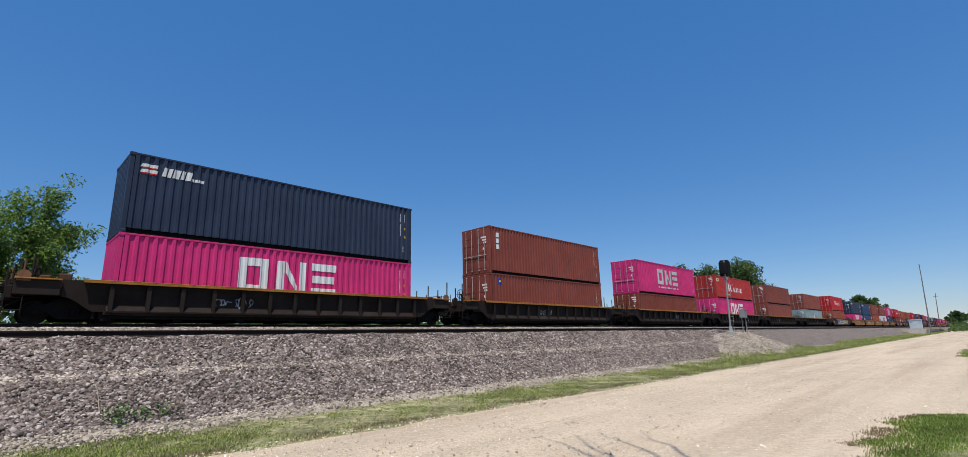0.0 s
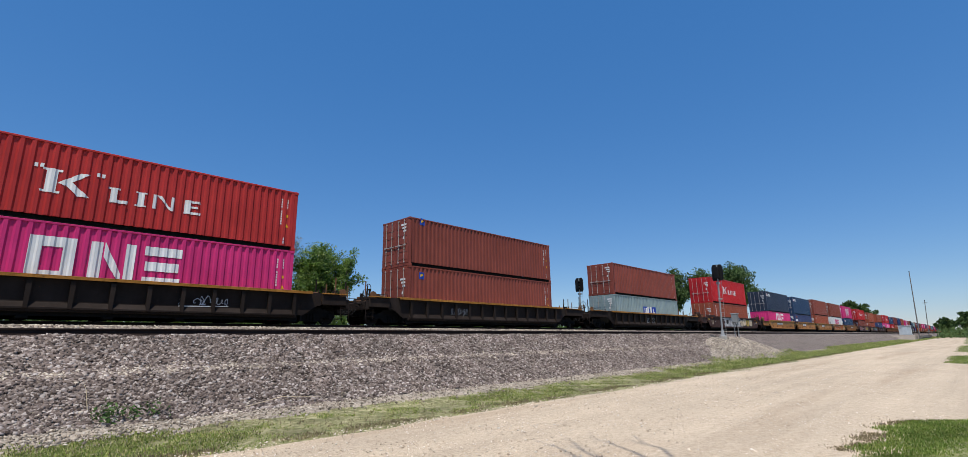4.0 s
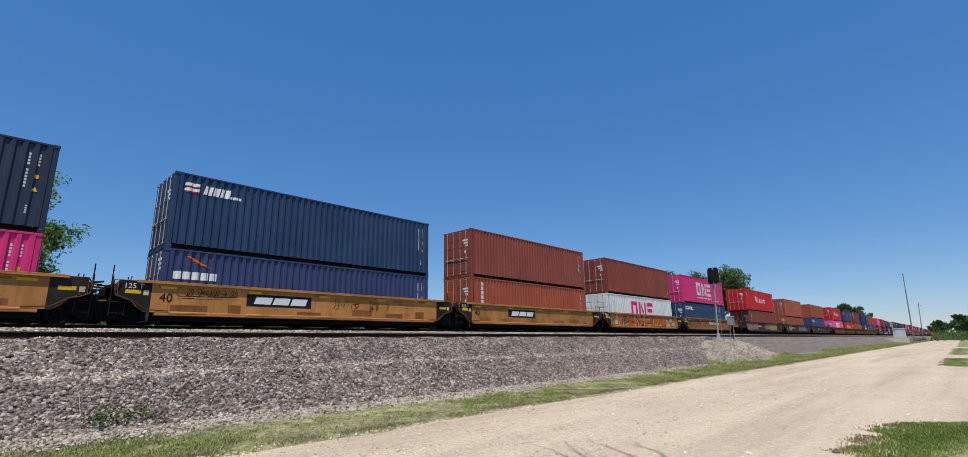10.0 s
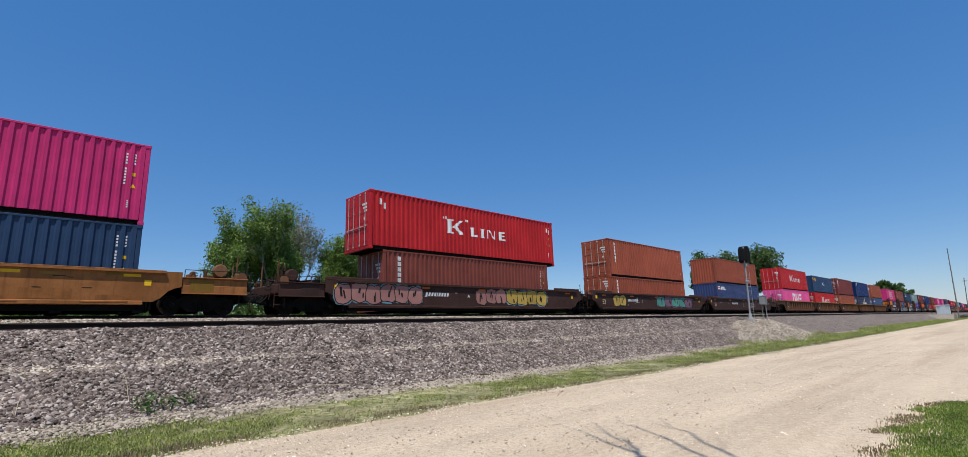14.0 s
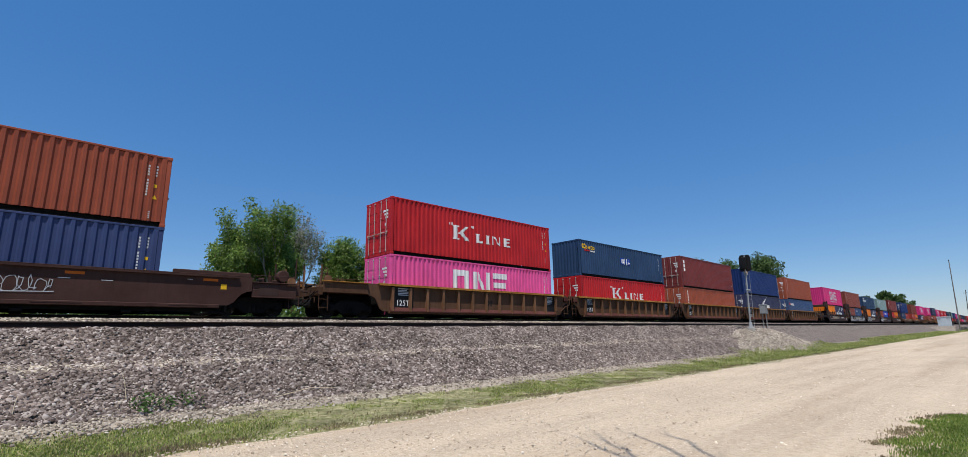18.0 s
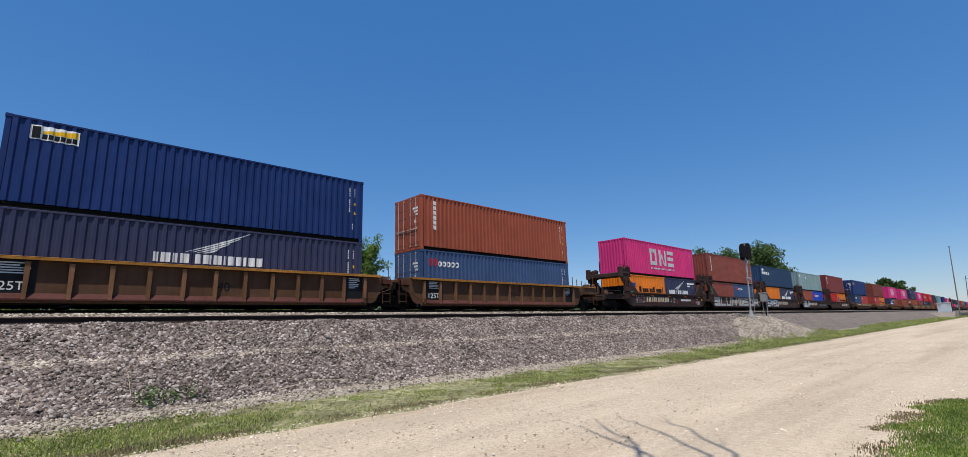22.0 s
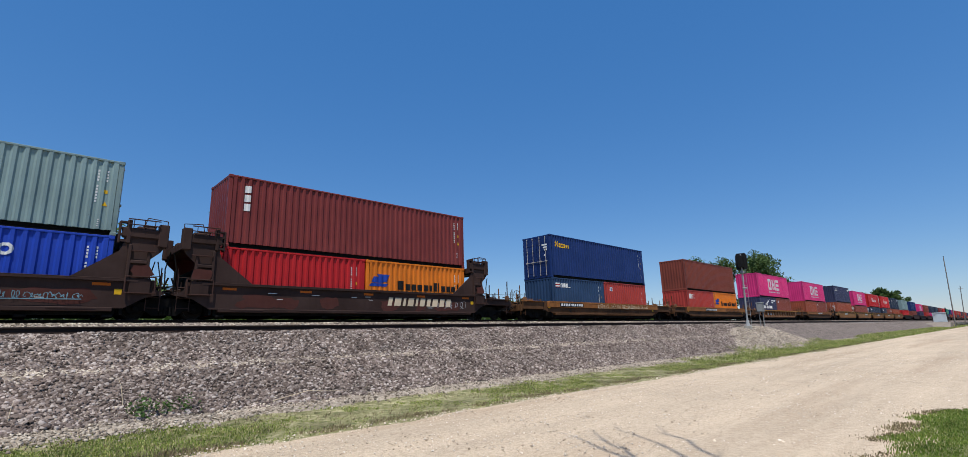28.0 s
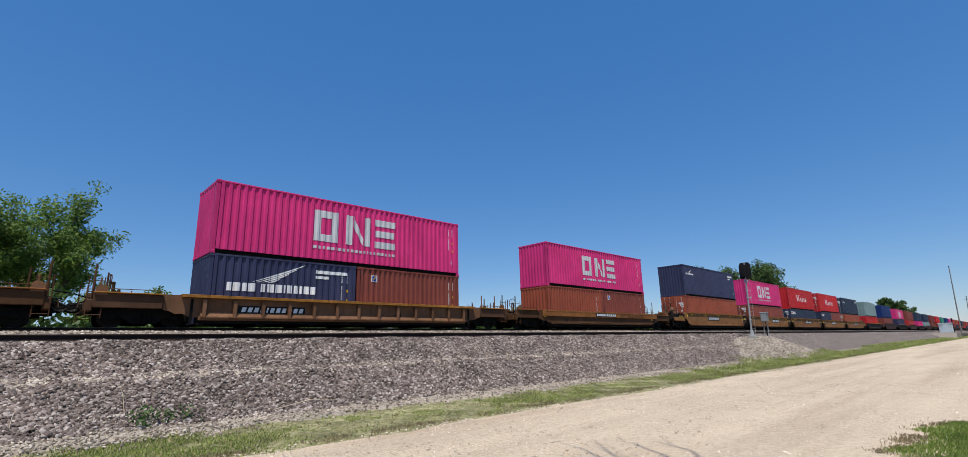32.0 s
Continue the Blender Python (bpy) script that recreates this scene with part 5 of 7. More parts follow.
scrawl(CAR[15], 1.6, 3.4, 0.8, 1.3, "ink_grey", YS, 36)
for i in (16, 17, 18, 19, 20):
    write(CAR[i], "40", 0.44, 0.08, YR - 0.008, 0.86, "ink_black")
    flat_marks(CAR[i], "load_field", "ink_black", [rect(-6.15, -4.85, 0.62, 1.66), rect(5.15, 6.1, 0.62, 1.66)], YR - 0.004, "black load limit field")
    write(CAR[i], "125T", 0.36, -5.85, YR - 0.010, 0.74, "ink_white")
    flat_marks(CAR[i], "stencil", "ink_grey", [rect(-5.75, -5.75 + w, 1.52 - 0.075 * k, 1.56 - 0.075 * k) for k, w in enumerate((0.7, 0.5, 0.75, 0.6, 0.7))] + [rect(5.35, 5.35 + w, 1.5 - 0.08 * k, 1.54 - 0.08 * k) for k, w in enumerate((0.5, 0.55, 0.4, 0.5, 0.45, 0.3))], YR - 0.009, "small stencilled data bars")
    flat_marks(CAR[i], "primer_patch", "car_rust", [rect(-4.6 + 2.2 * k, -3.8 + 2.2 * k, 0.42, 0.50) for k in range(5)], YR - 0.003, "red primer patches along the bottom")
# tall bulkhead cars
for i in (21, 22, 23, 24, 25):
    x0 = -4.0 if i == 21 else (-2.2 if i in (22, 23) else (-3.5 if i == 24 else 1.0))
    flat_marks(CAR[i], "emblem", "ink_cream", blocks(x0, x0 + 3.75, 0.80, 1.18, [0.6, 1.0, 0.4, 0.9, 0.35, 0.8, 0.6, 0.9, 0.8, 0.8], 0.5, 0.08), YS - 0.012, "cream slanted word bars")
number_plate(CAR[21], 1.9, 4.0, 0.85, 1.12, YS, None, 10)
scrawl(CAR[21], -5.6, -4.2, 0.75, 1.35, "ink_grey", YS, 41)
scrawl(CAR[21], 0.1, 1.0, 0.7, 1.25, "ink_white", YS, 42)
write(CAR[21], "518", 0.42, 5.1, YS - 0.008, 0.62, "ink_white", "hand-sprayed white number")
write(CAR[21], "185", 0.34, 6.46, -1.515, 1.62, "ink_white", "hand-sprayed white number")
scrawl(CAR[21], -7.4, -5.9, 1.35, 1.6, "ink_teal", YS, 44)
scrawl(CAR[22], -7.05, -6.45, 1.75, 2.1, "ink_teal", -1.60, 91)
scrawl(CAR[22], -7.05, -6.45, 2.1, 2.45, "ink_teal", -1.60, 92)
scrawl(CAR[22], -1.2, -0.5, 0.7, 1.2, "ink_cream", YS, 93)
sprayed_letters(CAR[22], "SLUN", -6.3, -0.5, 0.55, 1.43, "ink_worn", None, 0.25, YS, 45, 0.07, 0.0)
sprayed_letters(CAR[22], "OSOA", -0.1, 6.0, 0.55, 1.43, "ink_worn", "ink_black", 0.29, YS, 46, 0.01, 0.06)
sprayed_letters(CAR[23], "EANSU", -6.3, -2.3, 0.54, 1.36, "ink_grey", "ink_black", 0.16, YS, 47, 0.05, 0.04)
sprayed_letters(CAR[24], "SOLA", -6.6, -3.5, 0.56, 1.42, "ink_white", "ink_black", 0.17, YS, 48, 0.04, 0.04)
scrawl(CAR[24], 1.8, 5.4, 0.75, 1.0, "ink_sky", YS, 49)
scrawl(CAR[25], 3.9, 5.8, 0.7, 1.1, "ink_grey", YS, 50)
scrawl(CAR[26], -1.6, 1.4, 0.97, 1.25, "ink_cream", -1.57, 59)
for i, x0 in ((26, -5.9), (27, -3.2), (29, -1.5)):
    number_plate(CAR[i], x0, x0 + 2.6, 0.98, 1.24, -1.57, "ink_black", 9)
    write(CAR[i], "40", 0.34, -4.9, -1.498, 0.62, "ink_black")
    scrawl(CAR[i], 1.6, 5.4, 0.97, 1.26, "ink_cream" if i == 26 else "car_dark", -1.57, 60 + i)
    scrawl(CAR[i], -0.4 if i == 26 else 0.9, 2.4, 0.62, 0.92, "car_dark", -1.49, 70 + i)
number_plate(CAR[28], -5.0, -2.4, 0.68, 0.98, YR, "ink_black", 10)
write(CAR[28], "40", 0.40, 1.9, YR - 0.008, 0.62, "ink_black")
for i, x0 in ((30, -2.5), (31, 0.4), (32, -1.0), (33, -2.0), (34, -1.0)):
    number_plate(CAR[i], x0, x0 + 2.6, 0.98, 1.36, YS)

NAMES = {"pink": "pink", "pink_pale": "faded pink", "navy": "dark navy", "navy_teal": "teal navy", "blue": "deep blue", "blue_bright": "bright blue", "blue_grey": "greyish blue", "blue_slate": "slate blue",
         "brown": "brown", "rust_brown": "rust brown", "maroon": "maroon", "dark_brown": "dark brown", "red": "bright red", "red_dull": "dull red", "red_orange": "orange red",
         "grey_blue": "pale grey-blue", "grey_green": "grey-green", "white": "white", "orange": "orange", "charcoal": "charcoal navy", "green_teal": "teal green"}


def look_of(kind, length, height):
    """Painted marks and their wording for a container."""
    ids = id_bars(length, height=height)
    d = 0 if height > 2.7 else -0.28
    table = {
        "plain": ([], "with white number bars"),
        "one": (emblem_blocks(0.97 + d, 1.38 + d * 0.3), "with a large pale block emblem"),
        "one_low": (emblem_blocks(1.05, 1.38, "ink_white", False, -2.2), "with a large white block emblem"),
        "one_red": (emblem_blocks(1.05, 1.38, "ink_magenta", False, -2.2), "with a large magenta block emblem"),
        "serif": (serif_word(1.20 + d), "with large white word bars"),
        "serif_low": (serif_word(1.45 + d), "with large white word bars"),
        "flagword": (flag_word(-5.75, 2.54 + d), "with a striped flag and white bars"),
        "flag_20": (flag_word(-2.7, 2.25, 0.8), "with a striped flag and white bars"),
        "wing": (wing_word(-1.96, 1.5), "with a white wing emblem"),
        "wing_20": (wing_word(-2.35, 1.22, 0.95) + [("ink_white", [rect(1.1, 2.6, 2.12, 2.26), rect(1.1, 1.7, 1.9, 2.02)])], "with a white wing emblem"),
        "wing_small": (wing_word(-5.4, 2.0, 0.4) + [("ink_white", [rect(4.6, 5.7, 2.4, 2.55), rect(4.6, 5.1, 2.15, 2.27)])], "with a small white wing emblem"),
        "down3": (down_word(-5.36, 2.52 + d, 3, 0.37), "with a white upright word"),
        "down6": (down_word(-5.2, 2.62 + d, 6, 0.263), "with a white upright word of bars"),
        "down6_20": (down_word(-2.55, 2.4, 5, 0.25), "with a white upright word of bars"),
        "square": ([("ink_blue", [rect(-5.4, -5.08, 2.24, 2.60)]), ("ink_yellow", [[(-5.34, 2.36), (-5.14, 2.42), (-5.14, 2.52), (-5.34, 2.48)]])], "with a small blue square emblem"),
        "square_20": ([("ink_white", [rect(-2.3, -2.0, 1.95, 2.25)]), ("ink_blue", [rect(-2.27, -2.03, 1.98, 2.22)]), ("ink_yellow", [[(-2.22, 2.02), (-2.1, 2.1), (-2.05, 2.2), (-2.2, 2.12)]])], "with a small square emblem"),
        "whiteflag": (serif_word(1.20 + d) + [("ink_cream", [rect(-5.7, -5.05, 2.15 + d, 2.5 + d, 0.05)]), ("ink_black", [rect(-5.45, -5.28, 2.25 + d, 2.42 + d)])], "with white word bars and a small flag"),
        "plate": (plate(-1.2, 1.15, 1.1, 1.78), "with a blue and white plate"),
        "roundplate": (round_word(-5.68, -4.2, 1.95, 2.32, "ink_yellow", "ink_yellow") + [("ink_red", [rect(-5.4, -4.8, 1.80, 1.90)]), ("ink_white", [rect(-4.75, -4.2, 1.78, 1.86)])] + plate(-0.7, 0.66, 1.22, 1.70), "with yellow bars and a blue plate"),
        "round_yellow": (round_word(-5.6, -4.0, 2.05, 2.5, "ink_yellow", "ink_yellow"), "with yellow word bars"),
        "round_low": (round_word(-5.6, -3.6, 2.05, 2.5), "with red and white word bars"),
        "round_20": (round_word(-2.5, 0.65, 1.72, 2.28), "with red and white word bars"),
        "round_20s": (round_word(-2.3, -0.6, 1.95, 2.25), "with red and white word bars"),
        "beacon": ([("ink_white", [rect(-5.5, -4.3, 2.22, 2.68)]), ("ink_yellow", [[(-5.2, 2.44), (-4.33, 2.44), (-4.33, 2.64), (-5.2, 2.52)]]), ("ink_black", [rect(-5.45, -5.25, 2.25, 2.64)] + blocks(-5.2, -4.35, 2.26, 2.42, [1] * 6, 0.2))], "with a small white, black and yellow sign"),
        "cronos": ([("ink_white", blocks(-5.7, -3.3, 1.52, 1.86, [1] * 6, 0.22) + [blob(random.Random(5), -5.35, 2.08, 0.32, 0.14, 9, 0.25)])], "with white word bars and emblem"),
        "ring": ([("ink_white", [blob(random.Random(6), -5.2, 2.1, 0.18, 0.22, 9, 0.1)])] + plate(-2.9, -1.9, 1.7, 2.1), "with a white emblem and blue plate"),
        "arrow": (arrow_word(), "with a blue arrow and black word bars"),
        "cai": ([("ink_white", blocks(-2.6, -1.55, 1.80, 2.24, [0.9, 0.45, 0.45, 0.35], 0.36))], "with white word bars"),
        "xword": ([("ink_white", blocks(-5.75, -4.3, 1.50, 1.78, [1] * 5, 0.2)), ("ink_orange", [[(-5.6, 1.92), (-4.5, 2.3), (-4.4, 2.34), (-5.1, 2.1)], [(-5.4, 2.34), (-5.3, 2.36), (-4.5, 1.96), (-4.9, 2.06)]])], "with an orange cross emblem and white bars"),
        "fortyfive": (serif_word(1.25) + [("ink_white", [rect(-6.35, -6.2, 2.2, 2.5), rect(-6.12, -5.98, 2.0, 2.3), rect(6.2, 6.32, 2.2, 2.45), rect(6.38, 6.5, 2.05, 2.3)])], "extra-long, with large white word bars"),
    }
    marks, words = table[kind]
    return ids + marks, words


def put(x, z, colour, kind, height=HIGH, length=FOOT40, doors="left", far=False):
    marks, words = look_of(kind, length, height)
    size = {FOOT40: "forty-foot", FOOT20: "twenty-foot", FOOT45: "forty-five-foot"}[length]
    label = "%s %s container %s" % (NAMES[colour], size, words)
    container(colour, length, height, x, RAIL_Z + z, doors, [] if far and kind == "plain" else marks, label, far)
    return z + height


def stack(x, lower, upper):
    """Lower: one long or two short containers; upper: one container on top."""
    if len(lower) == 2:
        for k, low in enumerate(lower):
            top = put(x + (-3.055 if k == 0 else 3.055), LO, *low[:2], LOW, FOOT20, low[2] if len(low) > 2 else "right")
    else:
        top = put(x, LO, *lower[0])
    put(x, top, *upper)


H, L_ = HIGH, LOW
R_ = "right"
LOADS = [
    (9.19, [("pink", "one_low", H, FOOT40, R_)], ("navy", "flagword", H, FOOT40, R_)),
    (27.17, [("brown", "square", H)], ("brown", "down3", H)),
    (45.26, [("dark_brown", "plain", L_)], ("pink", "one", H)),
    (63.35, [("pink", "one_low", H)], ("red_dull", "whiteflag", L_)),
    (81.60, [("brown", "square", H)], ("brown", "square", L_)),
    (102.34, [("grey_blue", "plate", L_)], ("brown", "plain", L_)),
    (124.14, [("rust_brown", "down6", H)], ("red", "serif", H)),
    (145.79, [("pink", "one_low", L_, FOOT40, R_)], ("navy", "flagword", H)),
    (161.25, [("blue_slate", "xword", L_)], ("navy_teal", "flagword", H)),
    (176.68, [("rust_brown", "down6", H)], ("brown", "plain", H)),
    (192.13, [("white", "one_red", H)], ("dark_brown", "plain", H)),
    (207.54, [("navy_teal", "flagword", H)], ("pink", "one", H)),
    (229.30, [("brown", "down6", H)], ("red", "fortyfive", H, FOOT45)),
    (248.85, [("rust_brown", "down6", L_)], ("rust_brown", "down6", H)),
    (268.35, [("blue_slate", "flagword", H, FOOT40, R_)], ("rust_brown", "plain", L_, FOOT40, R_)),
    (289.87, [("pink_pale", "one_low", H)], ("red", "serif", H)),
    (305.30, [("red", "serif_low", H)], ("navy_teal", "roundplate", L_, FOOT40, R_)),
    (321.00, [("rust_brown", "down6", H)], ("maroon", "down3", H)),
    (336.30, [("charcoal", "wing", H)], ("blue", "beacon", H, FOOT40, R_)),
    (351.80, [("blue_grey", "round_low", H)], ("rust_brown", "down6", H)),
    (371.40, [("orange", "arrow"), ("charcoal", "wing_20")], ("pink", "one", H, FOOT40, R_)),
    (386.80, [("brown", "down6_20"), ("blue_grey", "round_20s")], ("brown", "down6", H, FOOT40, R_)),
    (402.20, [("orange", "down6_20"), ("charcoal", "wing_20")], ("navy_teal", "cronos", L_, FOOT40, R_)),
    (417.40, [("rust_brown", "plain"), ("blue_bright", "round_20")], ("grey_green", "ring", L_, FOOT40, R_)),
    (432.90, [("red", "plain"), ("orange", "arrow")], ("maroon", "down3", H, FOOT40, R_)),
    (452.70, [("navy_teal", "flag_20"), ("red_orange", "square_20")], ("blue", "round_yellow", H)),
    (472.60, [("red_orange", "cai"), ("orange", "arrow")], ("dark_brown", "plain", H, FOOT40, R_)),
    (492.40, [("charcoal", "wing_20"), ("brown", "square_20")], ("pink", "one", H, FOOT40, R_)),
    (512.10, [("rust_brown", "plain"), ("brown", "square_20")], ("pink", "one", H, FOOT40, R_)),
    (531.80, [("rust_brown", "plain", H)], ("charcoal", "wing_small", H, FOOT40, R_)),
    (547.30, [("brown", "plain", L_)], ("pink", "one", H, FOOT40, R_)),
    (562.90, [("navy", "flagword", L_)], ("red", "serif", H, FOOT40, R_)),
    (578.40, [("navy", "flag_20"), ("brown", "plain")], ("red", "serif", H)),
    (594.00, [("rust_brown", "plain", L_)], ("navy", "wing_small", H)),
]
for x, lower, upper in LOADS:
    stack(x, lower, upper)

# the far rear of the train, never near the camera
REAR = ["grey_green red", "blue brown", "pink charcoal", "brown red_dull", "navy pink", "navy grey_blue", "maroon brown", "red dark_brown", "green_teal navy", "blue rust_brown", "pink red", "red_dull brown",
        "rust_brown navy", "red brown", "navy maroon", "brown red", "red_dull charcoal", "maroon rust_brown", "blue red", "brown brown", "red navy", "dark_brown pink", "red_dull rust_brown", "navy brown", "brown red", "red maroon", "blue brown"]
for k, pair in enumerate(REAR):
    x = 613.0 + 19.7 * k
    up, low = pair.split()
    well_car(("dark", "brown", "bark")[k % 2], x, 6.45, (E, 9.85), (E, 9.85), far=True)
    kinds = {"pink": "one", "red": "serif", "grey_green": "plain"}
    top = put(x, LO, low, "plain", LOW, FOOT40, "left", True)
    put(x, top, up, kinds.get(up, "plain") if k < 5 else "plain", LOW if k > 1 else HIGH, FOOT40, "left", True)

# ---- ground ----
def ground_height(y):
    """Cross-section of the land and the ballast bed, from the road over both tracks to the field."""
    ys = [-400, 8.9, 10.6, 12.2, 13.55, 14.0, 15.25, 18.3, 19.2, 20.0, 22.5, 23.4, 26.5, 30, 400]
    zs = [0.0, 0.0, 0.05, 0.16, 1.00, 1.11, 1.87, 1.89, 2.28, 2.28, 2.28, 2.22, 1.15, 1.0, 0.8]
    return np.interp(y, ys, zs)


def pile_height(x, y):
    """Heap of ballast that widens the bank round the signal."""
    dx, dy = (x - 43.2) / 10.0, (y - 14.2) / 3.0
    return 1.66 * np.clip(1.25 - np.sqrt(dx * dx + dy * dy), 0, 0.999)


def wavy(x, y, k, seed):
    return np.sin(x * k + seed) * np.cos(y * k * 1.3 + seed * 2) * 0.5 + np.sin(x * k * 2.3 + y * k * 1.9 + seed * 3) * 0.3 + np.sin(x * k * 5.1 - y * k * 4.3 + seed) * 0.2


def sheet(name, xs, ys, height, material, label, category=""):
    gx, gy = np.meshgrid(xs, ys, indexing="ij")
    gz = height(gx, gy)
    n, m = gx.shape
    co = np.stack([gx, gy, gz], -1).reshape(-1, 3)
    i, j = np.meshgrid(np.arange(n - 1), np.arange(m - 1), indexing="ij")
    a = (i * m + j).ravel()
    ob = part(name, raw_mesh(name, co, np.stack([a, a + m, a + m + 1, a + 1], -1)), material)
    for p in ob.data.polygons:
        p.use_smooth = True
    return tagged(ob, label, category, kind="structure")


far_x = [-3000, -1000, -300, -80, -30]
near_x = list(np.arange(-12, 70, 0.5))
mid_x = list(np.arange(70, 300, 6.0)) + [320, 360, 420, 500, 620, 800, 1100, 1600, 2400, 4000]
sheet("ground", np.array(far_x + list(np.arange(-12, 70, 2.0)) + mid_x), np.array([-3000, -800, -200, -60, -20, -8, -3, 0, 1.5, 5, 8.5, 9.5, 10.5, 11.5, 12.3, 26.6, 28, 30, 34, 40, 60, 120, 400, 1200, 4000.0]),
      lambda x, y: np.where((y > 12.25) & (y < 26.55), 0.1, ground_height(y)) + 0.03 * wavy(x, y, 0.6, 1.0) * (np.abs(y) < 60) - 0.02, "turf", "rough grass and weeds on flat land", "ground")
sheet("ballast_bed", np.array([-300, -80, -30] + near_x + mid_x[:-1]), np.concatenate([np.arange(12.0, 15.6, 0.15), np.arange(15.6, 24, 0.4), [24, 25, 26, 26.8]]),
      lambda x, y: np.maximum(ground_height(y) + 0.045 * wavy(x, y, 2.3, 0.5) * (y < 24) * (y > 12.3) + 0.03 * wavy(x, y, 6.1, 2.5) * (y < 15), 0.05 * (y < 13)) - 0.16 * (y < 12.05) - 0.5 * (y > 26.7), "ballast", "grey-brown crushed stone track ballast", "ballast")
pile = sheet("ballast_pile", np.arange(30.0, 56.5, 0.25), np.arange(10.3, 15.4, 0.2), lambda x, y: pile_height(x, y) + 0.03 * wavy(x, y, 4, 3.0) - 0.05, "pale_gravel", "pale heap of gravel round the signal base", "gravel")


def road_left(x):
    return 8.72 + 0.10 * wavy(x, x * 0 + 3, 0.8, 1.2) + 0.06 * wavy(x, x * 0, 2.9, 0.4)


xs = np.concatenate([[-2500, -600, -100, -40], np.arange(-16, 90, 0.4), np.arange(90, 300, 5.0), [340, 420, 560, 800, 1200, 2000, 4000]])
vs = np.linspace(0, 1, 15)
gx, gv = np.meshgrid(xs, vs, indexing="ij")
left = road_left(gx)
right = -7.5 + 0 * gx
gy = right + (left - right) * gv
rut = -0.025 * np.exp(-((gy - 4.0) / 0.5) ** 2) - 0.025 * np.exp(-((gy - 6.0) / 0.5) ** 2)
gz = 0.035 + rut + 0.012 * wavy(gx, gy, 1.1, 0.7) - 0.06 * (gv > 0.999) - 0.06 * (gv < 0.001)
a = (np.arange(len(xs) - 1)[:, None] * 15 + np.arange(14)[None, :]).ravel()
road = part("road", raw_mesh("road", np.stack([gx, gy, gz], -1).reshape(-1, 3), np.stack([a, a + 15, a + 16, a + 1], -1)), "gravel_road")
tagged(road, "pale tan packed gravel road", "road", kind="structure")


def lawn_edge(x):
    """Near side of the road where grass begins; driveways leave gaps."""
    e = np.full_like(x, -9.0)
    for x0, x1, y1 in ((-14.0, 13.9, 1.46), (35.5, 51.0, 1.30), (58.0, 92.0, 1.2), (101.0, 260.0, 1.0)):
        u = np.clip(np.minimum(x - x0, x1 - x) / 2.2, 0, 1)
        e = np.maximum(e, np.where(u > 0, -3.5 + (y1 + 3.5) * np.sqrt(u * (2 - u)), -9.0))
    return e + 0.12 * wavy(x, x * 0 + 1, 1.1, 0.9)


for x0, x1 in ((-14.0, 13.9), (35.5, 51.0), (58.0, 92.0), (101.0, 260.0)):
    xs = np.linspace(x0 + 0.02, x1 - 0.02, 300)
    top = np.maximum(lawn_edge(xs) - 0.24 + 0.14 * wavy(xs, xs * 0, 3.3, 1.7), -7.4)
    vs = np.linspace(0, 1, 9)
    gx, gv = np.meshgrid(xs, vs, indexing="ij")
    gy = -7.6 + (top[:, None] + 7.6) * gv
    gz = 0.025 + 0.07 * (1 - gv ** 8) + 0.02 * wavy(gx, gy, 0.9, 0.3)
    a = (np.arange(299)[:, None] * 9 + np.arange(8)[None, :]).ravel()
    ob = part("lawn", raw_mesh("lawn", np.stack([gx, gy, gz], -1).reshape(-1, 3), np.stack([a, a + 9, a + 10, a + 1], -1)), "turf")
    tagged(ob, "patch of mown grass beside the gravel road", "lawn", kind="structure")


sheet("verge_soil", np.array([-80, -30] + near_x + mid_x[:20]), np.arange(10.7, 12.75, 0.12), lambda x, y: ground_height(np.minimum(y, 12.25)) + 0.014 * wavy(x, y, 3.1, 1.5) - 0.03 + 0.045 * np.clip(1 - np.abs(y - 11.75 - 0.25 * wavy(x, x * 0, 0.9, 2.2)) / 0.75, 0, 1), "dirt", "bare stony soil at the foot of the bank", "soil")

# ---- loose stones and grass ----
RNG = np.random.default_rng(7)


def stones(name, x, y, z, size, material, label, category, flat=0.55):
    """Many small broken stones in one mesh: uneven six-sided blocks, lying more or less flat."""
    n = len(x)
    base = np.array([(i, j, k) for i in (-1, 1) for j in (-1, 1) for k in (-1, 1)], float) * np.array((1.1, 0.82, flat))
    quad = np.array([(0, 1, 3, 2), (4, 6, 7, 5), (0, 4, 5, 1), (2, 3, 7, 6), (1, 5, 7, 3)])    # open below, where they lie
    v = base[None] * (1 + RNG.uniform(-0.32, 0.22, (n, 8, 3))) * RNG.uniform(0.70, 1.30, (n, 1, 3))
    for axis, most in ((0, 0.65), (1, 0.55), (2, 3.14)):
        a = RNG.uniform(-most, most, n)
        c, s = np.cos(a)[:, None], np.sin(a)[:, None]
        i, j = ((1, 2), (2, 0), (0, 1))[axis]
        p, q = v[..., i].copy(), v[..., j].copy()
        v[..., i], v[..., j] = p * c - q * s, p * s + q * c
    v = v * size[:, None, None] + np.stack([x, y, z], -1)[:, None]
    f = (quad[None] + (np.arange(n) * 8)[:, None, None]).reshape(-1, 4)
    return tagged(part(name, raw_mesh(name, v.reshape(-1, 3), f), material), label, category, kind="stuff")


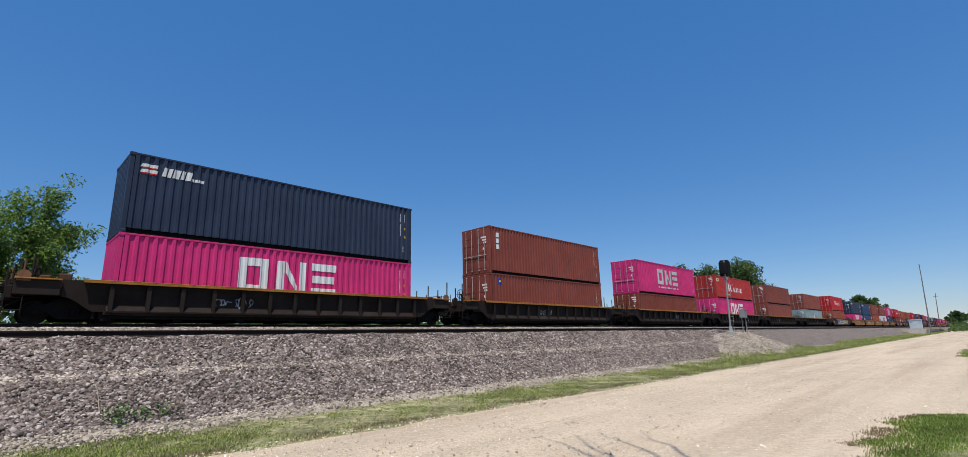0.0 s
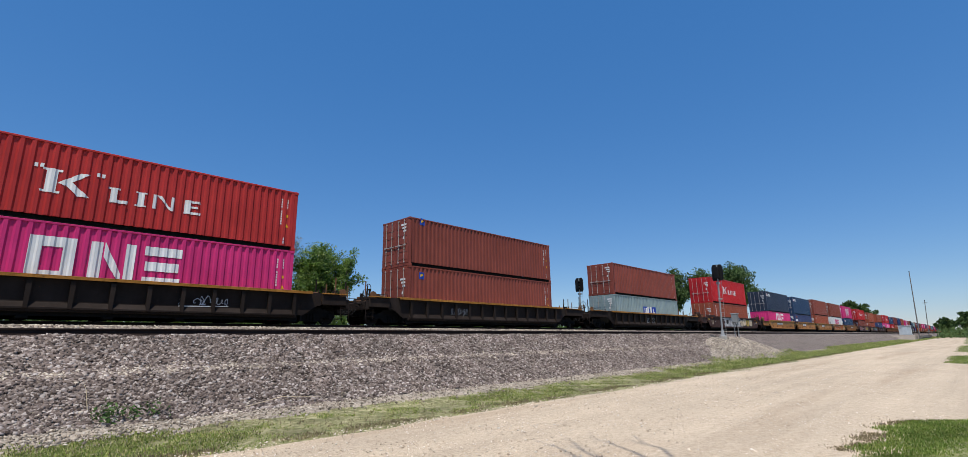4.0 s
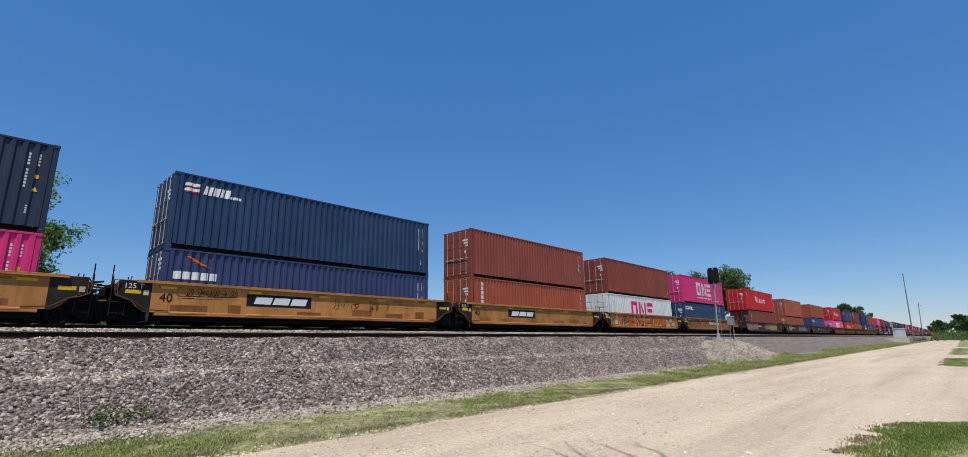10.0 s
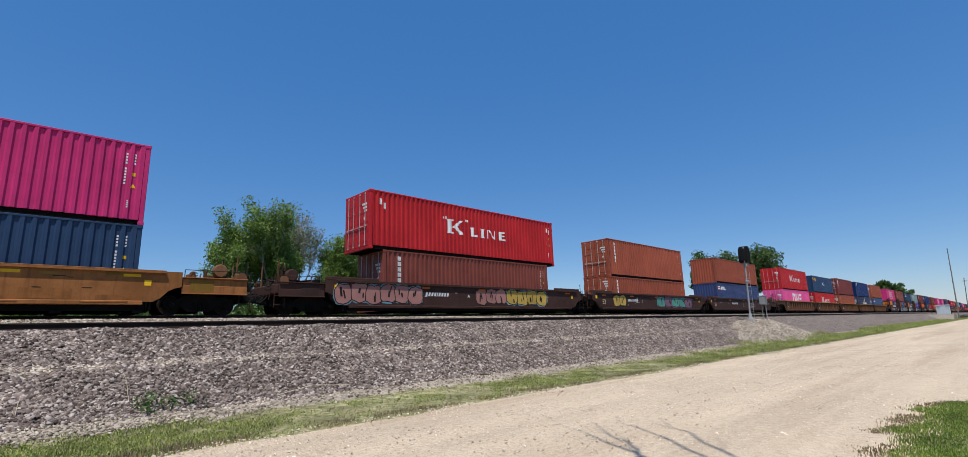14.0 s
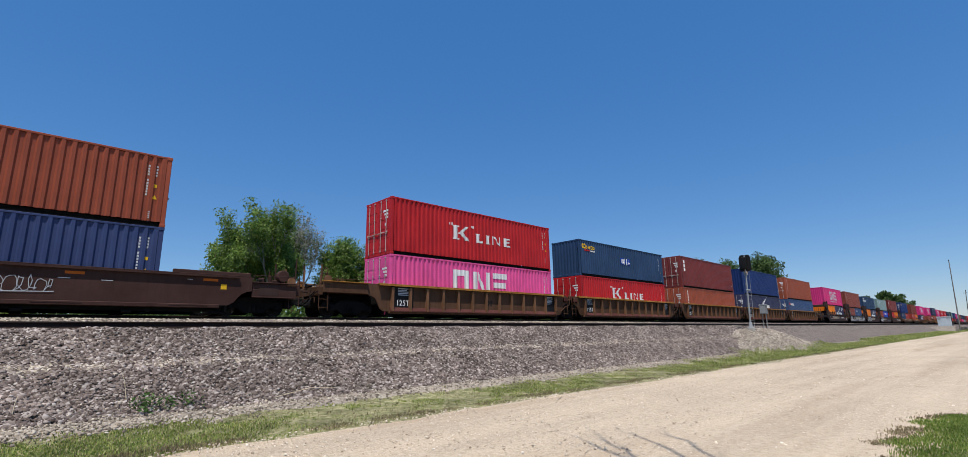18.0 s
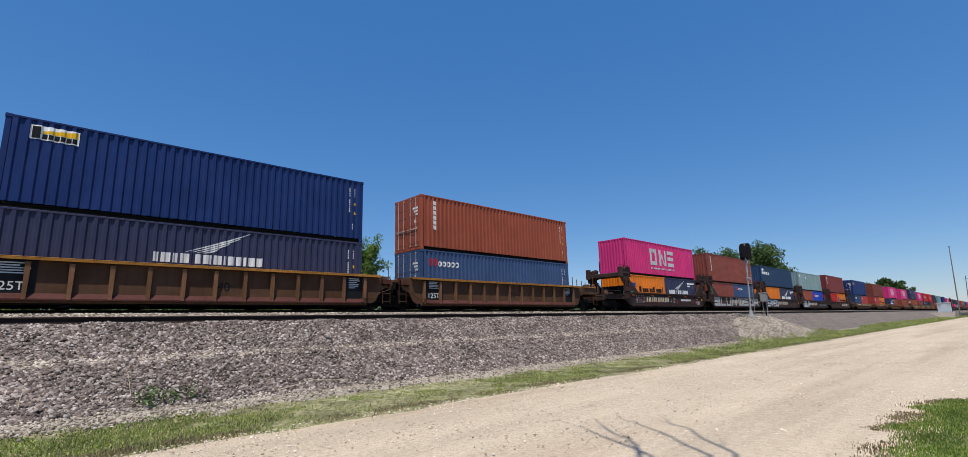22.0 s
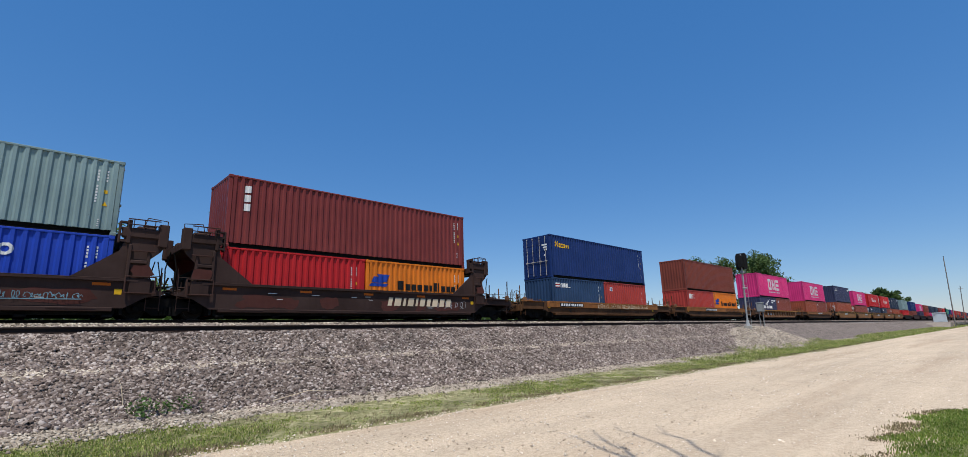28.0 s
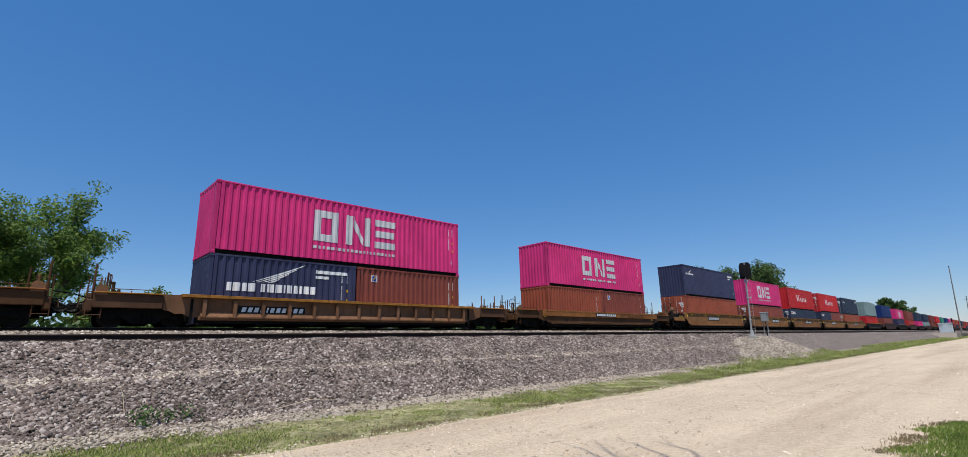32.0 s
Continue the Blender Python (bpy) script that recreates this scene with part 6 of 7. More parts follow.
def spread(n, x0, x1, power=1.8):
    """Places along x, denser near the camera."""
    return x0 + (x1 - x0) * RNG.random(n) ** power


x, y = spread(100000, -1.5, 44, 1.6), RNG.uniform(12.05, 15.7, 100000)
z = ground_height(y) + RNG.uniform(-0.012, 0.03, len(x)) + 0.045 * wavy(x, y, 2.3, 0.5) + 0.03 * wavy(x, y, 6.1, 2.5) * (y < 15)
stones("ballast_stones", x, y, z, RNG.uniform(0.022, 0.049, len(x)) * (0.85 + 0.2 * wavy(x, y, 1.3, 2.0)), "stones", "loose angular ballast stones in grey and brown", "ballast")
x, y = spread(7000, -1, 36), RNG.uniform(18.4, 19.7, 7000)
stones("ballast_stones", x, y, ground_height(y) - 0.005, RNG.uniform(0.02, 0.040, len(x)), "pale_stones", "loose ballast stones between the two tracks", "ballast")
x, y = RNG.uniform(30, 54, 11000), RNG.uniform(10.5, 15.2, 11000)
keep = pile_height(x, y) > 0.06
stones("pile_stones", x[keep], y[keep], pile_height(x, y)[keep] - 0.04, RNG.uniform(0.02, 0.05, keep.sum()), "pale_stones", "pale loose gravel heaped round the signal base", "gravel")
x, y = spread(22000, -1, 36, 1.8), RNG.uniform(0.5, 8.7, 22000)
keep = (y > lawn_edge(x)) & (wavy(x, y, 0.8, 5.0) + 0.6 * wavy(x, y, 2.7, 1.0) > -0.5 + RNG.random(len(x)))
stones("road_pebbles", x[keep], y[keep], np.full(keep.sum(), 0.037), RNG.uniform(0.004, 0.011, keep.sum()) * (1 + 0.9 * (RNG.random(keep.sum()) > 0.95)), "pebbles", "scattered tan pebbles on the road", "gravel")
x, y = spread(2600, -1, 30, 1.5), 8.45 - 4.5 * RNG.random(2600) ** 2.0
keep = (y > lawn_edge(x) + 0.3) & (y < road_left(x) - 0.2) & (wavy(x, y, 0.7, 2.0) > -0.4 + 0.7 * RNG.random(2600))
stones("road_stones", x[keep], y[keep], np.full(keep.sum(), 0.042), RNG.uniform(0.007, 0.016, keep.sum()), "pebbles", "larger loose stones scattered on the road", "gravel")
# finer ledge gravel, its pale tone also standing for sun caught on the ledge
x = spread(6500, -1, 40)
y = RNG.normal(13.80, 0.13, 6500)
stones("ledge_gravel", x, y, ground_height(y) + 0.02 + 0.045 * wavy(x, y, 2.3, 0.5), RNG.uniform(0.014, 0.036, 6500), "pale_stones", "finer pale stone along the ledge of the bank", "ballast")
x = spread(6500, -1, 45)
y = RNG.normal(11.75, 0.42, 6500)
stones("verge_gravel", x, y, np.maximum(ground_height(y), 0.08) + 0.02, RNG.uniform(0.009, 0.028, 6500), "pale_stones", "pale gravel at the foot of the bank", "gravel")


def blades(name, x, y, z, h, w, material, label, category):
    """Grass blades, each a bent pair of triangles."""
    n = len(x)
    a = RNG.uniform(0, 6.28, n)
    lean = RNG.uniform(0.3, 1.3, n) * h
    b = RNG.uniform(0, 6.28, n)
    dx, dy = np.cos(a) * w / 2, np.sin(a) * w / 2
    lx, ly = np.cos(b) * lean, np.sin(b) * lean
    p = np.zeros((n, 5, 3))
    p[:, 0] = np.stack([x - dx, y - dy, z - 0.02], -1)
    p[:, 1] = np.stack([x + dx, y + dy, z - 0.02], -1)
    p[:, 2] = np.stack([x - dx * 0.7 + lx * 0.35, y - dy * 0.7 + ly * 0.35, z + h * 0.6], -1)
    p[:, 3] = np.stack([x + dx * 0.7 + lx * 0.35, y + dy * 0.7 + ly * 0.35, z + h * 0.6], -1)
    p[:, 4] = np.stack([x + lx, y + ly, z + h], -1)
    f = np.array([(0, 1, 3), (0, 3, 2), (2, 3, 4)])
    f = (f[None] + (np.arange(n) * 5)[:, None, None]).reshape(-1, 3)
    return tagged(part(name, raw_mesh(name, p.reshape(-1, 3), f), material), label, category, kind="stuff")


n = 125000
x, y = spread(n, -1.5, 70, 1.9), 8.5 + 3.3 * RNG.beta(1.5, 1.8, n)
lush = wavy(x, y, 1.9, 0.2) + wavy(x, y, 0.6, 4.0) + 0.5 * wavy(x, y, 5.3, 1.0)
keep = (y > road_left(x) - 0.12 + 0.5 * RNG.random(n) ** 2) & (lush > -0.66 + 0.42 * np.exp(-((x - 8.5) / 4.0) ** 2) + 0.6 * RNG.random(n) + 1.0 * np.clip((y - 10.4) / 1.2, 0, 1)) & (pile_height(x, y) < 0.5)
tall = np.clip(0.6 + 0.5 * lush[keep], 0.35, 1.3)
blades("verge_grass", x[keep], y[keep], ground_height(y[keep]), RNG.uniform(0.011, 0.030, keep.sum()) * tall, RNG.uniform(0.010, 0.020, keep.sum()), "grass", "ragged green grass verge beside the road", "grass")
x = spread(34000, -1, 60, 1.9)
y = np.where(RNG.random(34000) < 0.55, road_left(x) + RNG.normal(0.08, 0.16, 34000), RNG.uniform(8.9, 11.6, 34000))
keep = wavy(x, y, 1.4, 2.6) + 0.6 * wavy(x, y, 4.1, 0.6) > -0.35 + 0.6 * RNG.random(34000)
blades("dry_grass", x[keep], y[keep], np.maximum(ground_height(y[keep]), 0.03), RNG.uniform(0.010, 0.032, keep.sum()), RNG.uniform(0.008, 0.016, keep.sum()), "straw", "dry straw-coloured grass along the road's edge", "grass")
n = 24000
x, y = RNG.uniform(24, 74, n), 8.75 + 3.2 * RNG.beta(1.2, 1.7, n)
keep = (pile_height(x, y) < 0.35) & (y > road_left(x) + 0.15 * RNG.random(n)) & (wavy(x, y, 0.9, 0.7) > -0.5 + 0.5 * RNG.random(n))
blades("verge_grass", x[keep], y[keep], ground_height(y[keep]), RNG.uniform(0.03, 0.10, keep.sum()), RNG.uniform(0.02, 0.045, keep.sum()), "grass", "green grass verge beyond the signal", "grass")
n = 26000
x, y = RNG.uniform(70, 330, n), RNG.uniform(8.8, 12.3, n)
blades("verge_grass", x, y, ground_height(y), RNG.uniform(0.15, 0.35, n), RNG.uniform(0.05, 0.1, n), "grass", "far green grass verge beside the road", "grass")
n = 115000
x = np.concatenate([RNG.uniform(6.0, 14.0, n), RNG.uniform(35.5, 51, 16000), RNG.uniform(58, 92, 10000)])
y = np.concatenate([RNG.uniform(-3.2, 1.8, n), RNG.uniform(-3, 1.4, 16000), RNG.uniform(-3, 1.4, 10000)])
edge_in = lawn_edge(x) - 0.12 + 0.16 * wavy(x, y, 2.9, 0.8) - y
keep = (edge_in > 0) & (edge_in / 0.25 + 0.2 * wavy(x, y, 1.3, 0.4) + 0.3 * wavy(x, y, 3.7, 1.4) > RNG.random(len(x)))
x, y = x[keep], y[keep]
blades("lawn_grass", x, y, np.full(len(x), 0.07), RNG.uniform(0.008, 0.021, len(x)) * np.clip(0.75 + 0.45 * wavy(x, y, 1.6, 0.5), 0.3, 1.3), np.where(x < 20, 0.010, 0.022), "lawn", "short bright green grass blades", "grass")
x = RNG.uniform(6.0, 14.5, 9000)
y = lawn_edge(x) + RNG.normal(-0.12, 0.12, 9000)
keep = wavy(x, y, 2.1, 3.0) > -0.3 + 0.8 * RNG.random(9000)
blades("dry_grass", x[keep], y[keep], np.full(keep.sum(), 0.045), RNG.uniform(0.008, 0.022, keep.sum()), RNG.uniform(0.008, 0.016, keep.sum()), "straw", "dry brown grass and roots at the lawn's edge", "grass")
x, y = RNG.uniform(33, 56, 16000), RNG.uniform(9.6, 12.6, 16000)
keep = (pile_height(x, y) < 0.16 + 0.25 * RNG.random(16000)) & (wavy(x, y, 0.9, 2.0) > -0.5 + RNG.random(16000))
x, y = x[keep], y[keep]
blades("pile_weeds", x, y, np.maximum(pile_height(x, y), ground_height(y)), RNG.uniform(0.05, 0.2, len(x)), RNG.uniform(0.012, 0.03, len(x)), "grass", "green weeds at the foot of the gravel heap", "grass")

# weed clump on the bank and dry stalks
weed = empty("weed_clump", (2.35, 12.25, 0.2), "green leafy weed growing at the foot of the ballast", "weed")
for k in range(4):
    a, r = k * 2.1, 0.12 + 0.09 * k
    wx, wy = r * math.cos(a) * 1.5, r * math.sin(a) * 0.5
    p = np.array([wx, wy, 0.02])
    m = 60
    t = RNG.random(m)
    sx, sy, sz = wx + RNG.normal(0, 0.10, m), wy + RNG.normal(0, 0.07, m), 0.02 + t * RNG.uniform(0.15, 0.42)
    q = RNG.uniform(-1, 1, (m, 4, 3)) * 0.05 + np.stack([sx, sy, sz], -1)[:, None]
    q[:, 1] = q[:, 0] + RNG.uniform(-1, 1, (m, 3)) * 0.07
    q[:, 2] = q[:, 1] + RNG.uniform(-1, 1, (m, 3)) * 0.04
    q[:, 3] = q[:, 0] + RNG.uniform(-1, 1, (m, 3)) * 0.04
    part("leaf_tuft", raw_mesh("leaf_tuft", q.reshape(-1, 3), np.arange(m * 4).reshape(m, 4)), "weed_leaf", weed)["kind"] = "stuff"
for x0, y0, z0, x1, y1, z1 in ((1.9, 12.6, 0.5, 1.75, 12.7, 1.0), (4.6, 12.3, 0.35, 6.6, 12.2, 0.3), (0.2, 12.4, 0.3, 0.25, 12.45, 0.7)):
    stalk = part("dry_stalk", Shape().rod((x0, y0, z0 - 0.15), ((x0 + x1) / 2, (y0 + y1) / 2, (z0 + z1) / 2 + 0.06), 0.008, 5).rod(((x0 + x1) / 2, (y0 + y1) / 2, (z0 + z1) / 2 + 0.06), (x1, y1, z1), 0.006, 5, 0.002), "ink_cream")
    tagged(stalk, "thin dry bleached plant stalk on the ballast", "stalk")

# ---- tracks ----
def rail_bar(x0, x1, y, top):
    pr = [(-0.068, 0), (0.068, 0), (0.068, 0.012), (0.012, 0.03), (0.010, 0.125), (0.036, 0.135), (0.037, 0.165), (0.028, 0.171), (-0.028, 0.171), (-0.037, 0.165), (-0.036, 0.135), (-0.010, 0.125), (-0.012, 0.03), (-0.068, 0.012)]
    n = len(pr)
    vs = [(x, y + a, top - 0.171 + b) for x in (x0, x1) for a, b in pr]
    return Shape().add(vs, [(i, (i + 1) % n, (i + 1) % n + n, i + n) for i in range(n)] + [tuple(range(n)), tuple(range(2 * n - 1, n - 1, -1))])


NEAR_Y, NEAR_Z = 16.86, 2.10
for cy, top, words in ((NEAR_Y, NEAR_Z, "rusty rails of the empty near track"), (TRAIN_Y, RAIL_Z + RAIL_TOP, "rails under the moving train")):
    track = empty("track", (0, cy, top - 0.171), words, "railway track")
    for s in (-1, 1):
        part("rail", rail_bar(-250, 2500, s * 0.755, 0.171), "rail_rust", track, "long rusty steel rail")
        part("rail_head", Shape().box(-250, 2500, s * 0.755 - 0.024, s * 0.755 + 0.024, 0.1715, 0.1735), "rail_top", track, "worn bright running surface")
    tie = shared("sleeper", lambda: Shape().box(-0.115, 0.115, -1.30, 1.30, -0.17, 0.0, 0.012))
    for k in range(130 if cy < 20 else 60):
        part("sleeper", tie, "sleeper", track, "", pose(-4 + 0.53 * k, random.uniform(-0.04, 0.04), -0.004, 0, 0, random.uniform(-1, 1)))
    rest = Shape()
    for k in range(300):
        xx = -4 + 0.53 * (130 if cy < 20 else 60) + 0.53 * k
        rest.box(xx - 0.115, xx + 0.115, -1.30, 1.30, -0.17, -0.004)
    tagged(part("far_sleepers", rest, "sleeper", track), kind="stuff")
    if cy < 20:
        clip = shared("rail_clip", lambda: Shape().box(-0.07, 0.07, -0.16, -0.06, 0.0, 0.03, 0.006).box(-0.018, 0.018, -0.10, -0.06, 0.03, 0.05))
        for k in range(90):
            part("tie_plate", clip, "rail_rust", track, "", (-4 + 0.53 * k, -0.755, 0.0))

# ---- signal, boxes and posts beside the track ----
def signal(x, y, z, height, label, back=False):
    s = empty("railway_signal", (x, y, z), label, "railway signal")
    s.matrix_world = pose(x, y, z, 0 if back else 2.0, 0, 0)
    part("base", Shape().box(-0.24, 0.24, -0.24, 0.24, -0.6, 0.10, 0.03), "concrete", s, "concrete footing")
    part("mast_flange", Shape().lathe([(0.10, 0.20), (0.14, 0.20), (0.16, 0.15), (0.55, 0.085)], 14, "z"), "mast_silver", s)
    part("mast", Shape().rod((0, 0, 0.2), (0, 0, height - 0.1), 0.055, 14), "mast_silver", s, "silver steel mast")
    hz = height - 0.72
    turn = 180 if back else 0
    head = part("signal_head", Shape().prism([(-0.34, -0.62), (0.34, -0.62), (0.42, -0.45), (0.42, 0.45), (0.30, 0.66), (-0.30, 0.66), (-0.42, 0.45), (-0.42, -0.45)], -0.03, 0.03), "signal_black", s, "black signal backboard", pose(0, 0, hz, 0, 0, 90 + turn))
    part("lamp_housing", Shape().box(-0.17, 0.17, 0.03, 0.36, -0.46, 0.46, 0.04), "signal_black", head)
    for k in (-0.28, 0.0, 0.28):
        part("hood", Shape().lathe([(-0.30, 0.095), (-0.30, 0.118), (-0.02, 0.125), (-0.02, 0.1)], 14, "y"), "signal_black", head, "", (0, 0, k))
    part("bracket", Shape().box(-0.11, 0.11, -0.13, 0.13, hz - 0.9, hz - 0.72, 0.02), "mast_silver", s)
    part("bracket", Shape().box(-0.08, 0.08, -0.2, 0.1, 2.9, 3.0, 0.02), "mast_silver", s)
    part("ladder", ladder_tall(height - 1.0), "mast_silver", s, "narrow steel ladder on the mast")
    return s


def ladder_tall(h):
    sh = Shape()
    for y in (-0.17, 0.17):
        sh.rod((0.34, y, 0.0), (0.20, y, h), 0.011, 6)
    k = 0.3
    while k < h:
        f = k / h
        sh.rod((0.34 - 0.14 * f, -0.17, k), (0.34 - 0.14 * f, 0.17, k), 0.008, 5)
        k += 0.32
    return sh


signal(40.8, 13.65, 1.62, 5.72, "silver mast railway signal with black head")
signal(39.0, 25.2, 1.7, 5.6, "black railway signal behind the far track", True)
post_box = empty("relay_box", (43.7, 13.5, 1.55), "small grey metal box on two steel legs", "relay box")
part("box_body", Shape().box(-0.18, 0.18, -0.24, 0.24, 1.24, 1.92, 0.02), "box_grey", post_box)
part("box_door", Shape().box(-0.20, -0.18, -0.21, 0.21, 1.28, 1.88, 0.008), "box_grey", post_box)
part("box_roof", Shape().prism([(-0.22, 1.92), (0.22, 1.92), (0.19, 1.98), (-0.19, 1.98)], -0.28, 0.28), "box_grey", post_box)
for y in (-0.14, 0.14):
    part("leg", Shape().rod((0, y, -0.5), (0, y, 1.26), 0.035, 8), "box_grey", post_box)
part("conduit", Shape().rod((0.1, 0.0, -0.4), (0.1, 0.0, 1.2), 0.03, 8), "underframe", post_box)

hut = empty("signal_bungalow", (172.0, 11.6, 1.42), "white metal trackside equipment hut", "equipment hut")
part("wall", Shape().box(-1.2, 1.2, -1.25, 1.25, 0.1, 2.25, 0.03), "cabinet_white", hut)
part("roof", Shape().prism([(-1.3, 2.25), (1.3, 2.25), (1.25, 2.38), (0, 2.48), (-1.25, 2.38)], -1.35, 1.35), "mast_silver", hut)
part("door", Shape().box(-1.24, -1.2, -0.5, 0.45, 0.2, 2.1, 0.01), "cabinet_white", hut)
part("footing", Shape().box(-1.3, 1.3, -1.3, 1.3, -1.5, 0.1, 0.03), "concrete", hut)
part("vent", Shape().box(-1.235, -1.2, 0.7, 1.05, 1.6, 1.95, 0.01), "mast_silver", hut)
hut_pad = tagged(part("gravel_pad", Shape().prism([(166, 0.0), (179, 0.0), (176.5, 1.42), (168.5, 1.42)], 9.6, 15.0), "pale_gravel"), "raised gravel pad under the equipment hut", "gravel", kind="structure")


def pole(x, y, z, height, lean, label, arms):
    p = empty("utility_pole", pose(x, y, z, 0, 0, 0), label, "utility pole")
    part("shaft", Shape().rod((0, 0, -0.6), (0, lean, height), 0.16, 12, 0.10), "pole_wood", p)
    for dz, w in arms:
        part("crossarm", Shape().box(-0.06, 0.06, -w, w, height - dz - 0.06, height - dz + 0.06, 0.01), "pole_wood", p, "", (0, lean, 0))
        for y2 in (-0.85, -0.3, 0.3, 0.85):
            part("insulator", shared("insulator", lambda: Shape().lathe([(0, 0.03), (0.04, 0.05), (0.08, 0.03), (0.12, 0.05), (0.16, 0.02)], 8, "z")), "concrete", p, "", (0, lean + y2 * w, height - dz + 0.06))
    part("pole_cap", Shape().lathe([(0, 0.13), (0.05, 0.14), (0.3, 0.05)], 10, "z"), "signal_black", p, "", (0, lean, height))
    return p


pole(186.0, 9.75, 0.3, 18.8, -0.7, "tall dark slender pole without wires", ())
pole(255.0, 10.6, 0.4, 13.8, -0.9, "grey wooden utility pole with a short crossarm", ((0.9, 0.7),))
stub = tagged(part("marker_post", Shape().rod((0, 0, -1.0), (0, 0, 4.4), 0.13, 10).rod((0, 0, 4.4), (0, 0, 4.55), 0.16, 10), "signal_black", None, "", (178.0, 10.6, 0.6)), "dark slim post beside the equipment hut", "post")
rail_fence = empty("guard_fence", (200, 10.2, 0.2), "low brown wooden rail fence by the road", "fence")
for k in range(14):
    part("post", shared("fence_post", lambda: Shape().box(-0.1, 0.1, -0.1, 0.1, -0.3, 1.0, 0.02)), "pole_wood", rail_fence, "", (k * 5.0, 0, 0))
for z in (0.5, 0.88):
    part("fence_rail", Shape().box(-0.3, 65.3, -0.17, -0.10, z, z + 0.16, 0.02), "pole_wood", rail_fence)
barn = empty("far_house", (520, 3.0, 0), "small distant white house with grey roof", "house")
part("wall", Shape().box(-4, 4, -3.2, 3.2, 0, 2.8, 0.02), "cabinet_white", barn)
part("roof", Shape().add([(-4.3, -3.7, 2.7), (4.3, -3.7, 2.7), (4.3, 3.7, 2.7), (-4.3, 3.7, 2.7), (-4.3, 0, 4.6), (4.3, 0, 4.6)], [(0, 1, 5, 4), (2, 3, 4, 5), (0, 4, 3), (1, 2, 5), (0, 3, 2, 1)]), "mast_silver", barn)
part("door", Shape().box(-4.05, -4.0, -0.5, 0.5, 0, 2.0, 0.01), "pole_wood", barn)
part("window", Shape().box(-4.05, -4.0, 1.4, 2.3, 0.9, 1.9, 0.01), "ink_black", barn)


# ---- trees ----
def limbs_of(rng, start, way, length, radius, depth, out, tips):
    """Branching limbs: lists of rods and the places where leaves sit."""
    steps = 3
    p, d = Vector(start), Vector(way).normalized()
    for i in range(steps):
        d = (d + Vector((rng.uniform(-1, 1), rng.uniform(-1, 1), rng.uniform(-0.4, 0.7))) * 0.22).normalized()
        q = p + d * (length / steps)
        r0, r1 = radius * (1 - 0.28 * i / steps), radius * (1 - 0.28 * (i + 1) / steps)
        out.append((p, q, r0, r1))
        if depth > 0 and i > 0:
            for _ in range(2):
                side = (d + Vector((rng.uniform(-1, 1), rng.uniform(-1, 1), rng.uniform(-0.3, 0.8))) * 0.95).normalized()
                limbs_of(rng, q, side, length * rng.uniform(0.55, 0.8), r1 * 0.6, depth - 1, out, tips)
        p = q
    tips.append(p)
    if depth < 2:
        tips.append((Vector(start) + p) / 2)


def leaves_mesh(seed, tips, count, spread_, size, squash=0.8):
    """Leaf sprays round the limb tips: small folded quads."""
    g = np.random.default_rng(seed)
    t = np.array([v[:] for v in tips])
    pick = t[g.integers(0, len(t), count)]
    off = g.normal(0, 1, (count, 3))
    off *= (spread_ * g.random(count) ** 0.6 / (np.linalg.norm(off, axis=1) + 1e-6))[:, None]
    off[:, 2] *= squash
    c = pick + off
    u = g.normal(0, 1, (count, 3))
    u /= np.linalg.norm(u, axis=1)[:, None]
    w = np.cross(u, g.normal(0, 1, (count, 3)))
    w /= np.linalg.norm(w, axis=1)[:, None] + 1e-6
    s = (size * g.uniform(0.6, 1.4, count))[:, None]
    q = np.stack([c - u * s, c + w * s * 0.45, c + u * s, c - w * s * 0.45], 1)
    return q.reshape(-1, 3), np.arange(count * 4).reshape(count, 4)


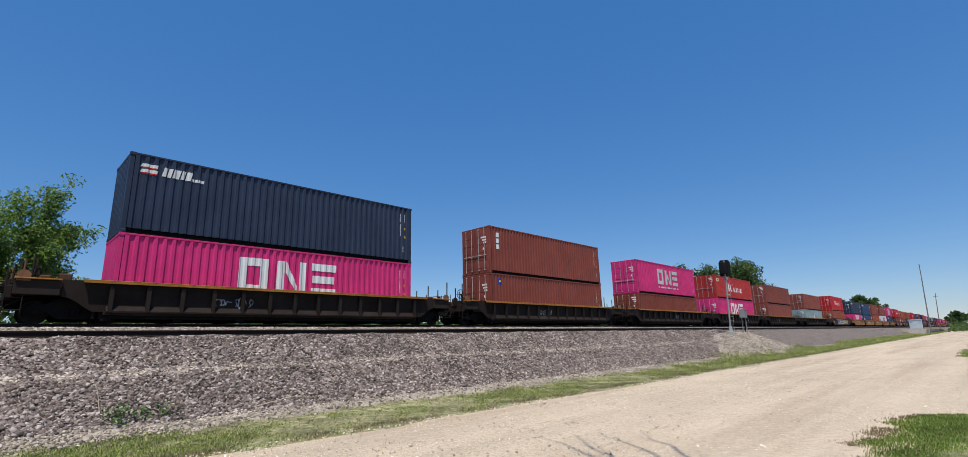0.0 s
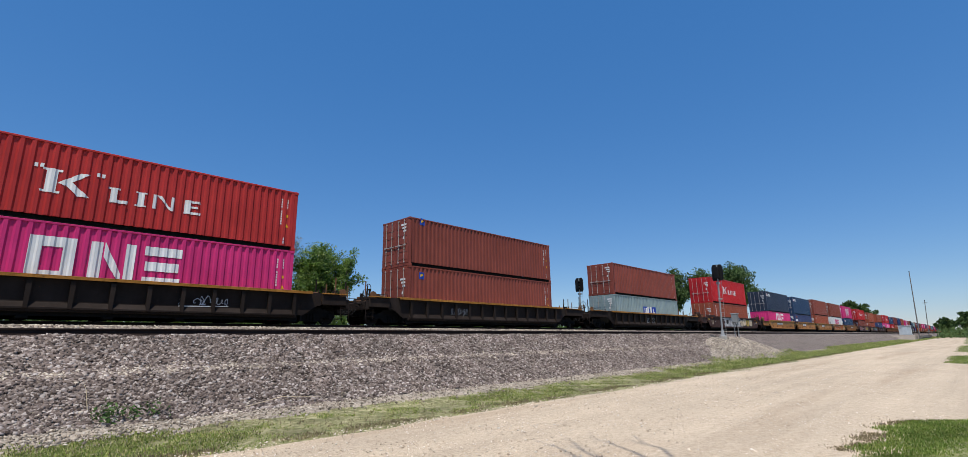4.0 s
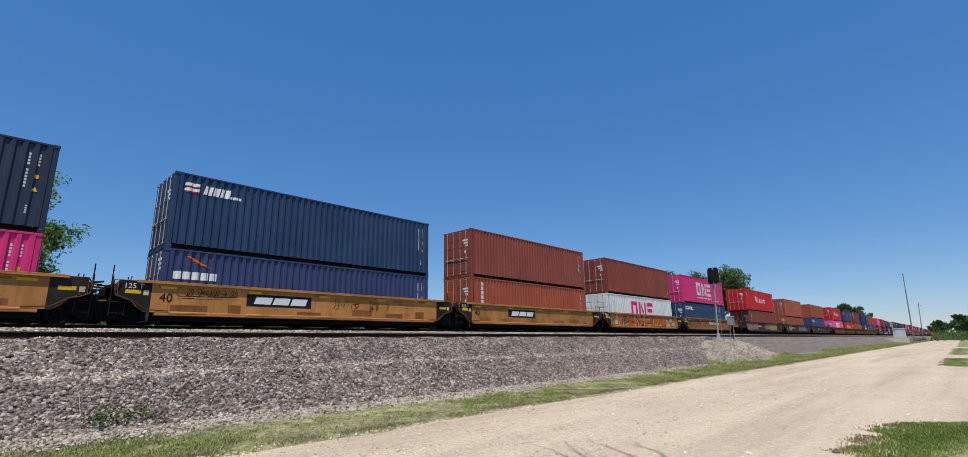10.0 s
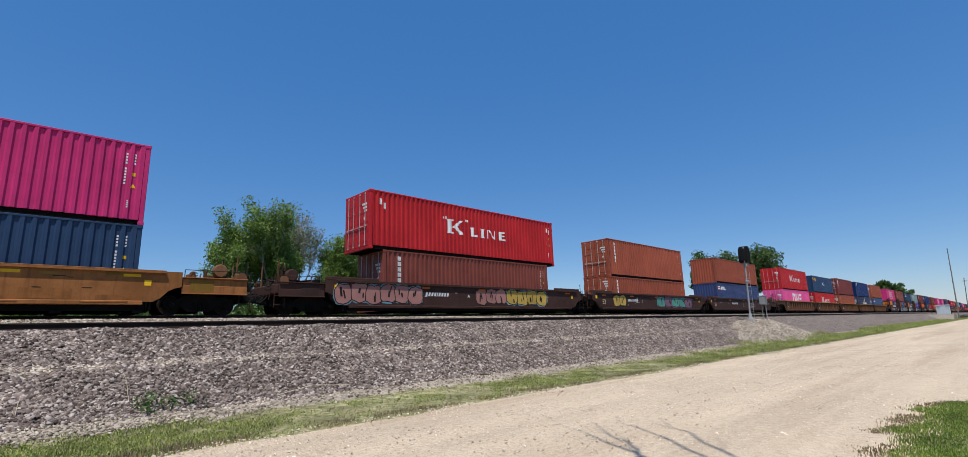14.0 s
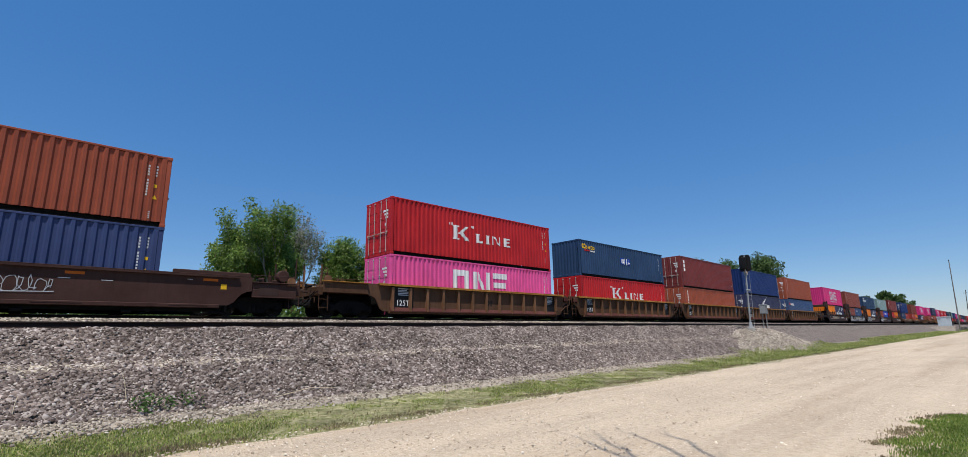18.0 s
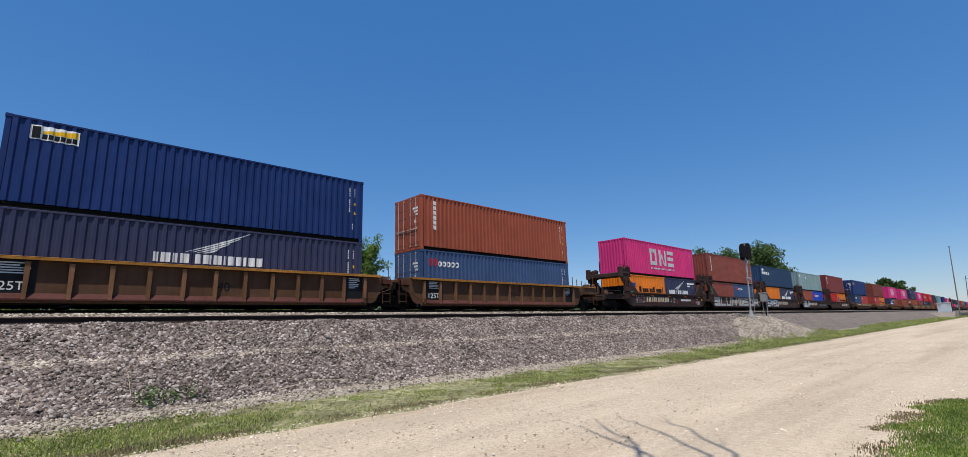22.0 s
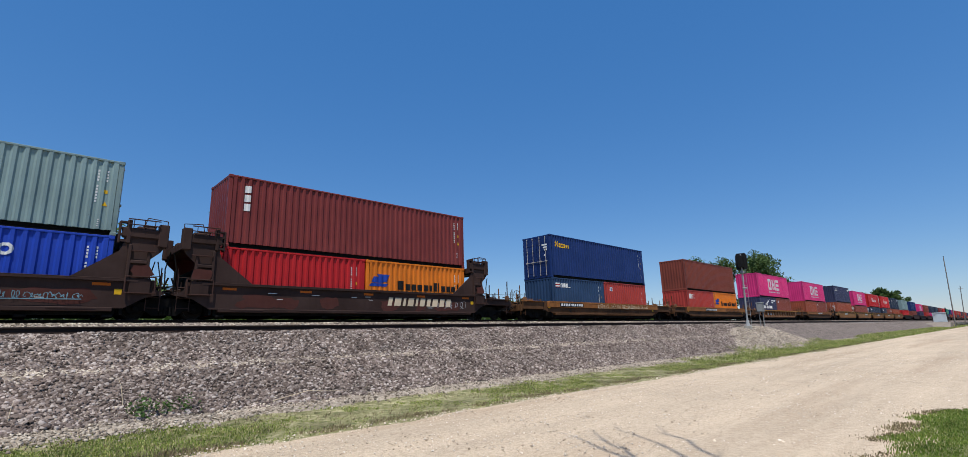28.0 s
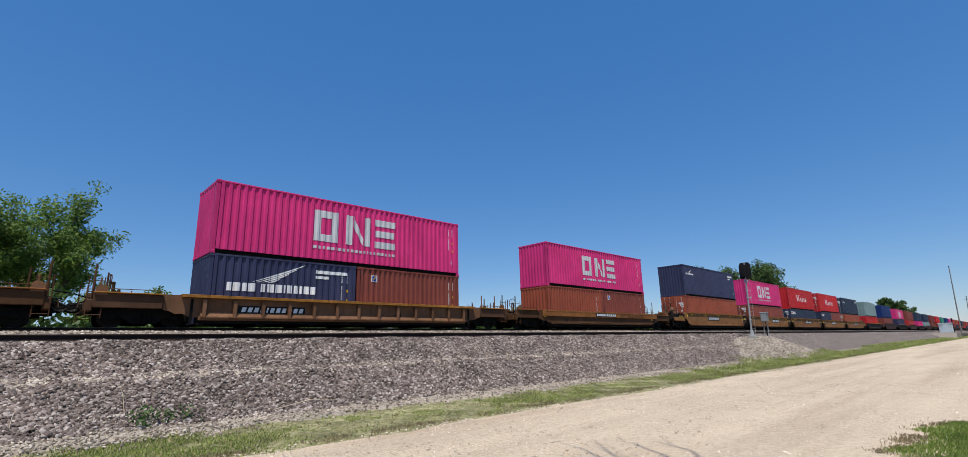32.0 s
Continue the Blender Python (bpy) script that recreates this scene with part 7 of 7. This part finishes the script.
def tree(x, y, z, height, width, seed, leaves, size, label, trunk="bark", leaf="leaf", stems=1, depth=3, twigs=0, name="tree", clear=0.0, clump=0.095):
    rng = random.Random(seed)
    t = empty(name, (x, y, z), label, "tree")
    rods, tips = [], []
    for k in range(stems):
        a = 2 * math.pi * k / stems + rng.uniform(-0.4, 0.4)
        tilt = 0.12 if stems == 1 else rng.uniform(0.25, 0.6)
        limbs_of(rng, (0.3 * math.cos(a) * (stems > 1), 0.3 * math.sin(a) * (stems > 1), -0.3), (math.cos(a) * tilt, math.sin(a) * tilt, 1), height * 0.52, height * 0.022 * (1.0 if stems == 1 else 0.6), depth, rods, tips)
    top = max(p.z for p in tips)
    wide = max(1e-3, max(max(abs(p.x), abs(p.y)) for p in tips))
    kz, kx = height * 0.93 / top, width * 0.46 / wide
    fix = lambda p: Vector((p.x * kx, p.y * kx, p.z * kz))
    rods = [(fix(a), fix(b), r, s) for a, b, r, s in rods]
    tips = [p for p in (fix(p) for p in tips) if p.z > clear]
    rods = [r for r in rods if r[1].z > clear or (max(abs(r[1].x), abs(r[1].y)) < 0.9)]
    low, high = Shape(), Shape()
    for a, b, r, s in rods:
        (low if r > height * 0.012 else high).rod(a, b, max(r, 0.012), 7 if r > 0.05 else 4, max(s, 0.008))
    part("trunk", low, trunk, t)
    if high.f:
        tagged(part("limb", high, trunk, t), kind="stuff")
    if twigs:
        g = random.Random(seed + 5)
        tw = Shape()
        for _ in range(twigs):
            p = g.choice(tips)
            d = Vector((g.uniform(-1, 1), g.uniform(-1, 1), g.uniform(0.1, 1.6))).normalized() * g.uniform(0.3, 1.0)
            tw.rod(p, p + d, 0.012, 3, 0.004)
        tagged(part("twig_spray", tw, trunk, t, "bare grey twigs"), kind="stuff")
    co, f = leaves_mesh(seed, tips, leaves, min(width, height) * clump, size)
    part("crown", raw_mesh("crown", co, f), leaf, t)
    return t


tree(-0.8, 33.0, 0.9, 9.9, 10.6, 11, 60000, 0.080, "leafy green tree behind the tracks", stems=3, clump=0.062)
tree(3.7, 31.0, 0.9, 4.4, 4.4, 12, 12000, 0.085, "low leafy green tree beside the field", stems=3, depth=2)
tree(11.4, 32.5, 0.9, 9.6, 8.2, 23, 50000, 0.080, "green tree with pale stems behind the tracks", "bark_pale", "leaf", 4, clump=0.072)
tree(13.2, 33.4, 0.9, 10.3, 6.8, 14, 20000, 0.065, "half-bare tree with grey twigs", "bark_pale", "leaf_dull", 4, 3, 2200)
tree(17.8, 34.0, 0.9, 8.6, 6.8, 15, 34000, 0.09, "bushy broad-leaved green tree", stems=4, depth=3, clump=0.07)
tree(104.0, 35.5, 0.9, 15.6, 18.0, 16, 20000, 0.24, "large dark green tree far behind the train", leaf="leaf_far")
tree(89.6, 37.5, 0.9, 12.4, 8.0, 17, 7000, 0.24, "green tree far behind the train", leaf="leaf_far")
for k, (x, y, h, w) in enumerate(((318, 46, 18.5, 20), (342, 47, 19, 22), (372, 48, 18, 24), (408, 50, 17, 26), (452, 52, 16, 30), (520, 55, 16, 34), (620, 58, 16, 40))):
    tree(x, y, 0.8, h, w, 30 + k, 2600, 0.75, "distant dark green tree beyond the train", leaf="leaf_far", depth=2)
for k, (x, y, h, w) in enumerate(((330, 6.5, 9.5, 9), (345, 0.5, 12, 12), (300, -3.5, 11, 11), (290, -8, 12, 12), (420, 7.5, 10, 12), (260, -12, 12, 12), (480, -2.0, 13, 16), (210, -9, 8, 9))):
    tree(x, y, 0.0, h, w, 50 + k, 2600, 0.5, "distant green tree at the end of the road", leaf="leaf_far", depth=2)


def brush(name, x0, x1, y0, y1, h, count, size, seed, material, label, z0=1.0):
    """Low thicket of leaves along the far side of the track."""
    g = np.random.default_rng(seed)
    x, y = g.uniform(x0, x1, count), g.uniform(y0, y1, count)
    tall = h * (0.45 + 0.55 * np.clip(wavy(x, y, 0.35, seed) + wavy(x, y, 1.1, seed * 2) * 0.6 + 0.5, 0, 1))
    z = z0 + tall * g.random(count) ** 0.7
    c = np.stack([x, y, z], -1)
    u = g.normal(0, 1, (count, 3))
    u /= np.linalg.norm(u, axis=1)[:, None]
    w = np.cross(u, g.normal(0, 1, (count, 3)))
    w /= np.linalg.norm(w, axis=1)[:, None] + 1e-6
    s = (size * g.uniform(0.6, 1.5, count))[:, None]
    q = np.stack([c - u * s, c + w * s * 0.4, c + u * s, c - w * s * 0.4], 1)
    return tagged(part(name, raw_mesh(name, q.reshape(-1, 3), np.arange(count * 4).reshape(count, 4)), material), label, "brush", kind="stuff")


brush("trackside_brush", -8, 60, 26.2, 30.0, 3.3, 46000, 0.16, 3, "leaf_deep", "green brush and weeds behind the far track")
brush("trackside_brush", 60, 330, 26.5, 33.0, 2.4, 16000, 0.30, 4, "leaf_far", "far green brush behind the far track")
brush("roadside_brush", 235, 420, -18, 8, 4.0, 7000, 0.5, 6, "leaf_far", "distant bushes at the end of the road", 0.0)
brush("field_brush", -60, 140, 60, 75, 3.6, 14000, 0.5, 5, "leaf_far", "hazy green scrub across the field")

# tree behind the camera, whose branches shade the road
shade = tree(-1.6, -2.0, 0.0, 13.5, 5.6, 71, 9000, 0.09, "tall leafy tree beside the road", twigs=300, clear=7.5)
back = SUN_WAY * (8.6 / SUN_WAY.z)
for k, (x0, y0, x1, y1) in enumerate(((6.70, 5.20, 5.70, 3.20), (6.90, 4.72, 6.02, 3.60), (7.45, 4.60, 6.15, 2.70), (7.90, 4.20, 6.35, 2.45))):
    rng = random.Random(80 + k)
    tip, root = Vector((x0, y0, 0)) + back, Vector((x1, y1, 0)) + back
    bough = Shape()
    fork = Vector((-1.55, -1.95, 7.4))
    pts = [fork, fork.lerp(root, 0.5) + Vector((0, 0, 0.5))] + [root.lerp(tip, u / 6) + Vector((rng.uniform(-0.07, 0.07), rng.uniform(-0.07, 0.07), 0)) for u in range(7)]
    rad = [0.07, 0.05, 0.026, 0.024, 0.021, 0.018, 0.015, 0.011, 0.007]
    pts = [p - Vector((-1.6, -2.0, 0.0)) for p in pts]
    for a, b, ra, rb in zip(pts, pts[1:], rad, rad[1:]):
        bough.rod(a, b, ra, 6, rb)
    for p in pts[3:]:
        d = (tip - root).normalized() * rng.uniform(0.25, 0.5) + Vector((rng.uniform(-0.25, 0.25), rng.uniform(-0.25, 0.25), 0.1))
        bough.rod(p, p + d, 0.009, 4, 0.004)
    part("bough", bough, "bark", shade, "thin bare overhanging bough")


# ---- what moves ----
SPEED = 15.0542


def run(t):
    """Way of the train along the track since the start, in metres."""
    u = (t - 16) / 16
    return SPEED * t - 0.4295 * u * u - 0.3152 * u ** 3 + 0.3505 * u ** 4


def motions():
    times = [2.0 * k for k in range(17)]
    for car, x in CARS:
        walk(car, [(t, pose(x - run(t), TRAIN_Y, RAIL_Z)) for t in times])
    for box, x, z in BOXES:
        walk(box, [(t, pose(x - run(t), TRAIN_Y, z)) for t in times])
    for k, (wheel, dx) in enumerate(WHEELS):
        walk(wheel, [(j / 30, pose(dx, 0, 0.42, 0, -math.degrees(run(j / 30) / WHEEL_R), 0)) for j in range(961)])


motions()
